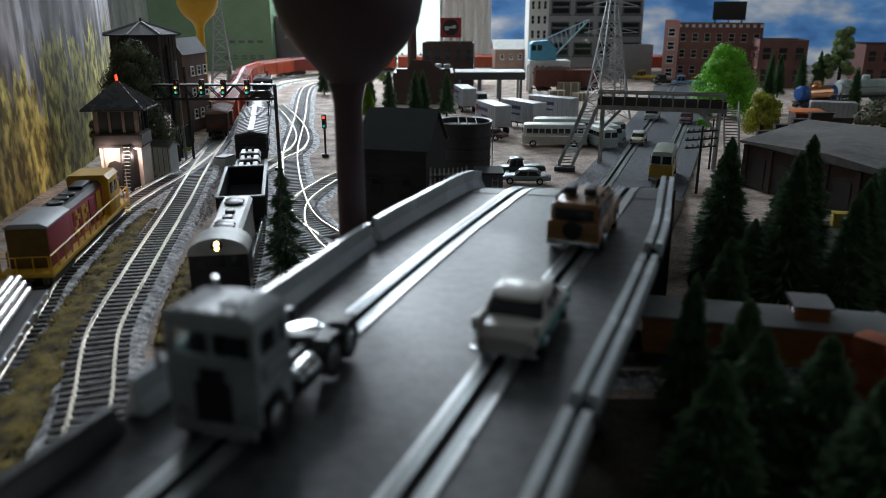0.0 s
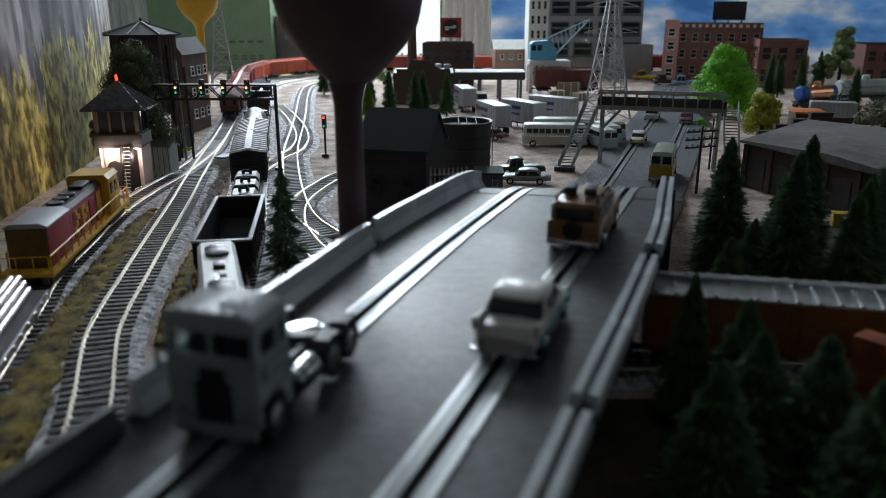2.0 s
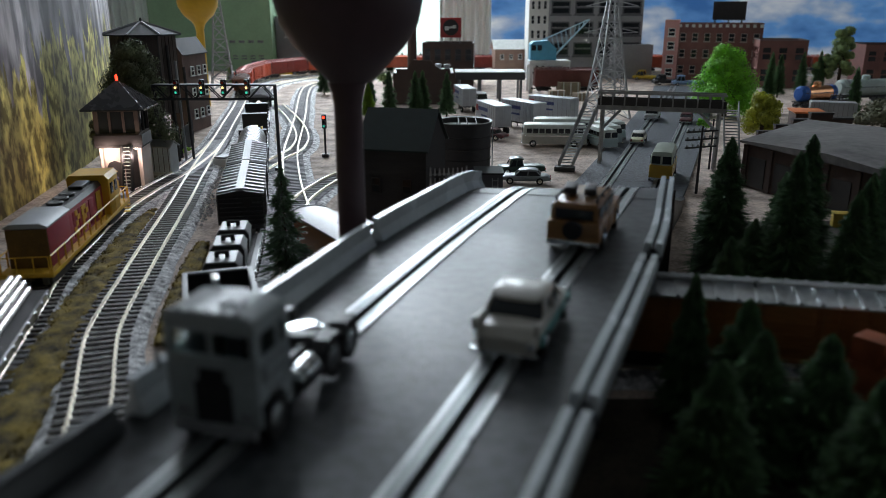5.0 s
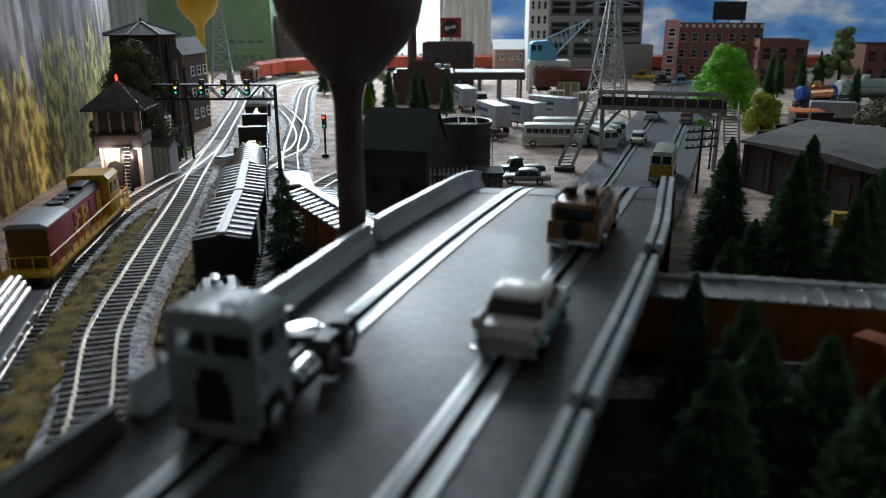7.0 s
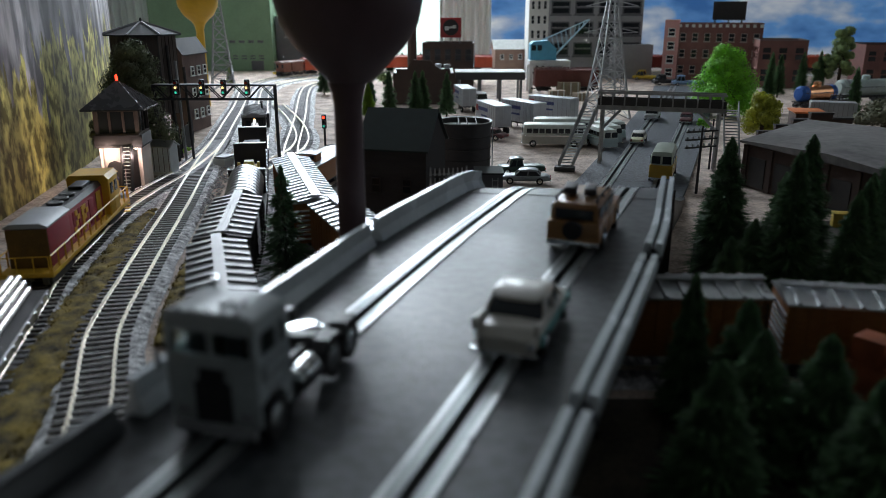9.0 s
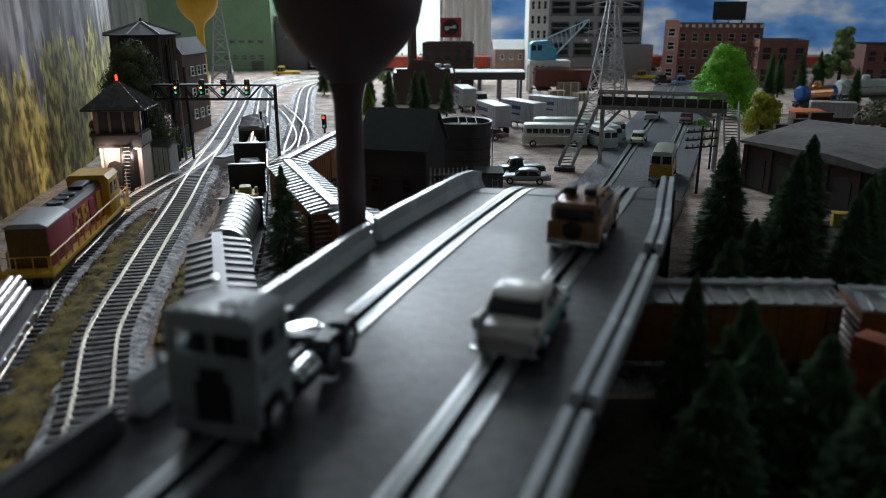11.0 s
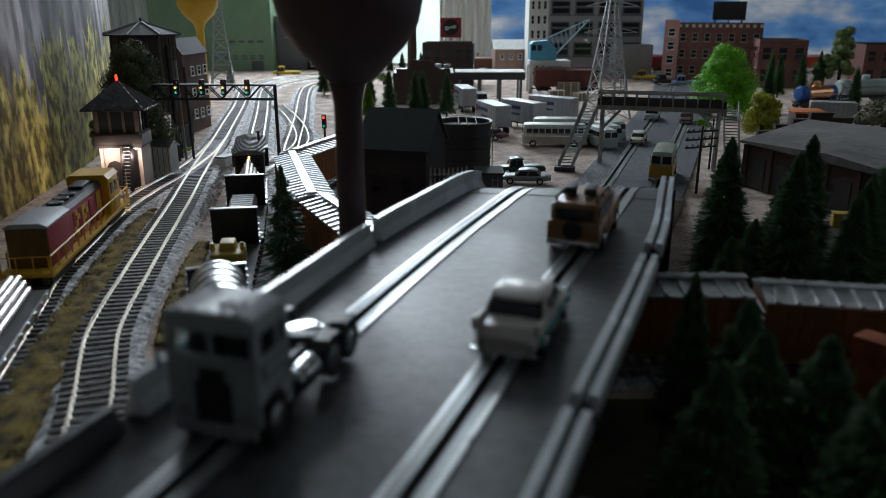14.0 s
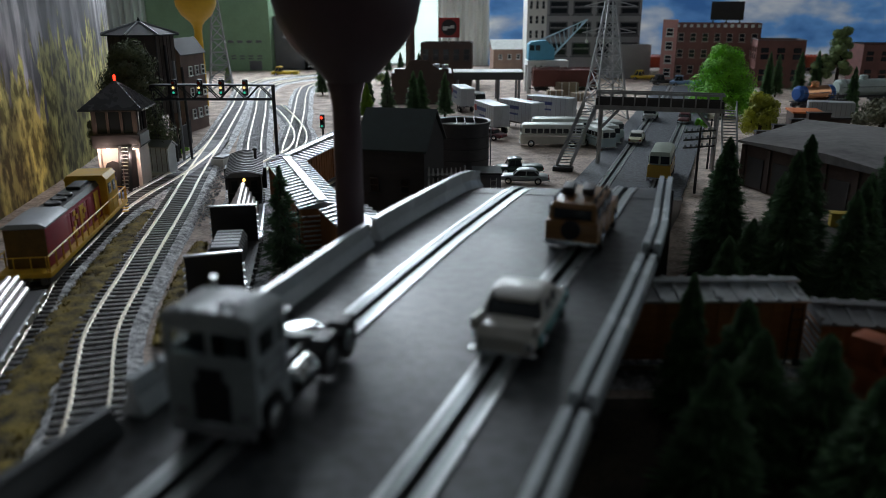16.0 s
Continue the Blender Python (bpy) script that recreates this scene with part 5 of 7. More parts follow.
for dy in (-0.35, 0.35):
    for z in (ZB, ZT):
        bm = bm_new()
        bar(bm, (X0, dy, z), (X1, dy, z), 0.13)
        part("chord", bm, BLACK, t)
    n = 9
    for k in range(n):
        xa, xb = X0 + (X1 - X0) * k / n, X0 + (X1 - X0) * (k + 1) / n
        bm = bm_new()
        bar(bm, (xa, dy, ZB if k % 2 else ZT), (xb, dy, ZT if k % 2 else ZB), 0.09)
        part("brace", bm, BLACK, t)
bm = bm_new()
box(bm, (X0 + X1) / 2, 0, ZT + 0.05, X1 - X0, 0.8, 0.06)
part("walkway", bm, GREYMETAL, t)


def signal_head(t, x, y, z, lit):
    bm = bm_new()
    box(bm, x, y, z + 0.15, 0.58, 0.3, 1.7, bev=0.12)
    o = part("signal_head", bm, BLACK, t)
    for i, key in enumerate(lit):
        zz = z + 1.52 - i * 0.5
        bm = bm_new()
        rod(bm, (x, y - 0.5, zz), (x, y - 0.15, zz), 0.21, n=12)
        part("hood", bm, BLACK, o)
        bm = bm_new()
        rod(bm, (x, y - 0.53, zz), (x, y - 0.5, zz), 0.14, n=12)
        m = {"r": glow("red_glow", (1.0, 0.03, 0.012), 5), "y": glow("yellow_glow", (1.0, 0.62, 0.25), 1.3), "g": glow("green_glow", (0.05, 0.6, 0.42), 0.55), "-": GLASS, "d": mat("dim_red_lens", (0.3, 0.03, 0.02), 0.2)}[key]
        part("lens", bm, m, o)


for x, lit in ((-28.3, "dyg"), (-25.6, "dyg"), (-23.3, "dyg"), (-20.8, "dyg")):
    signal_head(t, x, -0.6, 8.2, lit)
t = thing("dwarf_signal", -14.2, 91.5, 0, 0, "black two-lens trackside signal post, red lit", "signal")
bm = bm_new()
rod(bm, (0, 0, 0), (0, 0, 4.4), 0.13)
box(bm, 0, 0, 0, 0.8, 0.8, 0.4, bev=0.05)
part("post", bm, BLACK, t)
signal_head(t, 0, -0.1, 3.3, "r-g")
t = thing("relay_box", -25.1, 86.7, 0, -15, "grey concrete trackside box", "box")
bm = bm_new()
box(bm, 0, 0, 0, 1.6, 2.6, 0.9, bev=0.05)
part("body", bm, CREAM, t)
bm = bm_new()
box(bm, 0, 0, 0.9, 1.4, 2.2, 0.2, bev=0.04)
part("lid", bm, GREYMETAL, t)

# ---- water towers ----
t = thing("water_tower", -4.75, 38.6, 0, 0, "big dark maroon water tower with a round bowl on one column", "water tower")
TOWERDARK = mat("dark_maroon_paint", (0.075, 0.042, 0.048), 0.5, var=0.15, scale=20)
bm = bm_new()
lathe(bm, [(1.1, 0), (1.05, 0.4), (0.85, 1.0), (0.74, 2), (0.71, 12.7), (0.8, 13.3), (1.0, 13.9)], 32)
part("column", bm, TOWERDARK, t)
bm = bm_new()
lathe(bm, [(1.1, 13.9), (1.9, 14.75), (2.78, 15.7), (3.36, 16.7), (3.6, 17.8), (3.5, 19), (3.1, 20.2), (2.1, 21.2), (0.9, 21.7), (0.05, 21.8)], 40, 0.2)
part("bowl", bm, TOWERDARK, t)
t = thing("water_tower", -42.9, 140, 0, 0, "yellow water tower with a round bowl on one column", "water tower")
YEL = mat("tower_yellow", (0.62, 0.36, 0.015), 0.45, var=0.1, scale=20)
bm = bm_new()
lathe(bm, [(0.75, 0), (0.72, 2), (0.7, 13.4), (0.9, 14.2), (1.4, 14.9)], 24)
part("column", bm, YEL, t)
bm = bm_new()
lathe(bm, [(1.4, 14.85), (2.6, 15.9), (3.4, 17.4), (3.6, 19), (3.3, 21), (2.2, 22.5), (0.05, 23.2)], 28)
part("bowl", bm, YEL, t)


def pylon(x, y, h, w, arms, label, matl):
    t = thing("lattice_tower", x, y, 0, 12, label, "pylon")
    n = 9
    lv = [(h * (1 - (1 - k / n) ** 1.0), w * (1 - k / n) ** 1.15 + 0.45) for k in range(n + 1)]
    for sx in (-1, 1):
        for sy in (-1, 1):
            bm = bm_new()
            rings = [[bm.verts.new((sx * a / 2 + p * 0.13, sy * a / 2 + q * 0.13, z)) for p, q in ((-1, -1), (1, -1), (1, 1), (-1, 1))] for z, a in lv]
            for r0, r1 in zip(rings, rings[1:]):
                for k in range(4):
                    bm.faces.new((r0[k], r0[(k + 1) % 4], r1[(k + 1) % 4], r1[k]))
            bm.faces.new(rings[0][::-1]), bm.faces.new(rings[-1])
            part("leg", bm, matl, t)
    for i, ((z0, a), (z1, b)) in enumerate(zip(lv, lv[1:])):
        for s in (-1, 1):
            for p, q in (((-a / 2, s * a / 2, z0), (b / 2, s * b / 2, z1)), ((a / 2, s * a / 2, z0), (-b / 2, s * b / 2, z1)), ((s * a / 2, -a / 2, z0), (s * b / 2, b / 2, z1)),
                         ((s * a / 2, a / 2, z0), (s * b / 2, -b / 2, z1)), ((-b / 2, s * b / 2, z1), (b / 2, s * b / 2, z1))):
                bm = bm_new()
                bar(bm, p, q, 0.12)
                part("brace", bm, matl, t)
    for z, r in arms:
        for s in (-1, 1):
            bm = bm_new()
            for dy in (-0.5, 0.5):
                bar(bm, (s * 0.4, dy, z + 0.9), (s * r, 0, z), 0.1), bar(bm, (s * 0.4, dy, z - 0.1), (s * r, 0, z), 0.1)
            part("cross_arm", bm, matl, t)
    return t


pylon(26.7, 125.9, 22.5, 5.4, ((13.4, 4.6), (17.4, 4.4)), "grey steel lattice power pylon beside the road", mat("pylon_grey", (0.42, 0.43, 0.44), 0.4, 0.5))
pylon(-47.5, 168, 24, 4.4, ((19, 4),), "dark grey lattice mast in front of the green factory", GREYMETAL)

# ---- dark house, tank and fence behind the bridge ----
gabled("dark_house", -3.3, 63.5, -14, 5.6, 6.4, 6.6, 9.3, DARKWALL, mat("green_black_roof", (0.02, 0.034, 0.032), 0.6, var=0.3), "dark weathered timber house with a green-black roof", "house", 0.25, "x",
       [(1.2, -3.2, 3.0, 0.8, 1.2, "s"), (-1.4, -3.2, 3.0, 0.8, 1.2, "s"), (2.8, 0.2, 3.2, 0.8, 1.2, "e")])
t = thing("storage_tank", 2.0, 74, 0, 0, "dark round storage tank with a pale rim", "tank")
bm = bm_new()
R = 2.64
lathe(bm, [(R, 0), (R, 6.6), (R + 0.1, 6.6), (R + 0.1, 6.85), (R - 0.15, 6.85), (R - 0.15, 6.3), (0.05, 6.3)], 36)
part("shell", bm, mat("tank_black", (0.05, 0.047, 0.048), 0.5, var=0.3, stretch=(1, 1, 3)), t)
for k in range(5):
    bm = bm_new()
    lathe(bm, [(R, 1.1 + k * 1.1), (R + 0.07, 1.12 + k * 1.1), (R + 0.07, 1.2 + k * 1.1), (R, 1.22 + k * 1.1)], 36)
    part("hoop", bm, DARK, t)
bm = bm_new()
lathe(bm, [(R + 0.1, 6.86), (R + 0.16, 6.9), (R + 0.1, 6.97), (R - 0.1, 6.9)], 36, caps=False)
part("rim", bm, DIRTYWHITE, t)
bm = bm_new()
lathe(bm, [(R - 0.2, 6.32), (R - 0.2, 6.42), (0.05, 6.46)], 36)
part("cover", bm, DIRTYWHITE, t, "pale tank cover")
for x in (-0.5, 0.3, 1.2):
    bm = bm_new()
    q = math.sqrt((R - 0.1) ** 2 - x * x)
    bar(bm, (x, -q, 6.9), (x, q, 6.9), 0.1)
    part("cross_bar", bm, DARK, t)
bm = bm_new()
ladder(bm, R + 0.1, -1.2, 0, 6.5, 0.6, n=14)
part("ladder", bm, GREYMETAL, t)
t = thing("pale_shed", 4.1, 67.5, 0, 0, "grey flat-roofed block beside the tank", "shed")
bm = bm_new()
box(bm, 0, 0, 0, 2.4, 3, 3.3, bev=0.04)
part("wall", bm, FARGREY, t)
bm = bm_new()
box(bm, 0, 0, 3.3, 2.6, 3.2, 0.15)
part("roof", bm, ROOFDARK, t)
bm = bm_new()
ladder(bm, 0.5, -1.56, 0.6, 3.0, 0.5, "x", 5)
part("ladder", bm, DIRTYWHITE, t)


def picket(x0, y0, x1, y1, n, h):
    t = thing("picket_fence", x0, y0, 0, 0, "grey iron railing with three tiers of pointed tops", "fence")
    for k in (0, n - 1):
        bm = bm_new()
        bar(bm, ((x1 - x0) * k / (n - 1), (y1 - y0) * k / (n - 1), 0), ((x1 - x0) * k / (n - 1), (y1 - y0) * k / (n - 1), h), 0.12)
        part("post", bm, GREYMETAL, t)
    for z in (h - 2.2, h - 1.4, h - 0.6):
        bm = bm_new()
        bar(bm, (0, 0, z), (x1 - x0, y1 - y0, z), 0.08)
        r = part("rail", bm, GREYMETAL, t)
        for k in range(n):
            f = k / (n - 1)
            bm = bm_new()
            box(bm, (x1 - x0) * f, (y1 - y0) * f - 0.1, z - 0.1, 0.2, 0.08, 0.6, top=0.4)
            part("picket", bm, mat("pale_iron", (0.5, 0.51, 0.52), 0.5, 0.2), r)


picket(-1.0, 60.0, 1.9, 60.6, 9, 5.2)

# ---- middle distance: station, factory, crane ----
t = thing("station", -3.6, 143.2, 0, 0, "dark brick station with a stepped gable front", "building")
w = 11.12
bm = bm_new()
hw = w / 2
section(bm, [(-hw, 0), (-hw, 5.6), (-hw + 0.6, 5.6), (-hw + 0.6, 6.4), (-hw * 0.55, 6.4), (-hw * 0.35, 8.0), (hw * 0.25, 8.0), (hw * 0.35, 7.2), (hw * 0.55, 6.4), (hw - 0.6, 6.4), (hw - 0.6, 5.6), (hw, 5.6), (hw, 0)], -0.2, 0.2)
part("gable_front", bm, BRICKBROWN, t)
bm = bm_new()
box(bm, 0, 6, 0, w - 0.4, 11.5, 5.4)
part("body", bm, BRICKBROWN, t)
bm = bm_new()
box(bm, 0, 6, 5.4, w, 11.6, 0.3)
part("roof", bm, DIRTYWHITE, t, "pale flat roof")
for k in range(3):
    bm = bm_new()
    lathe(bm, [(0.5, 5.7), (0.5, 6.6), (0.65, 6.65), (0.65, 7.0), (0.1, 7.1)], 12, hw - 1.2 - k * 1.6, 3 + k)
    part("roof_vent", bm, GREYMETAL, t)
CX, CY = 8.9, 149.4
t = thing("station_canopy", CX, CY, 0, 0, "grey station canopy on posts", "canopy")
bm = bm_new()
box(bm, 0, 0, 4.2, 13, 7, 1.3, bev=0.05)
part("roof_beam", bm, ROOFGREY, t)
bm = bm_new()
box(bm, 0, 0, 5.5, 13.2, 7.2, 0.15)
part("roof_cover", bm, DIRTYWHITE, t)
for x in (-5.8, -1.9, 1.9, 5.8):
    for y in (-3, 3):
        bm = bm_new()
        rod(bm, (x, y, 0), (x, y, 4.2), 0.25)
        part("post", bm, GREYMETAL, t)
t = block("dark_depot", 1.4, 180.4, -4, 11.5, 9, 9.4, BRICKBROWN, "dark brick depot with a red billboard on its roof", floors=1, cols=5, z0=5.2, win=(0.6, 0.7), frame_mat=DARK, parapet=0.6)
bm = bm_new()
box(bm, 0.5, -2, 10.6, 4.7, 0.25, 4.3, bev=0.05)
bb = part("billboard", bm, mat("sign_red", (0.33, 0.03, 0.03), 0.5), t, "red billboard with a dark disc")
bm = bm_new()
rod(bm, (0.5, -2.18, 12.8), (0.5, -2.12, 12.8), 1.75, n=28)
part("disc", bm, BLACK, bb)
bm = bm_new()
box(bm, 0.4, -2.22, 12.6, 2.6, 0.05, 0.42), box(bm, -0.4, -2.22, 12.2, 0.9, 0.05, 0.4), box(bm, 1.3, -2.22, 13.0, 0.8, 0.05, 0.3)
part("emblem_bar", bm, DIRTYWHITE, bb)
for x in (-1.5, 0.5, 2.5):
    bm = bm_new()
    bar(bm, (x, -2, 9.2), (x, -2, 10.7), 0.12), bar(bm, (x, -0.4, 9.2), (x, -2, 13), 0.1)
    part("strut", bm, GREYMETAL, t)
t = thing("chimney", -7.3, 185.8, 0, 0, "tall dark brick chimney", "chimney")
bm = bm_new()
lathe(bm, [(1.2, 0), (1.0, 14), (1.15, 14.2), (1.15, 15.2), (0.8, 15.2), (0.8, 14)], 16)
part("stack", bm, BRICKBROWN, t)

# small far house, the grey city block, the pink brick warehouse and others along the backdrop
t = gabled("far_house", 17.6, 209.6, 6, 8.5, 6, 6.8, 8.8, mat("tan_brick", (0.34, 0.22, 0.17), 0.8, var=0.2, scale=60), DIRTYWHITE, "small brick house with a pale roof by the backdrop", "house", 0.5, "x", [(-2.4 + 2.4 * k, -3, 4, 1, 1.3, "s") for k in range(3)])
t = block("city_block", 38.2, 205, 0, 23.6, 12, 25, GREYWALL, "tall grey concrete city block with large dark windows", floors=4, cols=4, z0=4.5, win=(0.8, 0.66), frame_mat=FARGREY)
bm = bm_new()
box(bm, -14.3, -1.5, 0, 4.9, 9.6, 20.2)
tw = part("white_wing", bm, CREAM, t, "white corner wing")
for f in range(5):
    for c in range(3):
        window_at(tw, -15.8 + 1.5 * c, -6.3, 2.6 + f * 3.5, 0.8, 2.0, "s", CREAM, 1)
bm = bm_new()
box(bm, 9, -7.5, 0, 10, 4, 8.2, bev=0.05)
part("annex", bm, GREYWALL, t, "low grey annex")
t = block("brick_warehouse", 66.2, 190, -17, 19, 9, 13.4, BRICKRED, "three-storey red brick warehouse with a pink front", floors=3, cols=7, z0=1.0, win=(0.5, 0.52), frame_mat=STONE, parapet=1.2, cornice=BRICKRED)
# pink bay, its colour lightened for the light from the left
bm = bm_new()
box(bm, -10.8, -0.4, 0, 3.4, 9.6, 14.2)
pf = part("pink_front", bm, mat("lit_pink_brick", (0.68, 0.36, 0.33), 0.8, var=0.15, scale=60, bump=0.4), t, "pink brick tower bay, light from the left put into its colour")
for f in range(4):
    window_at(pf, -10.8, -5.2, 1.2 + f * 3.1, 1.7, 1.9, "s", CREAM)
for k in range(13):
    bm = bm_new()
    box(bm, -9 + 1.5 * k, -4.75, 12.6, 0.7, 0.5, 0.7)
    part("bracket", bm, CREAM, t)
bm = bm_new()
box(bm, 1.8, -1, 14.2, 7.4, 0.4, 4.2, bev=0.06)
part("billboard", bm, DARK, t, "dark blank billboard")
for x in (-1.2, 1.8, 4.8):
    bm = bm_new()
    bar(bm, (x, -0.7, 12.5), (x, -0.7, 15.0), 0.2), bar(bm, (x, 2, 12.5), (x, -0.7, 16.5), 0.15)
    part("strut", bm, DARK, t)
block("brick_mill", 76.0, 178, -14, 10.0, 11, 10.2, BRICKRED, "red-brown brick mill with a flat roof", floors=2, cols=3, side_cols=3, frame_mat=BRICKRED, cornice=GREYROOF)
block("brick_mill", 108, 182, -12, 22, 11, 9.0, BRICKRED, "long red brick mill behind the tank cars", floors=2, cols=7, frame_mat=BRICKRED, cornice=BRICKBROWN)

# blue crane on a white gantry
BLUE = mat("crane_blue", (0.12, 0.42, 0.62), 0.45, var=0.12)
PALEBLUE = mat("crane_pale_blue", (0.42, 0.62, 0.72), 0.45)
GX, GY = 22.1, 164.6
t = thing("gantry_crane", GX, GY, 0, 0, "light blue crane with a lattice jib on a white gantry", "crane")
bm = bm_new()
box(bm, 0, 0, 5.6, 8.5, 5.5, 1.0, bev=0.06)
part("gantry_deck", bm, WHITE, t)
for x in (-3.8, 3.8):
    for y in (-2.3, 2.3):
        bm = bm_new()
        box(bm, x, y, 0, 0.8, 0.8, 5.6, bev=0.05)
        part("gantry_leg", bm, WHITE, t)
bm = bm_new()
section(bm, [(-4.0, 6.7), (-4.0, 9.8), (-3.4, 10.4), (-0.4, 10.6), (1.4, 9.0), (1.4, 6.7)], -1.7, 1.7)
cb = part("crane_house", bm, BLUE, t)
for x in (-3.3, -2.1):
    bm = bm_new()
    box(bm, x, -1.74, 8.6, 0.9, 0.08, 1.1)
    part("window", bm, GLASS, cb)
bm = bm_new()
for dy in (-0.9, 0.9):
    bar(bm, (0.8, dy, 7.0), (8.2, dy * 0.2, 14.8), 0.16)
    bar(bm, (-1.5, dy, 10.6), (8.2, dy * 0.2, 14.8), 0.12)
    for k in range(10):
        f, g2 = k / 10, (k + 1) / 10
        bar(bm, (0.8 + 7.4 * f, dy * (1 - 0.8 * f), 7 + 7.8 * f), (-1.5 + 9.7 * g2, dy * (1 - 0.8 * g2), 10.6 + 4.2 * g2), 0.07)
part("jib", bm, PALEBLUE, t)
bm = bm_new()
rod(bm, (8.2, 0, 14.8), (8.2, 0, 10.6), 0.05), box(bm, 8.2, 0, 10, 0.4, 0.3, 0.7, bev=0.08)
part("hoist", bm, SILVER, t)
t = boxcar(13, mat("oxide_boxcar", (0.16, 0.05, 0.04), 0.6, var=0.2), mat("oxide_boxcar", (0.16, 0.05, 0.04)), "oxide-red boxcar parked under the crane", "parked cars of the yard", 3.2, 5.2)
t.matrix_basis = spot(25.4, 161.3, 0, 90)
for k, (px_, py_, s) in enumerate(((22.0, 149.4, 2.4), (25.7, 159.2, 3.2), (26.4, 149.4, 1.8))):
    t = thing("crate", px_, py_, 0, 10 * k, "pale wooden crate in the yard", "crate", "crates")
    bm = bm_new()
    box(bm, 0, 0, 0, s * 1.3, s, s * 0.8, bev=0.05)
    part("body", bm, mat("crate_wood", (0.3, 0.24, 0.17), 0.8), t)
    for x in (-0.4, 0, 0.4):
        bm = bm_new()
        box(bm, x * s * 1.2, -s / 2 - 0.04, 0, 0.2, 0.1, s * 0.82)
        part("batten", bm, CREAM, t)

# ---- footbridge over the road ----
t = thing("footbridge", 0, 0, 0, 0, "grey steel footbridge with stairs spanning the road", "bridge")
FB_ = mat("footbridge_steel", (0.36, 0.355, 0.345), 0.5, 0.2, var=0.3)
ax, ay = 17.9, 87.1
bx_, by_ = 30.3, 83.6
dv = Vector((bx_ - ax, by_ - ay, 0))
ang = math.degrees(math.atan2(dv.y, dv.x))
L = dv.length
sub = Matrix.Translation((ax, ay, 0)) @ Matrix.Rotation(radians(ang), 4, "Z")


def fb(name, bm, m=FB_, label=""):
    bmesh.ops.transform(bm, matrix=sub, verts=bm.verts)
    return part(name, bm, m, t, label)


for z, hgt in ((6.4, 0.5), (8.15, 0.24)):
    for dy in (-0.9, 0.9):
        bm = bm_new()
        box(bm, L / 2, dy, z, L + 0.8, 0.14, hgt)
        fb("girder", bm)
bm = bm_new()
box(bm, L / 2, 0, 6.5, L + 0.6, 1.7, 0.15)
fb("deck", bm, ROOFGREY)
for dy in (-0.9, 0.9):
    bm = bm_new()
    box(bm, L / 2, dy, 6.9, L + 0.7, 0.06, 0.75)
    fb("side_panel", bm, mat("weathered_panel", (0.06, 0.055, 0.052), 0.6, 0.2, var=0.3))
    for k in range(11):
        bm = bm_new()
        box(bm, L * k / 10, dy * 1.06, 6.4, 0.16, 0.12, 1.9)
        fb("post", bm)
for x in (0.2, L - 0.2):
    for dy in (-0.8, 0.8):
        bm = bm_new()
        bar(bm, (x, dy, 0), (x, dy, 6.5), 0.28)
        fb("leg", bm)
    bm = bm_new()
    bar(bm, (x, -0.8, 0.5), (x, 0.8, 5.6), 0.12), bar(bm, (x, 0.8, 0.5), (x, -0.8, 5.6), 0.12)
    fb("brace", bm)
    bm = bm_new()
    s = 1 if x < 1 else -1
    bar(bm, (x, -0.8, 4.2), (x + s * 2.0, -0.8, 6.4), 0.24)
    fb("knee_brace", bm)
for x, skew in ((-1.0, 2.2), (L + 1.0, -0.4)):
    for dx in (-0.75, 0.75):
        bm = bm_new()
        side_shape(bm, [(-4.6, 0.2), (-4.6, 1.0), (0.9, 7.6), (0.9, 6.6)], x + dx - 0.06, x + dx + 0.06)
        for v in bm.verts:
            v.co.x += skew * (v.co.y - 0.9) / 5.5
        fb("stringer", bm)
    for k in range(22):
        f = (k + 0.5) / 22
        bm = bm_new()
        box(bm, x + skew * (-5.3 + 5.2 * f) / 5.5, -4.4 + 5.2 * f, 0.35 + 6.3 * f, 1.4, 0.28, 0.08)
        fb("step", bm, mat("step_grey", (0.36, 0.37, 0.38), 0.5))
    bm = bm_new()
    box(bm, x - skew, -4.8, 0, 2.2, 1.2, 0.5, bev=0.05)
    fb("footing", bm, DARK)

# ---- warehouse with the grey roof, walls beside it ----
t = thing("warehouse", 0, 0, 0, 0, "low dark brick warehouse with a broad grey roof", "building")
WC = [Vector((29.9, 76.4)), Vector((43.4, 91.1)), Vector((50.5, 69.7)), Vector((37, 55))]
mid = sum(WC, Vector((0, 0))) / 4
bm = bm_new()
for p in WC:
    bm.verts.new((p.x, p.y, 4.4)), bm.verts.new((p.x, p.y, 4.6))
bm.verts.ensure_lookup_table()
ra, rb = bm.verts.new((*(WC[0].lerp(WC[3], 0.5)), 5.2)), bm.verts.new((*(WC[1].lerp(WC[2], 0.5)), 5.2))
bm.verts.ensure_lookup_table()
v = bm.verts
bm.faces.new((v[1], v[3], rb, ra)), bm.faces.new((v[7], v[5], rb, ra)), bm.faces.new((v[0], v[2], v[4], v[6]))
bm.faces.new((v[1], v[0], v[2], v[3])), bm.faces.new((v[5], v[4], v[6], v[7])), bm.faces.new((v[3], v[2], v[4], v[5], rb)), bm.faces.new((v[7], v[6], v[0], v[1], ra))
part("roof", bm, mat("tar_roof", (0.1, 0.093, 0.09), 0.9, var=0.35, scale=14, color2=(0.15, 0.142, 0.135)), t)
bm = bm_new()
slab(bm, [tuple(mid + (p - mid) * 0.93) for p in WC], 0, 4.38)
body = part("wall", bm, BRICKBROWN, t)
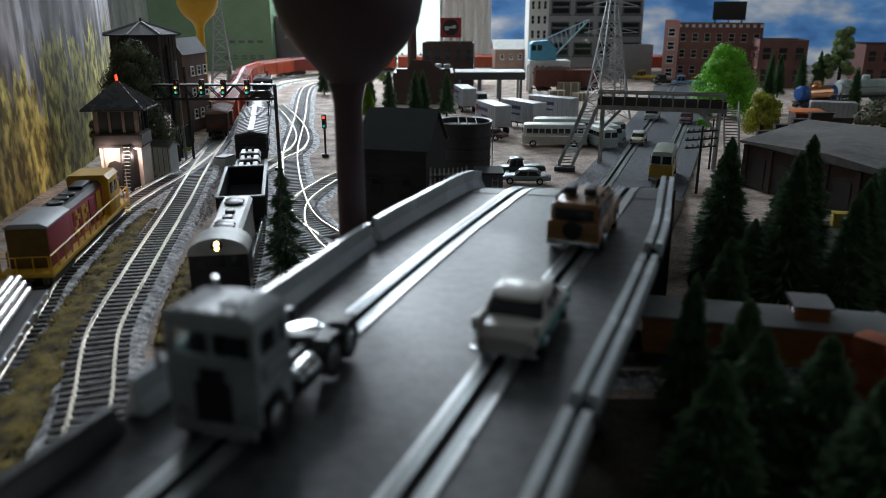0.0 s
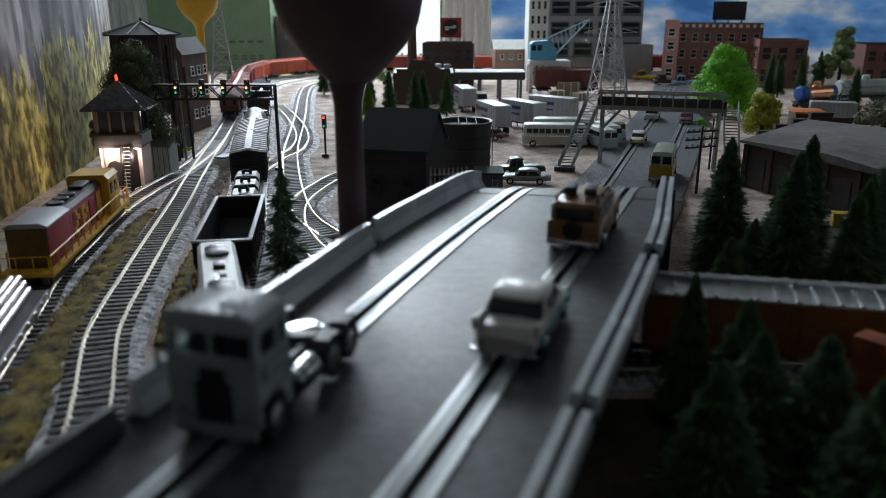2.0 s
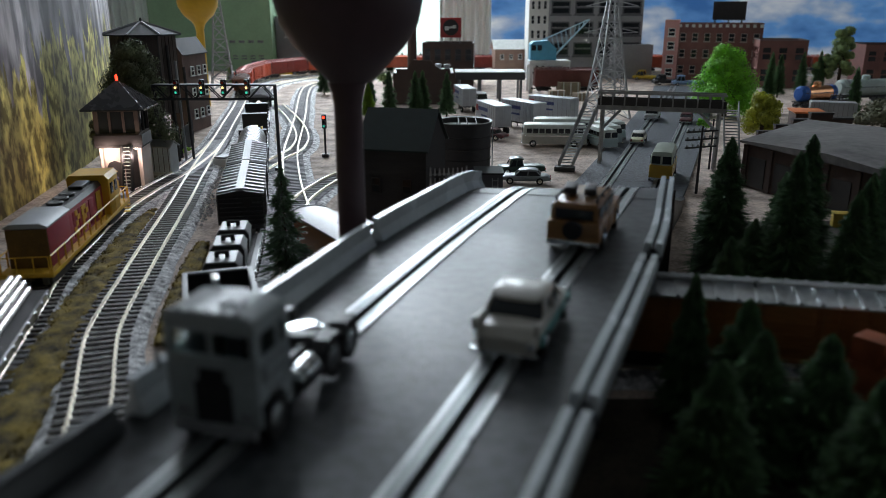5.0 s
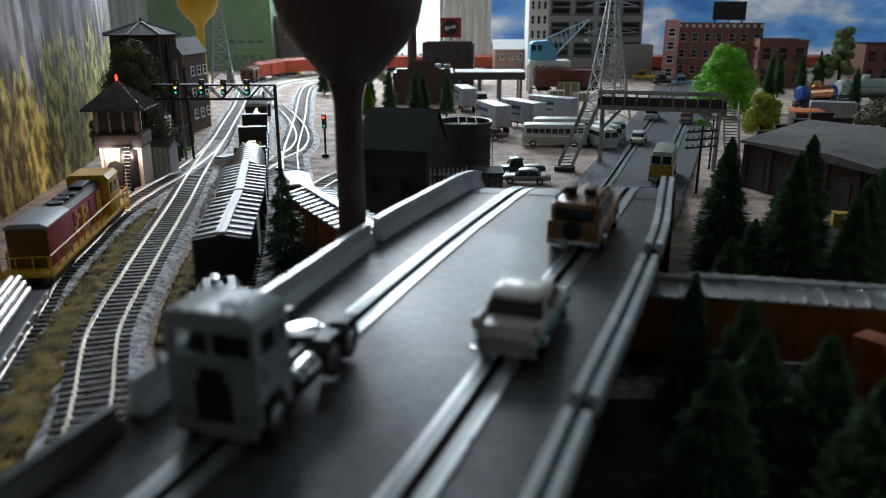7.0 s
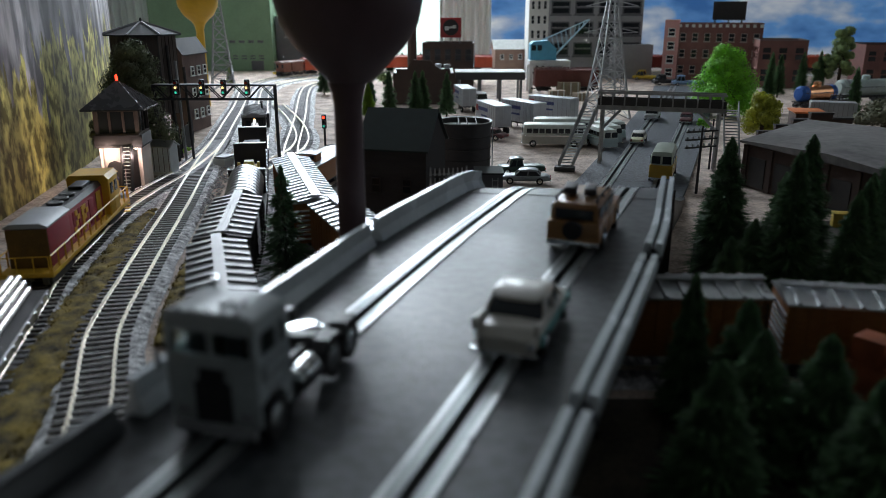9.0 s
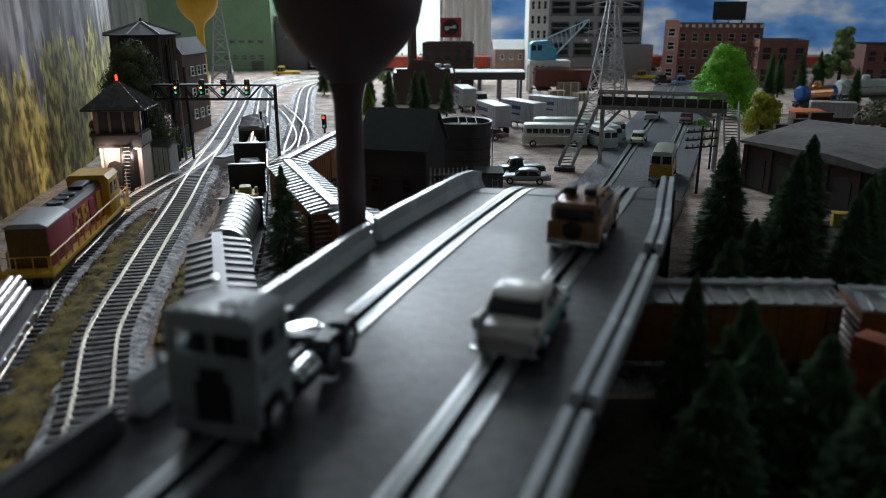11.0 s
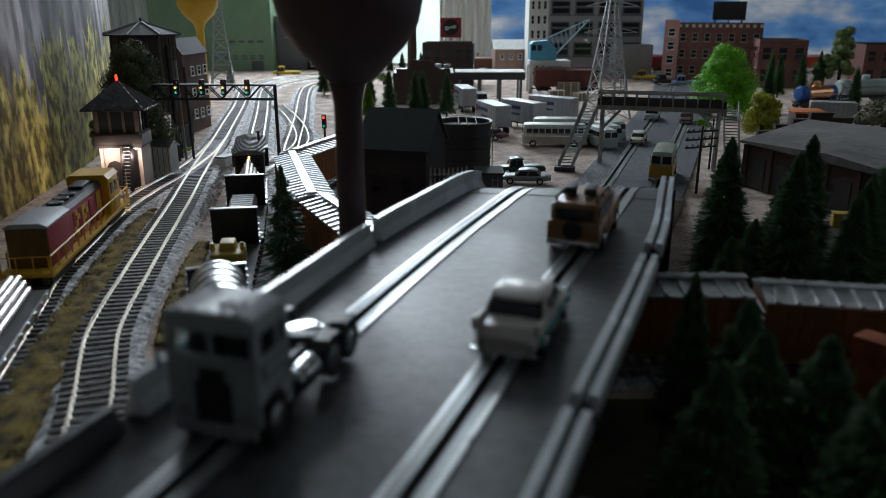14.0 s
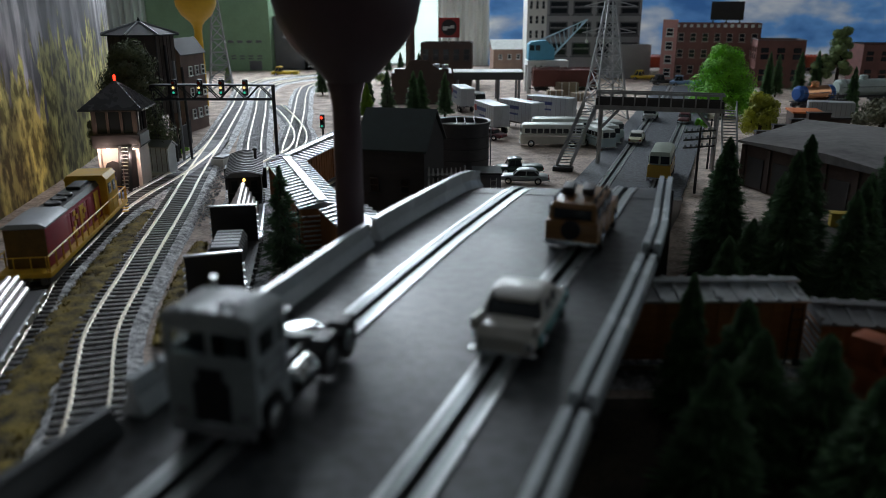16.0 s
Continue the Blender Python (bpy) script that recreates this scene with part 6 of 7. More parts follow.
for a_, b_, n in ((WC[0], WC[3], 6), (WC[0], WC[1], 4)):
    a2, b2 = mid + (a_ - mid) * 0.93, mid + (b_ - mid) * 0.93
    rz = math.degrees(math.atan2(b2.y - a2.y, b2.x - a2.x))
    for k in range(n):
        p = a2.lerp(b2, (k + 0.5) / n)
        bm = bm_new()
        box(bm, p.x, p.y, 0.2, 2.2, 0.16, 2.9, rz)
        part("doorway", bm, DARK, body)
        q = a2.lerp(b2, k / n)
        bm = bm_new()
        box(bm, q.x, q.y, 0, 0.6, 0.4, 4.2, rz)
        part("pilaster", bm, BRICKBROWN, body)
t = thing("stepped_wall", 43, 93.8, 0, -4, "dark stepped brick parapet wall", "wall")
for k, (x, hgt, ww) in enumerate(((-3.2, 2.6, 2.0), (-1.2, 3.4, 2.0), (0.8, 4.1, 2.0), (3.1, 4.9, 2.6), (5.6, 4.3, 2.4))):
    bm = bm_new()
    box(bm, x, 0, 0, ww, 0.8, hgt)
    p = part("wall_bay", bm, BRICKBROWN, t)
    bm = bm_new()
    box(bm, x, 0, hgt, ww + 0.1, 1.1, 0.2)
    part("coping", bm, DARK, p)

# ---- trees ----
NEEDLE = mat("pine_needles", (0.014, 0.04, 0.02), 0.6, var=0.6, scale=220, color2=(0.085, 0.18, 0.072))
NEEDLELIGHT = mat("fresh_pine_needles", (0.03, 0.08, 0.035), 0.6, var=0.6, scale=220, color2=(0.12, 0.23, 0.09))
TRUNK = mat("bark", (0.05, 0.032, 0.02), 0.9, var=0.3)


def pine(h, r, label="dark green bottle-brush pine tree", needles=None, bare=0.08, dense=1.0, tiers=0.14):
    t = thing("pine_tree", 0, 0, 0, 0, label, "tree")
    bm = bm_new()
    rod(bm, (0, 0, 0), (0, 0, h * 0.97), r * 0.09, r * 0.02, 6)
    part("trunk", bm, TRUNK, t)
    bm = bm_new()
    n = int((4200 + 480 * h) * dense)
    for i in range(n):
        f = random.random() ** 0.8
        z = h * (bare + (0.99 - bare) * f)
        layer = 1 - tiers + tiers * math.cos(z * 5.6 + 0.6 * math.sin(z * 1.7))
        rr = r * (1 - f) ** 0.72 * layer * random.choice((random.uniform(0.4, 0.9), random.uniform(0.8, 1.22))) + 0.06
        a = random.uniform(0, 6.283)
        tip = Vector((math.cos(a) * rr, math.sin(a) * rr, z - rr * random.uniform(-0.15, 0.3)))
        q = Vector((math.cos(a) * rr * 0.25, math.sin(a) * rr * 0.25, z))
        side = Vector((-math.sin(a), math.cos(a), 0)) * (0.022 + 0.03 * rr)
        mid = q.lerp(tip, 0.6)
        up = Vector((0, 0, 0.05))
        v = [bm.verts.new(p) for p in (q, mid + side, tip, mid - side, mid + up * random.uniform(-1, 2))]
        bm.faces.new((v[0], v[1], v[4])), bm.faces.new((v[1], v[2], v[4])), bm.faces.new((v[2], v[3], v[4])), bm.faces.new((v[3], v[0], v[4]))
    me = mesh_of(bm, needles or NEEDLE, "crown", smooth=False)
    o = new("crown", me)
    o.parent = t
    return t


def leafy(h, r, material, label, crown_at=0.62, flat=0.8, lobes=9, n=2600, leaf=0.22):
    t = thing("broadleaf_tree", 0, 0, 0, 0, label, "tree")
    bm = bm_new()
    rod(bm, (0, 0, 0), (0, 0, h * 0.5), r * 0.12, r * 0.07, 8)
    lob = []
    for k in range(lobes):
        u = (k + 0.5) / lobes
        a, q = k * 2.4 + random.uniform(-0.4, 0.4), r * (0.62 - 0.42 * u * u) * random.uniform(0.6, 1.1)
        c = Vector((math.cos(a) * q, math.sin(a) * q, h * (crown_at - 0.22 * flat + 0.4 * flat * u)))
        lob.append((c, r * random.uniform(0.3, 0.5) * (1.05 - 0.35 * u)))
        rod(bm, (0, 0, h * 0.4), c, r * 0.05, r * 0.015, 5)
    part("trunk", bm, TRUNK, t)
    bm = bm_new()
    for i in range(n):
        c, q = lob[i % lobes]
        d = Vector((random.gauss(0, 1), random.gauss(0, 1), random.gauss(0, 1))).normalized()
        p = c + Vector((d.x, d.y, d.z * 0.8)) * q * random.uniform(0.55, 1.12)
        u = d.orthogonal().normalized()
        u.rotate(Matrix.Rotation(random.uniform(0, 6.28), 3, d))
        w = (d.cross(u) + d * random.uniform(-0.6, 0.6)).normalized()
        s = leaf * random.uniform(0.6, 1.3)
        v = [bm.verts.new(p + x) for x in (u * s, w * s * 0.6, -u * s, -w * s * 0.6)]
        bm.faces.new(v)
    o = new("crown", mesh_of(bm, material, "crown", smooth=False))
    o.parent = t
    return t


def leafmat(name, lo, hi):
    return mat(name, lo, 0.65, var=0.3, scale=90, color2=hi, bump=0)


BRIGHT = leafmat("bright_green_leaves", (0.08, 0.33, 0.015), (0.26, 0.66, 0.03))
OLIVE = leafmat("olive_leaves", (0.2, 0.24, 0.015), (0.52, 0.54, 0.05))
DEEP = leafmat("deep_green_leaves", (0.045, 0.06, 0.028), (0.13, 0.155, 0.07))
MIDG = leafmat("mid_green_leaves", (0.09, 0.15, 0.05), (0.22, 0.3, 0.11))
BRUSH = leafmat("brush_leaves", (0.09, 0.1, 0.06), (0.2, 0.2, 0.12))


def put(t, x, y, z=0.0, rz=0.0):
    t.matrix_basis = spot(x, y, z, rz)
    return t


# pines by the tracks and the bridge
put(pine(7.9, 2.1, "tall dark sparse pine beside the freight track", dense=0.4, tiers=0.28), -10.3, 47.6)
put(pine(3.0, 1.1, "small dark pine by the bridge wall"), -5.9, 45.6)
BIG = pine(9.6, 2.4)
put(BIG, 18.5, 48.5)
for x, y, k in ((24.1, 49.3, 40), (20.6, 43.4, 80), (30.6, 50.5, 200)):
    copy_thing(BIG, spot(x, y, 0, k))
SMALLP = pine(7.6, 2.0, "dark green pine on the slope by the bridge")
put(SMALLP, 21.6, 47.0)
for x, y, k in ((27.0, 46.8, 10), (25.6, 44.6, 99), (29.6, 44.2, 200), (20.4, 54.5, 30), (23.6, 42.0, 17), (33.0, 46.5, 111)):
    copy_thing(SMALLP, spot(x, y, 0, k))
put(pine(4.9, 1.7, "small green pine in front of the tall pines"), 16.6, 41.9)
put(pine(5.2, 1.9, "small dark pine among the tall pines"), 19.0, 44.6)
put(pine(6.9, 1.4, "thin dark pine close to the bridge"), 10.6, 30.0)
NEARP = pine(6.0, 2.2, "shaded green pine in front of the brown train")
put(NEARP, 12.7, 29.3)
for x, y, k in ((12.1, 26.2, 60), (14.4, 25.8, 140), (9.6, 23.6, 220), (20.3, 25.2, 300), (14.6, 22.4, 20)):
    copy_thing(NEARP, spot(x, y, 0, k))
TIP = leafmat("lime_leaves", (0.12, 0.24, 0.01), (0.25, 0.42, 0.03))
MP = pine(7.4, 1.9, "small green pine by the station", NEEDLELIGHT, dense=0.7, tiers=0.2)
put(MP, -8.9, 127.9)
for x, y, k in ((-4.6, 127.9, 10), (-3.4, 129.3, 70), (0.6, 125.9, 140), (-24.4, 159.2, 200)):
    copy_thing(MP, spot(x, y, 0, k))
put(pine(5.4, 1.5, "tall thin dark pine behind the water tower"), -13.5, 143.2)
put(pine(5.6, 1.6, "lime green cypress behind the water tower", TIP), -12.2, 125.9)
put(pine(4.2, 1.2, "bright green cypress at the far curve", MIDG), -49.3, 180.4)
put(leafy(15.2, 4.5, DEEP, "dark green tree between the towers", 0.58, 1.6, 30, 36000, 0.14), -33.6, 84.0)
put(leafy(8.0, 2.2, DEEP, "dark shrub behind the signal tower", 0.62, 1.3, 12, 8000, 0.12), -36.6, 82.5)
put(leafy(13.4, 5.6, BRIGHT, "bright green rounded tree beside the road", 0.48, 1.7, 26, 26000, 0.18), 46.6, 127.9)
put(leafy(7.6, 3.0, OLIVE, "yellow-green bushy tree beside the warehouse", 0.55, 1.5, 18, 9000, 0.17), 42.0, 100.5)
put(leafy(14.6, 3.6, MIDG, "tall mid-green tree before the backdrop", 0.6, 1.5, 14, 9000, 0.24), 85.4, 168.0)
put(leafy(9, 2.6, MIDG, "green tree before the backdrop", 0.6, 1.2, 9, 4000, 0.2), 82.0, 168.0)
put(leafy(6.2, 4.2, BRUSH, "grey-green brushy tree near the warehouse", 0.55, 0.9, 12, 6000, 0.22), 60.7, 105.2)
put(leafy(2.6, 1.2, BRIGHT, "small bright green sapling by the road", 0.6, 0.9, 6, 500, 0.16), 37.5, 110.1)
FAR_P = pine(8.5, 1.7, "dark green pine before the backdrop", NEEDLELIGHT, dense=0.7)
put(FAR_P, 68.3, 162.4)
for x, y, k in ((67.0, 155.1, 90), (74.8, 162.4, 180), (81.0, 168.0, 30), (55.2, 131.4, 250), (64.6, 121.4, 20)):
    copy_thing(FAR_P, spot(x, y, 0, k))
for px_, py_ in ((-11.2, 215.0), (-6.1, 215.0), (-14.6, 215.0)):
    put(pine(5.5, 1.3, "dark pine silhouetted against the window"), px_, py_)
for px_, py_, s in ((-32.0, 92.7, 0.8), (-32.3, 95.3, 0.6), (-31.1, 75.8, 0.6)):
    put(leafy(1.2 * s, 1.0 * s, leafmat("neon_green_leaves", (0.16, 0.4, 0.03), (0.28, 0.6, 0.06)), "bright green weed clump by the shed", 0.5, 0.6, 5, 260, 0.12), px_, py_)
put(leafy(3.4, 2.6, MIDG, "low green bushes behind the station", 0.5, 0.8, 8, 800, 0.25), -13.7, 180.4)

# ---- road vehicles ----


def wheel(t, x, y, r, w=0.3):
    s = 1 if x > 0 else -1
    bm = bm_new()
    rod(bm, (x - s * w / 2, y, r), (x + s * w / 2, y, r), r, n=20)
    o = part("wheel", bm, RUBBER, t)
    bm = bm_new()
    rod(bm, (x + s * w / 2, y, r), (x + s * (w / 2 + 0.04), y, r), r * 0.58, r * 0.4, n=16)
    part("rim", bm, CHROME, o)


def car(name, prof, cabin, w, color, label, roofmat=None, category="car", L=5.0, r=0.38, wheels=None, trim=CHROME):
    """prof and cabin are side outlines of (y, z), front at +y."""
    t = thing(name, 0, 0, 0, 0, label, category)
    lo, hi = min(p for p, _ in prof), max(p for p, _ in prof)
    tops = sorted((p, q) for p, q in prof if q > 0.45)

    def height(y):
        for (a, p), (b, q) in zip(tops, tops[1:]):
            if a <= y <= b:
                return p + (q - p) * (y - a) / max(1e-6, b - a)
        return tops[0][1] if y < tops[0][0] else tops[-1][1]

    def loft(bm, st):
        """Rounded sections of (y, half width, bottom, top) joined along y."""
        n, rings = 20, []
        for y, hw, z0, z1 in st:
            c, hh = (z0 + z1) / 2, (z1 - z0) / 2
            ring = []
            for k in range(n):
                u, v = math.cos(6.2832 * k / n), math.sin(6.2832 * k / n)
                ring.append(bm.verts.new((math.copysign(abs(u) ** 0.45, u) * hw, y, c + math.copysign(abs(v) ** 0.5, v) * hh)))
            rings.append(ring)
        for p, q in zip(rings, rings[1:]):
            for k in range(n):
                bm.faces.new((p[k], p[(k + 1) % n], q[(k + 1) % n], q[k]))
        bm.faces.new(rings[0]), bm.faces.new(rings[-1][::-1])
    bm = bm_new()
    loft(bm, [(lo + (hi - lo) * f, w / 2 * (1 - 0.14 * abs(2 * f - 1) ** 6), 0.3 + 0.08 * abs(2 * f - 1) ** 8, height(lo + (hi - lo) * f) - 0.12 * abs(2 * f - 1) ** 10) for f in [k / 16 for k in range(17)]])
    body = part("body", bm, color, t)
    (y0, z0), (y1, z1), (y2, z2), (y3, z3) = cabin
    bm = bm_new()
    loft(bm, [(y0, w * 0.42, z0 - 0.3, z0), (y0 + (y1 - y0) * 0.5, w * 0.44, z0 - 0.3, z0 + (z1 - z0) * 0.6), (y1, w * 0.43, z0 - 0.3, z1), (y2, w * 0.43, z0 - 0.3, z2), (y2 + (y3 - y2) * 0.5, w * 0.44, z0 - 0.3, z3 + (z2 - z3) * 0.6), (y3, w * 0.42, z0 - 0.3, z3)])
    part("glasshouse", bm, GLASS, t)
    bm = bm_new()
    (y0, z0), (y1, z1), (y2, z2), (y3, z3) = cabin
    loft(bm, [(y1 - 0.3, w * 0.3, z1 - 0.16, z1 - 0.06), (y1, w * 0.42, z1 - 0.22, z1 + 0.05), ((y1 + y2) / 2, w * 0.44, z1 - 0.2, z1 + 0.1), (y2, w * 0.42, z1 - 0.22, z1 + 0.05), (y2 + 0.3, w * 0.3, z1 - 0.16, z1 - 0.06)])
    part("roof", bm, roofmat or color, t)
    for s in (-1, 1):
        for (ya, za, yb, zb) in ((y0, z0, y1, z1), (y3, z3, y2, z2), ((y0 + y3) / 2, z0, (y1 + y2) / 2, z1)):
            bm = bm_new()
            bar(bm, (s * w * 0.475, ya, za), (s * w * 0.385, yb, zb), 0.08)
            part("pillar", bm, roofmat or color, t)
    for s in (1, -1):
        bm = bm_new()
        yy = max(p for p, _ in prof) if s > 0 else min(p for p, _ in prof)
        box(bm, 0, yy + s * 0.04, 0.3, w * 1.02, 0.16, 0.16, bev=0.05)
        part("bumper", bm, trim, t)
        for x in (-1, 1):
            bm = bm_new()
            rod(bm, (x * w * 0.38, yy - s * 0.05, 0.66), (x * w * 0.38, yy + s * 0.06, 0.66), 0.12, n=12)
            part("headlight" if s > 0 else "tail_light", bm, CHROME if s > 0 or w > 2 else mat("tail_red", (0.25, 0.02, 0.02), 0.3), t)
    for y in wheels or (-L * 0.3, L * 0.31):
        for x in (-1, 1):
            wheel(t, x * (w / 2 - 0.12), y, r)
    return t


SEDAN = ([(-2.5, 0.3), (-2.55, 0.85), (-2.3, 0.98), (2.3, 0.92), (2.5, 0.75), (2.5, 0.3)], [(-1.6, 0.95), (-1.0, 1.5), (0.4, 1.5), (1.1, 0.92)])


def bus(L, w, h, color, top, label):
    t = thing("bus", 0, 0, 0, 0, label, "bus")
    bm = bm_new()
    box(bm, 0, 0, 0.35, w, L, h * 0.46, bev=0.24)
    part("lower_body", bm, color, t)
    bm = bm_new()
    box(bm, 0, 0, 0.35 + h * 0.46 - 0.12, w, L, h * 0.48, bev=0.5, top=0.9, topy=0.95)
    up = part("upper_body", bm, top, t)
    for s in (-1, 1):
        n = int(L / 0.9)
        for k in range(n):
            bm = bm_new()
            box(bm, s * w * 0.485, -L / 2 + 0.5 + (L - 1.0) * (k + 0.5) / n, 0.35 + h * 0.5, 0.06, (L - 1) / n * 0.8, h * 0.2, bev=0.02)
            part("side_window", bm, GLASS, up)
        for x in (-0.25, 0.25):
            bm = bm_new()
            box(bm, x * w * 0.9, s * L * 0.493, 0.35 + h * 0.5, w * 0.36, 0.06, h * 0.24, bev=0.03)
            part("end_window", bm, GLASS, up)
        bm = bm_new()
        box(bm, 0, s * L / 2, 0.35, w, 0.15, 0.2, bev=0.04)
        part("bumper", bm, CHROME, t)
        bm = bm_new()
        box(bm, s * (w / 2 + 0.01), 0, 0.35 + h * 0.36, 0.04, L - 0.3, 0.08)
        part("trim_strip", bm, CHROME, t)
        for y in (-L * 0.3, L * 0.33):
            wheel(t, s * (w / 2 - 0.1), y, 0.45)
    return t


def semi_trailer(L, w, h, label, lettered=True):
    t = thing("semi_trailer", 0, 0, 0, 0, label, "trailer", "semi-trailers in the yard")
    bm = bm_new()
    box(bm, 0, 0, 1.1, w, L, h - 1.1, bev=0.05)
    b = part("box_body", bm, mat("trailer_silver", (0.5, 0.53, 0.56), 0.4, 0.3, var=0.1), t)
    for k in range(9):
        for s in (-1, 1):
            bm = bm_new()
            box(bm, s * (w / 2 + 0.01), -L / 2 + 0.5 + (L - 1) * k / 8, 1.2, 0.04, 0.05, h - 1.3)
            part("side_rib", bm, GREYMETAL, b)
    for x in (-1, 1):
        bm = bm_new()
        box(bm, x * w * 0.24, -L / 2 - 0.02, 1.2, w * 0.45, 0.06, h - 1.4)
        part("rear_door", bm, mat("trailer_door", (0.4, 0.42, 0.45), 0.5), b)
    for s in (-1, 1) if lettered else ():
        for k, (yy, zz, ww, hh, c) in enumerate(((0.8, 2.9, 3.6, 0.5, 0), (0.4, 2.1, 2.4, 0.25, 0), (3.2, 2.7, 0.9, 0.9, 1))):
            bm = bm_new()
            box(bm, s * (w / 2 + 0.03), yy, zz, 0.03, ww, hh)
            part("painted_bar", bm, (mat("lettering_navy", (0.05, 0.07, 0.2), 0.5), mat("sign_red", (0.33, 0.03, 0.03), 0.5))[c], b)
    bm = bm_new()
    box(bm, 0, 0.5, 0.75, w * 0.5, L - 1.5, 0.35)
    part("chassis", bm, DARK, t)
    for y in (-L * 0.38, -L * 0.26):
        for x in (-1, 1):
            wheel(t, x * (w / 2 - 0.2), y, 0.45)
    bm = bm_new()
    for x in (-0.6, 0.6):
        bar(bm, (x, L * 0.25, 0), (x, L * 0.25, 0.9), 0.12)
    part("landing_leg", bm, DARK, t)
    return t


# the cab-over tractor on the bridge, facing the camera
t = thing("tractor_truck", 0, 0, 0, 0, "white cab-over tractor truck with chrome tanks, dusty", "truck")
TRUCK = mat("truck_white", (0.33, 0.37, 0.375), 0.4, var=0.2, scale=60)
CLEAR = mat("clear_plastic", (0.8, 0.86, 0.86), 0.05, 0, 0.03, bump=0)
CLEAR.node_tree.nodes["Principled BSDF"].inputs["Transmission Weight"].default_value = 1.0
CLEAR.node_tree.nodes["Principled BSDF"].inputs["IOR"].default_value = 1.15
W, YF, YR, ZS, ZL, ZH, ZR = 1.24, -1.92, -0.3, 0.62, 2.42, 3.02, 3.34   # half width, front, rear, sill, window bottom and top, roof line
bm = bm_new()
pierced(bm, (-W, -W + 0.16, -0.05, 0.05, W - 0.16, W), (ZS, ZL, ZH, ZR), ((1, 1), (3, 1)), YF, YF + 0.1)
cab = part("cab", bm, TRUCK, t, "flat white cab front")
for s in (-1, 1):
    bm = bm_new()
    xs = s * (W - 0.05)
    side_shape(bm, [(YF + 0.1, ZS + 0.55), (YF + 0.1, ZL), (YR, ZL), (YR, ZS), (-0.52, ZS), (-0.62, ZS + 0.4), (-0.9, ZS + 0.66), (-1.5, ZS + 0.66)], xs - 0.05, xs + 0.05)
    box(bm, xs, (YF + YR) / 2 + 0.05, ZH, 0.1, YR - YF - 0.1, ZR - ZH)
    for y, d in ((YF + 0.16, 0.12), (-0.85, 0.14), (YR - 0.09, 0.18)):
        box(bm, xs, y, ZL - 0.02, 0.1, d, ZH - ZL + 0.04)
    o = part("door", bm, TRUCK, t)
    bm = bm_new()
    box(bm, xs, (YF + YR) / 2, ZL, 0.03, YR - YF - 0.3, ZH - ZL)
    part("side_window", bm, CLEAR, o)
    bm = bm_new()
    for z in (1.35, 1.75, 2.15):
        box(bm, s * (W + 0.01), -1.0, z, 0.03, 0.9, 0.1)
    part("painted_stripe", bm, GREYMETAL, o)
    bm = bm_new()
    box(bm, s * (W + 0.03), -0.62, 1.5, 0.06, 0.05, 0.75, bev=0.015)
    part("grab_rail", bm, CHROME, o)
    bm = bm_new()
    box(bm, s * 0.58, YF + 0.05, ZL, 1.0, 0.03, ZH - ZL)
    part("windscreen", bm, CLEAR, cab)
    bm = bm_new()
    box(bm, s * 0.86, YF - 0.03, 0.78, 0.36, 0.08, 0.22, bev=0.05)
    part("headlight", bm, GREYMETAL, cab)
    bm = bm_new()
    rod(bm, (s * W, YF + 0.1, 2.1), (s * (W + 0.22), YF - 0.05, 2.1), 0.025), box(bm, s * (W + 0.22), YF - 0.05, 1.9, 0.14, 0.05, 0.5, bev=0.02)
    part("mirror", bm, TRUCK, cab)
    bm = bm_new()
    box(bm, s * 0.55, YF + 0.75, ZL - 0.75, 0.6, 0.55, 0.25, bev=0.06), box(bm, s * 0.55, YF + 1.05, ZL - 0.6, 0.6, 0.14, 0.75, bev=0.05)
    part("seat", bm, DARK, t)
    bm = bm_new()
    rod(bm, (s * 1.02, 0.15, 0.82), (s * 1.02, 1.25, 0.82), 0.36, n=20)
    tk = part("fuel_tank", bm, CHROME, t, "chrome fuel tank")
    for y in (0.4, 1.0):
        bm = bm_new()
        rod(bm, (s * 1.02, y - 0.04, 0.82), (s * 1.02, y + 0.04, 0.82), 0.38, n=20)
        part("tank_strap", bm, DARK, tk)
    for y, rr in ((-1.1, 0.56), (2.3, 0.6), (3.6, 0.6)):
        wheel(t, s * 1.05, y, rr, 0.45)
    for y in (2.3, 3.6):
        bm = bm_new()
        side_shape(bm, [(y - 0.7, 1.05), (y - 0.4, 1.32), (y + 0.4, 1.32), (y + 0.7, 1.05), (y + 0.62, 1.02), (y + 0.36, 1.25), (y - 0.36, 1.25), (y - 0.62, 1.02)], s * 0.8, s * 1.28)
        part("mudguard", bm, BLACK, t)
bm = bm_new()
box(bm, 0, YR - 0.05, ZS, W * 2 - 0.2, 0.1, ZR - ZS)
part("rear_wall", bm, TRUCK, t)
bm = bm_new()
section(bm, [(-W - 0.02, ZR), (-W - 0.02, ZR + 0.06), (-W + 0.2, ZR + 0.19), (0, ZR + 0.24), (W - 0.2, ZR + 0.19), (W + 0.02, ZR + 0.06), (W + 0.02, ZR)], YF - 0.05, YR + 0.02)
bmesh.ops.bevel(bm, geom=[e for e in bm.edges], offset=0.05, segments=2, affect="EDGES")
roofp = part("cab_roof", bm, TRUCK, t)
for x in (-0.8, -0.4, 0, 0.4, 0.8):
    bm = bm_new()
    box(bm, x, YF + 0.05, ZR + 0.16, 0.12, 0.12, 0.12, bev=0.03)
    part("marker_lamp", bm, GREYMETAL, roofp)
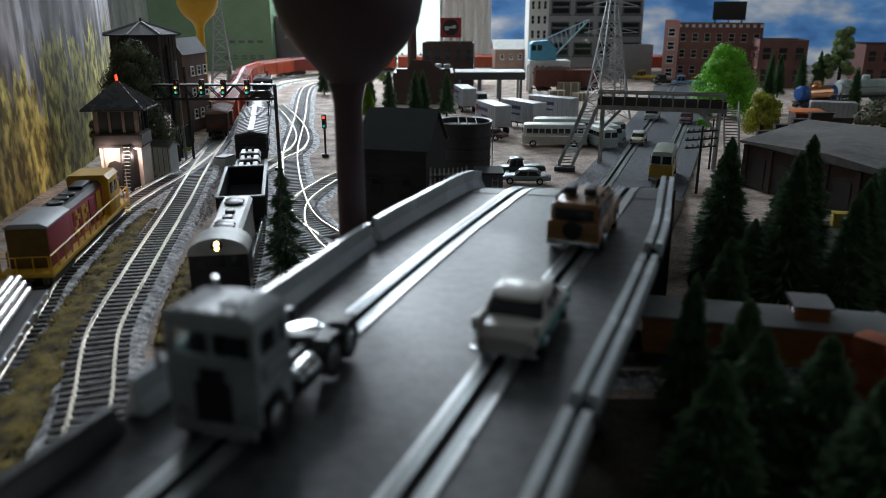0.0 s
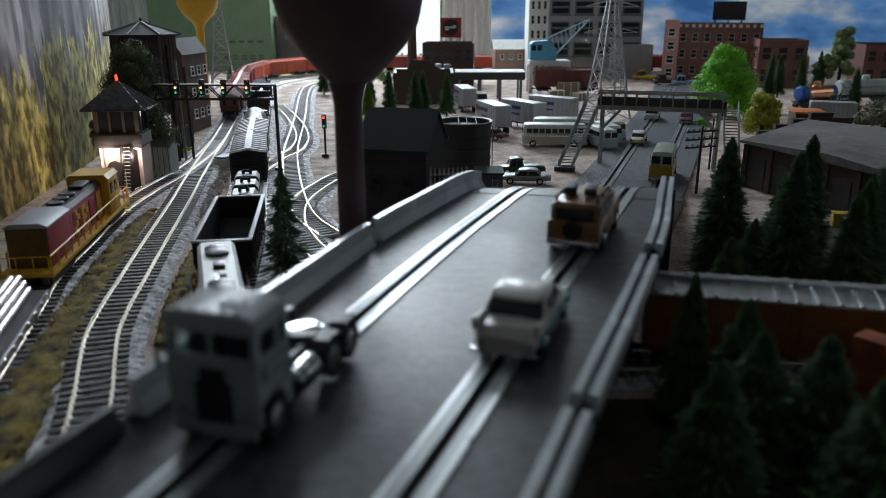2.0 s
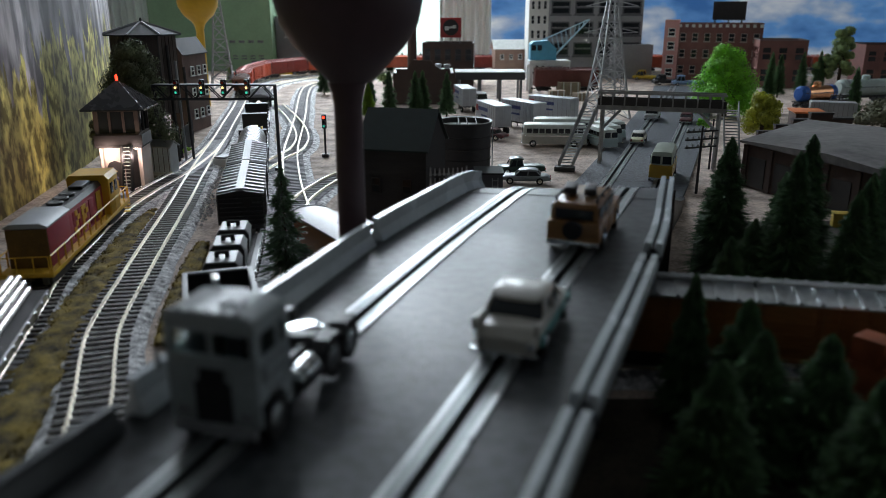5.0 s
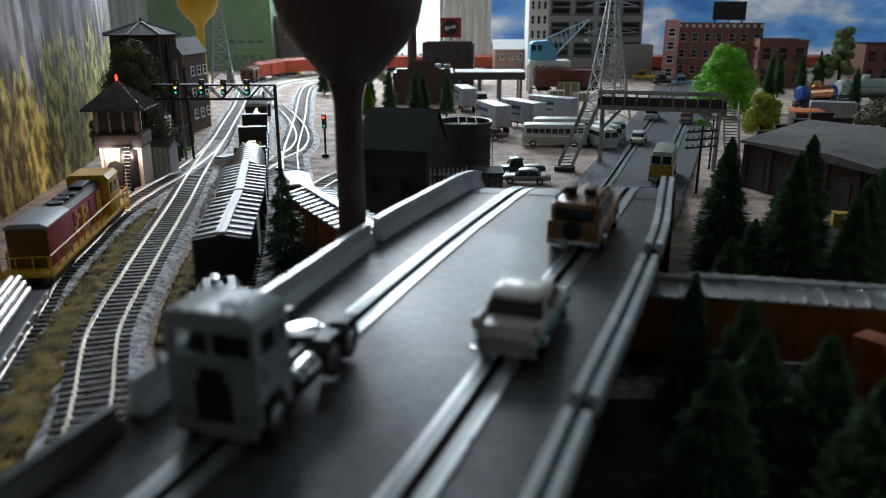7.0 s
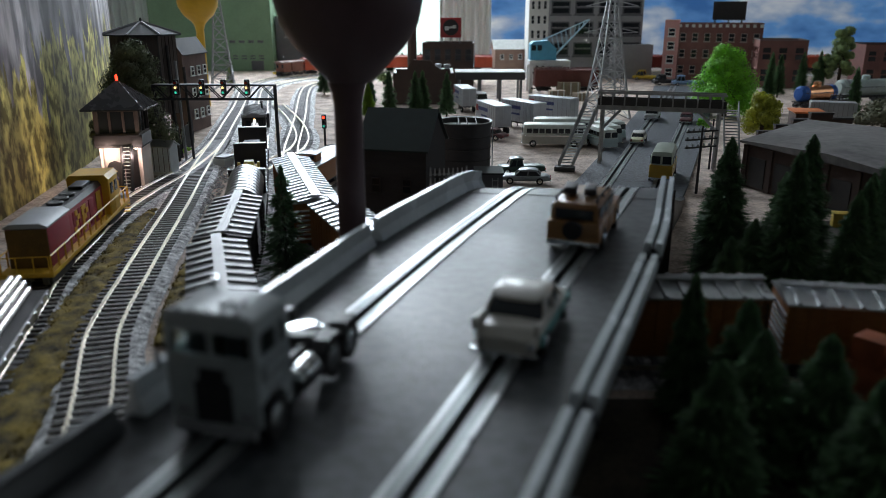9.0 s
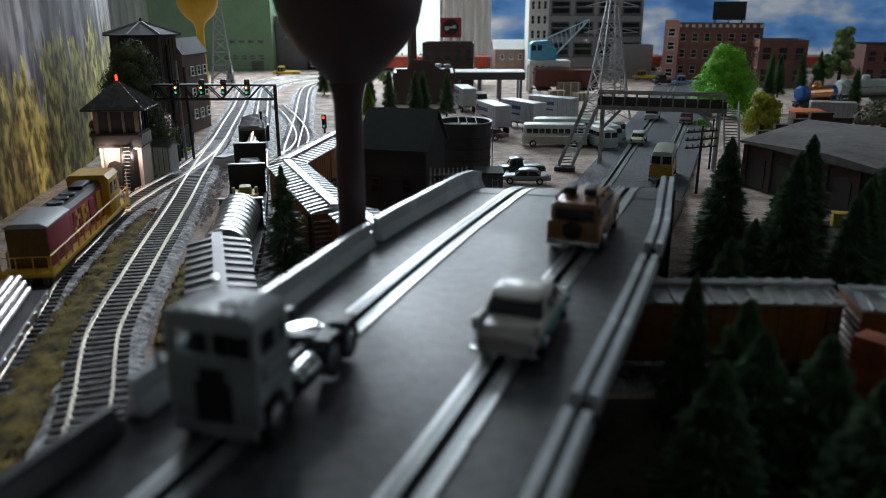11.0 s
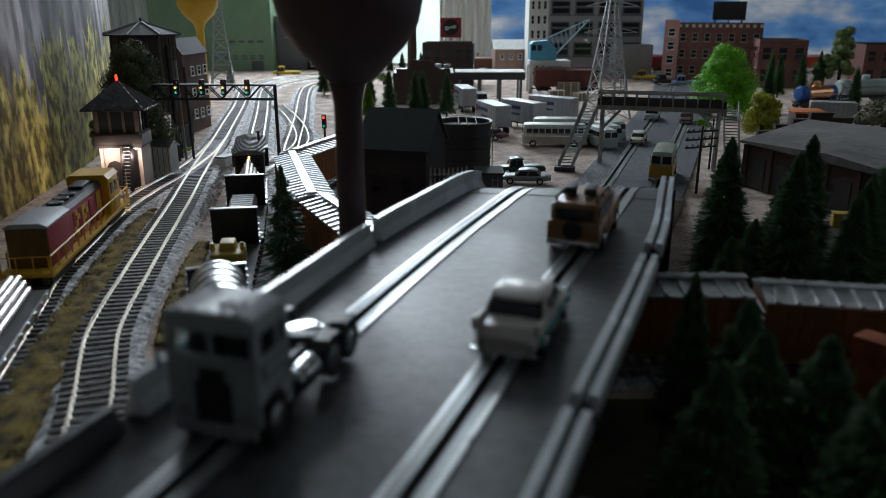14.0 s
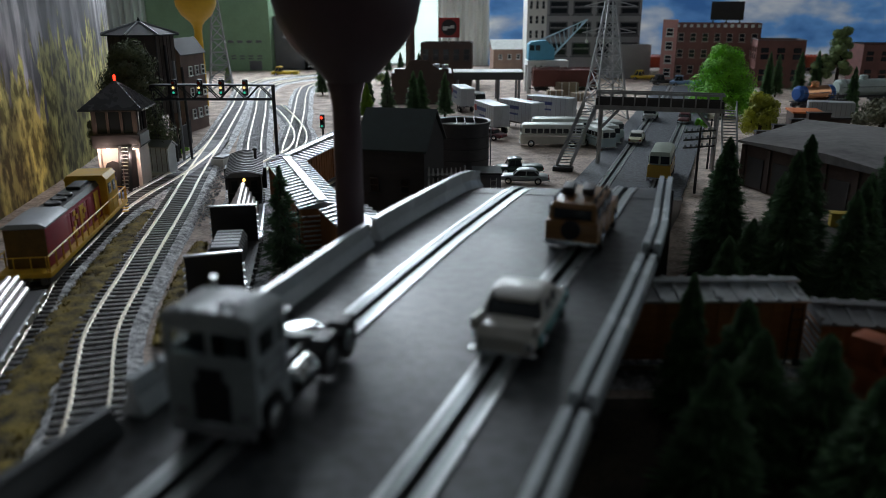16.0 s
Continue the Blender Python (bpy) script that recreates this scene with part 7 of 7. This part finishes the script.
for x in (0.25, 0.6):
    bm = bm_new()
    rod(bm, (x, YF + 0.3, ZR + 0.3), (x, YF + 0.9, ZR + 0.3), 0.07, 0.03, n=10), rod(bm, (x, YF + 0.7, ZR + 0.15), (x, YF + 0.7, ZR + 0.3), 0.03)
    part("horn", bm, TRUCK, roofp)
bm = bm_new()
section(bm, [(-0.5, 0.66), (-0.5, 1.7), (-0.34, 1.78), (-0.34, 2.08), (0.34, 2.08), (0.34, 1.78), (0.5, 1.7), (0.5, 0.66)], YF - 0.05, YF + 0.01)
gr = part("grille", bm, BLACK, cab)
for k in range(7):
    bm = bm_new()
    box(bm, 0, YF - 0.07, 0.78 + 0.13 * k, 0.9, 0.03, 0.035)
    part("grille_bar", bm, DARK, gr)
bm = bm_new()
box(bm, 0, YF - 0.05, 0.3, 2.3, 0.16, 0.3, bev=0.06)
part("bumper", bm, GREYMETAL, t)
bm = bm_new()
for x in (-0.4, 0.4):
    box(bm, x, 1.2, 0.72, 0.16, 5.6, 0.28)
box(bm, 0, 1.2, 0.76, 0.8, 5.2, 0.12)
part("frame", bm, BLACK, t)
bm = bm_new()
lathe(bm, [(0.62, 1.02), (0.62, 1.14), (0.5, 1.18), (0.05, 1.18)], 20, 0, 2.9)
part("coupling_plate", bm, CHROME, t, "bright coupling plate")
bm = bm_new()
box(bm, 0, 0.5, 1.0, 1.3, 0.9, 0.6, bev=0.1)
part("engine_cover", bm, BLACK, t)
bm = bm_new()
rod(bm, (-0.85, -0.12, 0.9), (-0.85, -0.12, 3.75), 0.06, n=10)
part("exhaust_pipe", bm, CHROME, t)
put(t, -5.06, 18.5, DECK + 0.06, -16.0)

PALECREAM = mat("car_cream", (0.44, 0.42, 0.37), 0.36, var=0.06, coat=0.2)
TEAL = mat("car_teal", (0.05, 0.3, 0.28), 0.3, coat=0.5)
t = car("sedan", [(-2.5, 0.3), (-2.62, 0.95), (-2.4, 1.15), (-0.9, 1.12), (1.0, 1.08), (2.3, 0.95), (2.5, 0.7), (2.5, 0.3)], [(-1.5, 1.1), (-0.95, 1.72), (0.35, 1.72), (1.0, 1.08)], 2.1, PALECREAM, "cream and teal fifties sedan with chrome bumpers", PALECREAM, L=5.0, r=0.42)
for s in (-1, 1):
    bm = bm_new()
    box(bm, s * 1.04, 0, 0.5, 0.06, 4.4, 0.35, bev=0.02)
    part("side_flash", bm, TEAL, t, "teal side panel")
    bm = bm_new()
    side_shape(bm, [(-2.6, 1.0), (-2.65, 1.4), (-2.4, 1.35), (-0.9, 1.15), (-0.9, 1.05)], s * 0.92, s * 1.04)
    part("tail_fin", bm, PALECREAM, t)
put(t, 2.75, 23.6, DECK + 0.06, -20)

WOODY = mat("woody_panels", (0.27, 0.125, 0.035), 0.4, var=0.35, stretch=(1, 1, 5), coat=0.4)
t = thing("station_wagon", 0, 0, 0, 0, "brown wood-panelled wagon with a roof rack, on the bridge", "car")
bm = bm_new()
box(bm, 0, 0, 0.3, 2.1, 5.2, 0.95, bev=0.12)
b = part("body", bm, WOODY, t)
bm = bm_new()
box(bm, 0, -0.6, 1.2, 1.98, 3.7, 0.75, bev=0.16, top=0.9)
up = part("upper_body", bm, WOODY, t)
for s in (-1, 1):
    for k in range(3):
        bm = bm_new()
        box(bm, s * 0.965, -1.8 + 1.15 * k, 1.32, 0.06, 0.9, 0.46, bev=0.03)
        part("side_window", bm, GLASS, up)
        bm = bm_new()
        box(bm, s * 1.06, -1.9 + 1.5 * k, 0.4, 0.05, 0.12, 0.8)
        part("wood_rib", bm, mat("pale_wood", (0.45, 0.25, 0.1), 0.4), b)
    for y in (-1.6, 1.6):
        wheel(t, s * 0.95, y, 0.42)
    bm = bm_new()
    bar(bm, (s * 0.8, -2.2, 2.1), (s * 0.8, 0.6, 2.1), 0.08)
    for y in (-2.1, -0.8, 0.5):
        bar(bm, (s * 0.8, y, 1.9), (s * 0.8, y, 2.1), 0.07)
    part("roof_rack", bm, DARK, t)
    bm = bm_new()
    box(bm, 0, s * 2.62, 0.3, 2.1, 0.15, 0.2, bev=0.05)
    part("bumper", bm, CHROME, t)
bm = bm_new()
rod(bm, (0, -2.62, 0.95), (0, -2.82, 0.95), 0.38, n=20)
part("spare_wheel", bm, RUBBER, t)
bm = bm_new()
box(bm, 0, -2.46, 1.32, 1.5, 0.06, 0.42, bev=0.04)
part("rear_window", bm, GLASS, up)
for x in (-0.5, 0.3):
    bm = bm_new()
    box(bm, x, -0.8, 2.05, 0.5, 1.3, 0.3, bev=0.1, rz=8)
    part("luggage", bm, DARK, t)
put(t, 6.75, 34.9, DECK + 0.06, -21)
t.scale = (1.12, 1.12, 1.12)

put(bus(6.4, 2.35, 3.2, mat("bus_yellow", (0.5, 0.3, 0.03), 0.4), mat("bus_pale_green", (0.5, 0.56, 0.47), 0.4), "yellow and pale green city bus on the road"), 23.1, 78.9, 0.3, -20)
put(car("sedan", *SEDAN, 1.75, mat("car_pale_yellow", (0.55, 0.55, 0.36), 0.35, coat=0.4), "pale yellow hardtop car on the road", mat("car_white", (0.7, 0.7, 0.66), 0.35)), 25.8, 100.2, 0.3, -20)
t = put(car("pickup_truck", [(-2.4, 0.35), (-2.4, 1.1), (2.5, 1.1), (2.5, 0.35)], [(0.2, 1.1), (0.4, 1.95), (1.5, 1.95), (1.9, 1.1)], 2.1, DIRTYWHITE, "pale delivery truck on the road", category="truck"), 33.3, 122.0, 0.3, 160)
put(car("sedan", *SEDAN, 1.8, mat("car_maroon", (0.1, 0.02, 0.025), 0.3, coat=0.4), "dark maroon car with chrome trim on the road"), 37.6, 118.4, 0.3, -20)
put(car("sedan", *SEDAN, 1.75, mat("car_silver", (0.3, 0.34, 0.36), 0.35, 0.3), "grey silver sedan parked on the sandy yard", r=0.36), 8.5, 77.3, 0, 83)
t = put(car("pickup_truck", [(-2.6, 0.4), (-2.6, 1.05), (0.3, 1.05), (2.4, 1.0), (2.6, 0.7), (2.6, 0.4)], [(-0.2, 1.05), (0.0, 1.8), (0.9, 1.8), (1.3, 1.0)], 1.9, mat("pickup_green", (0.015, 0.05, 0.035), 0.35, coat=0.3), "dark green pickup truck parked on the sandy yard", category="truck", r=0.42), 8.4, 81.8, 0, 94)
put(car("sedan", *SEDAN, 1.8, mat("car_maroon", (0.1, 0.02, 0.025)), "dark red car parked beside the tank"), 6.4, 104.7, 0, 55)
B2 = put(bus(8.4, 2.5, 2.9, mat("coach_cream", (0.5, 0.5, 0.44), 0.4), mat("coach_top", (0.56, 0.6, 0.56), 0.35), "cream and silver coach parked in the yard"), 14.5, 99.4, 0, 86)
tagged(B2, group="parked coaches")
copy_thing(B2, spot(16.4, 104.7, 0, 86))
for x, y in ((20.4, 97.7), (21.7, 101.1), (23.0, 104.7)):
    put(bus(5.2, 2.1, 2.7, mat("van_pale_blue", (0.4, 0.5, 0.52), 0.35), mat("coach_top", (0.56, 0.6, 0.56)), "pale blue-grey van parked by the footbridge"), x, y, 0, 15)
T3 = semi_trailer(7.7, 2.5, 4.1, "silver box semi-trailer with ribbed sides, parked")
put(T3, 7.3, 111.7, 0, 18)
for x, y, r in ((11.9, 114.4, 33), (17.1, 119.6, 48)):
    copy_thing(T3, spot(x, y, 0, r))
copy_thing(T3, spot(3.8, 135.1, 0, 10))
put(car("pickup_truck", [(-2.4, 0.35), (-2.4, 1.3), (2.5, 1.3), (2.5, 0.35)], [(-2.3, 1.3), (-2.2, 2.3), (1.2, 2.3), (1.8, 1.3)], 2.2, WHITE, "white delivery van by the station", category="van"), 6.4, 143.2, 0, 20)
for x, y, c, k in ((50.2, 191.6, 0, 60), (52.0, 180.4, 1, 95), (55.8, 177.7, 2, 80), (-40.9, 204.4, 3, 88)):
    m = (mat("truck_yellow", (0.6, 0.42, 0.02), 0.4), DARK, mat("car_blue", (0.2, 0.32, 0.5), 0.35), mat("truck_yellow", (0.6, 0.42, 0.02)))[c]
    put(car("pickup_truck", [(-3.6, 0.4), (-3.6, 1.2), (2.5, 1.2), (3.4, 1.1), (3.4, 0.4)], [(0.6, 1.2), (0.8, 2.3), (2.0, 2.3), (2.5, 1.2)], 2.3, m, ("yellow truck by the city block", "dark open truck by the warehouse", "blue car by the warehouse", "yellow truck at the far curve")[c], category="truck", L=7), x, y, 0, k)


def tank_car(L, r, color, band, label, caps=False):
    t = thing("tank_car", 0, 0, 0, 0, label, "freight car", "tank cars of the far siding")
    underframe(t, L)
    bm = bm_new()
    n = 24
    prof = [(-L / 2 + 0.2, 0.05), (-L / 2 + 0.25, r * 0.7), (-L / 2 + 0.7, r), (L / 2 - 0.7, r), (L / 2 - 0.25, r * 0.7), (L / 2 - 0.2, 0.05)]
    rings = [[bm.verts.new((math.cos(6.2832 * k / n) * q, y, 1.7 + r + math.sin(6.2832 * k / n) * q)) for k in range(n)] for y, q in prof]
    for p, q in zip(rings, rings[1:]):
        for k in range(n):
            bm.faces.new((p[k], p[(k + 1) % n], q[(k + 1) % n], q[k]))
    part("barrel", bm, color, t)
    for s in (-1, 1) if caps else ():
        bm = bm_new()
        rings = [[bm.verts.new((math.cos(6.2832 * k / n) * (q + 0.03), s * (y + 0.02), 1.7 + r + math.sin(6.2832 * k / n) * (q + 0.03))) for k in range(n)]
                 for y, q in ((L * 0.3, r), (L / 2 - 0.7, r), (L / 2 - 0.25, r * 0.7), (L / 2 - 0.18, 0.02))]
        for p, q in zip(rings, rings[1:]):
            for k in range(n):
                bm.faces.new((p[k], p[(k + 1) % n], q[(k + 1) % n], q[k]))
        part("end_cap", bm, band, t, "blue painted end")
    bm = bm_new()
    lathe(bm, [(0.7, 1.7 + 2 * r - 0.2), (0.7, 1.7 + 2 * r + 0.6), (0.5, 1.7 + 2 * r + 0.75), (0.05, 1.7 + 2 * r + 0.8)], 16)
    part("dome", bm, color, t)
    for s in (-1, 1):
        bm = bm_new()
        bar(bm, (s * (r + 0.1), -L / 2 + 0.4, 1.9 + r), (s * (r + 0.1), L / 2 - 0.4, 1.9 + r), 0.06)
        part("handrail", bm, DARK, t)
        bm = bm_new()
        for k in range(n):
            a, b = 6.2832 * k / n, 6.2832 * (k + 1) / n
            y = s * L * 0.36
            v = [bm.verts.new((math.cos(q) * (r + 0.03), y + d, 1.7 + r + math.sin(q) * (r + 0.03))) for q, d in ((a, -0.25), (b, -0.25), (b, 0.25), (a, 0.25))]
            bm.faces.new(v)
        part("band", bm, band, t)
    return t


put(tank_car(9, 1.3, mat("tank_copper", (0.75, 0.38, 0.2), 0.22, 0.9), mat("tank_blue", (0.03, 0.12, 0.42), 0.35), "polished copper tank car with blue ends on the far siding", True), 64.8, 134.4, 0, -66)
put(tank_car(12, 1.5, mat("tank_grey_green", (0.35, 0.42, 0.4), 0.4), GREYMETAL, "grey-green tank car on the far siding"), 77.3, 142.3, 0, -76)
put(semi_trailer(6.2, 2.6, 4.0, "plain white box trailer behind the stepped wall", False), 57.6, 113.8, 0, 70)
t = thing("loading_shed", 51.4, 108.5, 0, -12, "low brown loading shed with an orange flat roof", "shed")
bm = bm_new()
box(bm, 0, 0, 0, 3.8, 4.6, 3.2, bev=0.04)
part("wall", bm, BRICKBROWN, t)
bm = bm_new()
box(bm, 0, 0, 3.2, 4.2, 5.0, 0.25, bev=0.05)
part("roof", bm, mat("orange_roof", (0.6, 0.17, 0.05), 0.5, var=0.2), t)


def pole(x, y, h, arms, lean=0.0):
    t = thing("telegraph_pole", x, y, 0, 20, "dark telegraph pole with cross arms beside the road", "pole")
    bm = bm_new()
    rod(bm, (0, 0, 0), (lean, 0, h), 0.14, 0.1)
    part("post", bm, DARK, t)
    for k in range(arms):
        z = h - 0.4 - k * 0.75
        bm = bm_new()
        box(bm, lean, 0, z, 3.6, 0.14, 0.16)
        a = part("cross_arm", bm, DARK, t)
        for j in range(6):
            bm = bm_new()
            lathe(bm, [(0.09, z + 0.16), (0.12, z + 0.3), (0.05, z + 0.42)], 8, lean - 1.6 + 0.64 * j, 0)
            part("insulator", bm, GREYMETAL, a)


pole(24.7, 72.6, 6.4, 3)
pole(59.3, 115.5, 5.0, 2)

# ---- bridge barriers ----


def barrier(k, off, y0, y1, h, w, label, plastic=CONCRETE):
    """One moulded length of barrier along an edge of the deck."""
    path = [p for p in road_line(k, HIGH) if y0 <= p.y <= y1]
    bm = bm_new()
    sweep(bm, [(off - w / 2, -0.1), (off + w / 2, -0.1), (off + w / 2, 0.14), (off + w * 0.2, 0.5), (off - w * 0.2, 0.5), (off - w / 2, 0.14)], path)
    t = thing("bridge_barrier", 0, 0, 0, 0, label, "barrier", "bridge barriers")
    part("footing", bm, ASPHALT if k == 4 else plastic, t)
    if k == 4:
        for o in (-0.24, 0.24):
            bm = bm_new()
            sweep(bm, [(off + o - 0.15, 0.2), (off + o + 0.15, 0.2), (off + o + 0.14, h - 0.02), (off + o + 0.12, h), (off + o - 0.12, h), (off + o - 0.14, h - 0.02)], path)
            part("guard_strip", bm, CONCRETE, t)
        return
    bm = bm_new()
    sweep(bm, [(off - w * 0.2, 0.48), (off + w * 0.2, 0.48), (off + w * 0.14, h - 0.12), (off + w * 0.2, h - 0.1), (off + w * 0.2, h), (off - w * 0.2, h), (off - w * 0.2, h - 0.1), (off - w * 0.14, h - 0.12)], path)
    part("rail_wall", bm, plastic, t)


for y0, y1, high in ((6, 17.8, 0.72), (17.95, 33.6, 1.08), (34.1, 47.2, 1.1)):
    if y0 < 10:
        # shade over the nearest length is put into its darker colour
        barrier(1, -0.1, y0, y1, high, 0.75, "low grey plastic barrier length on the bridge edge, shade put into its colour", mat("shaded_barrier_plastic", (0.05, 0.056, 0.06), 0.5, var=0.2, scale=30))
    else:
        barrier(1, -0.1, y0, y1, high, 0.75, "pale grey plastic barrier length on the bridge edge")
for y0, y1 in ((6, 17.4), (17.7, 30.4), (30.7, 46.6)):
    barrier(4, -0.05, y0, y1, 0.75, 0.7, "pale grey plastic barrier length on the bridge edge")
for y in (8, 29, 45.5):
    i = min(range(len(ROWS)), key=lambda n: abs(ROWS[n][0] - y))
    for k, dx in ((1, 0.9), (4, -2.4)):
        p = min(road_line(k, HIGH), key=lambda q: abs(q.y - y))
        bm = bm_new()
        box(bm, p.x + dx, p.y, 0, 1.0, 1.4, 6.6, bev=0.05), box(bm, p.x + dx, p.y, 0, 1.5, 1.9, 0.5, bev=0.05)
        solid("bridge_pier", bm, BLACK, "black plastic pier under the road bridge", "pier", group="bridge piers")

# orange digger and yellow box among the trees, pipe flat car on the siding
t = thing("excavator", 19.5, 29.4, 0.1, 35, "orange tracked excavator with a chrome ram, in shade", "excavator")
OR2 = mat("digger_orange", (0.3, 0.075, 0.025), 0.55, var=0.35)
bm = bm_new()
box(bm, 0, 0, 1.2, 2.6, 3.4, 1.6, bev=0.15), box(bm, -0.7, 0.9, 2.8, 1.2, 1.4, 1.2, bev=0.1)
part("house", bm, OR2, t)
for x in (-1, 1):
    bm = bm_new()
    side_shape(bm, [(-2.0, 0.3), (-1.7, 1.0), (1.7, 1.0), (2.0, 0.3), (1.7, 0), (-1.7, 0)], x * 0.8, x * 1.5)
    part("crawler", bm, DARK, t)
bm = bm_new()
box(bm, 0, 0, 0.9, 1.2, 1.2, 0.3)
part("turntable", bm, DARK, t)
bm = bm_new()
bar(bm, (-1.6, -0.6, 3.9), (0.6, 1.6, 2.0), 0.35)
part("boom", bm, OR2, t)
bm = bm_new()
rod(bm, (-1.4, -0.9, 4.0), (0.4, 0.6, 2.6), 0.14), rod(bm, (-1.9, -0.7, 3.9), (-1.1, -0.9, 4.1), 0.22)
part("ram", bm, CHROME, t)
t = thing("yellow_bin", 32.8, 60.5, 0, -15, "yellow metal bin among the pines", "bin")
bm = bm_new()
box(bm, 0, 0, 0, 1.5, 1.0, 1.2, bev=0.05)
part("body", bm, YELLOW, t)
bm = bm_new()
box(bm, 0, 0, 1.2, 1.6, 1.1, 0.12, bev=0.03)
part("lid", bm, YELLOW, t)
t = flatcar(13, "flat car loaded with bright steel pipes on the siding", "", None)
for row in range(3):
    for k in range(4 - row):
        bm = bm_new()
        x, z = (k - (3 - row) / 2) * 0.4, 2.0 + row * 0.36
        rod(bm, (x, -6, z), (x, 6.2, z), 0.19, n=12)
        part("pipe", bm, PIPE, t)
t.matrix_basis = on_line(LS, LS.near_y(34.8), 4.5, False)

# leaf litter under the pines, near-black because shade is put into its colour
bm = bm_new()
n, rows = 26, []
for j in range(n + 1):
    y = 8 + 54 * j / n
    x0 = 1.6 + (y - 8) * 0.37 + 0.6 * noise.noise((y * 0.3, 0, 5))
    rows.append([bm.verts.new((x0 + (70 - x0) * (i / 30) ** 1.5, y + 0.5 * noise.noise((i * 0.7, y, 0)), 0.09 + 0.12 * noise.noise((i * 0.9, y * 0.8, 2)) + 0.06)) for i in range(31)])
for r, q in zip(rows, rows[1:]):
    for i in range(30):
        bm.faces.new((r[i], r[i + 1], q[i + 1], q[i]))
solid("leaf_litter", bm, mat("leaf_litter", (0.012, 0.01, 0.007), 0.95, var=0.5, scale=60, bump=0.9, color2=(0.03, 0.026, 0.014)), "brown leaf litter under the pines, shade put into its dark colour", "ground cover", "stuff")

# lamp posts and poles in the yard and by the brown works
for x, y, h in ((37.2, 162.4, 4.0), (-38.7, 121.4, 12.5), (-37.5, 123.3, 4.5), (29.8, 84.2, 5.6)):
    t = thing("yard_lamp", x, y, 0, 15, "thin dark yard lamp post with twin heads", "lamp post")
    bm = bm_new()
    rod(bm, (0, 0, 0), (0, 0, h), 0.12, 0.08)
    part("post", bm, DARK, t)
    for s in (-1, 1):
        bm = bm_new()
        rod(bm, (0, 0, h - 0.2), (s * 0.7, 0, h), 0.05)
        box(bm, s * 0.8, 0, h - 0.15, 0.5, 0.35, 0.3, bev=0.06)
        part("lamp_head", bm, GREYMETAL, t)


motions()
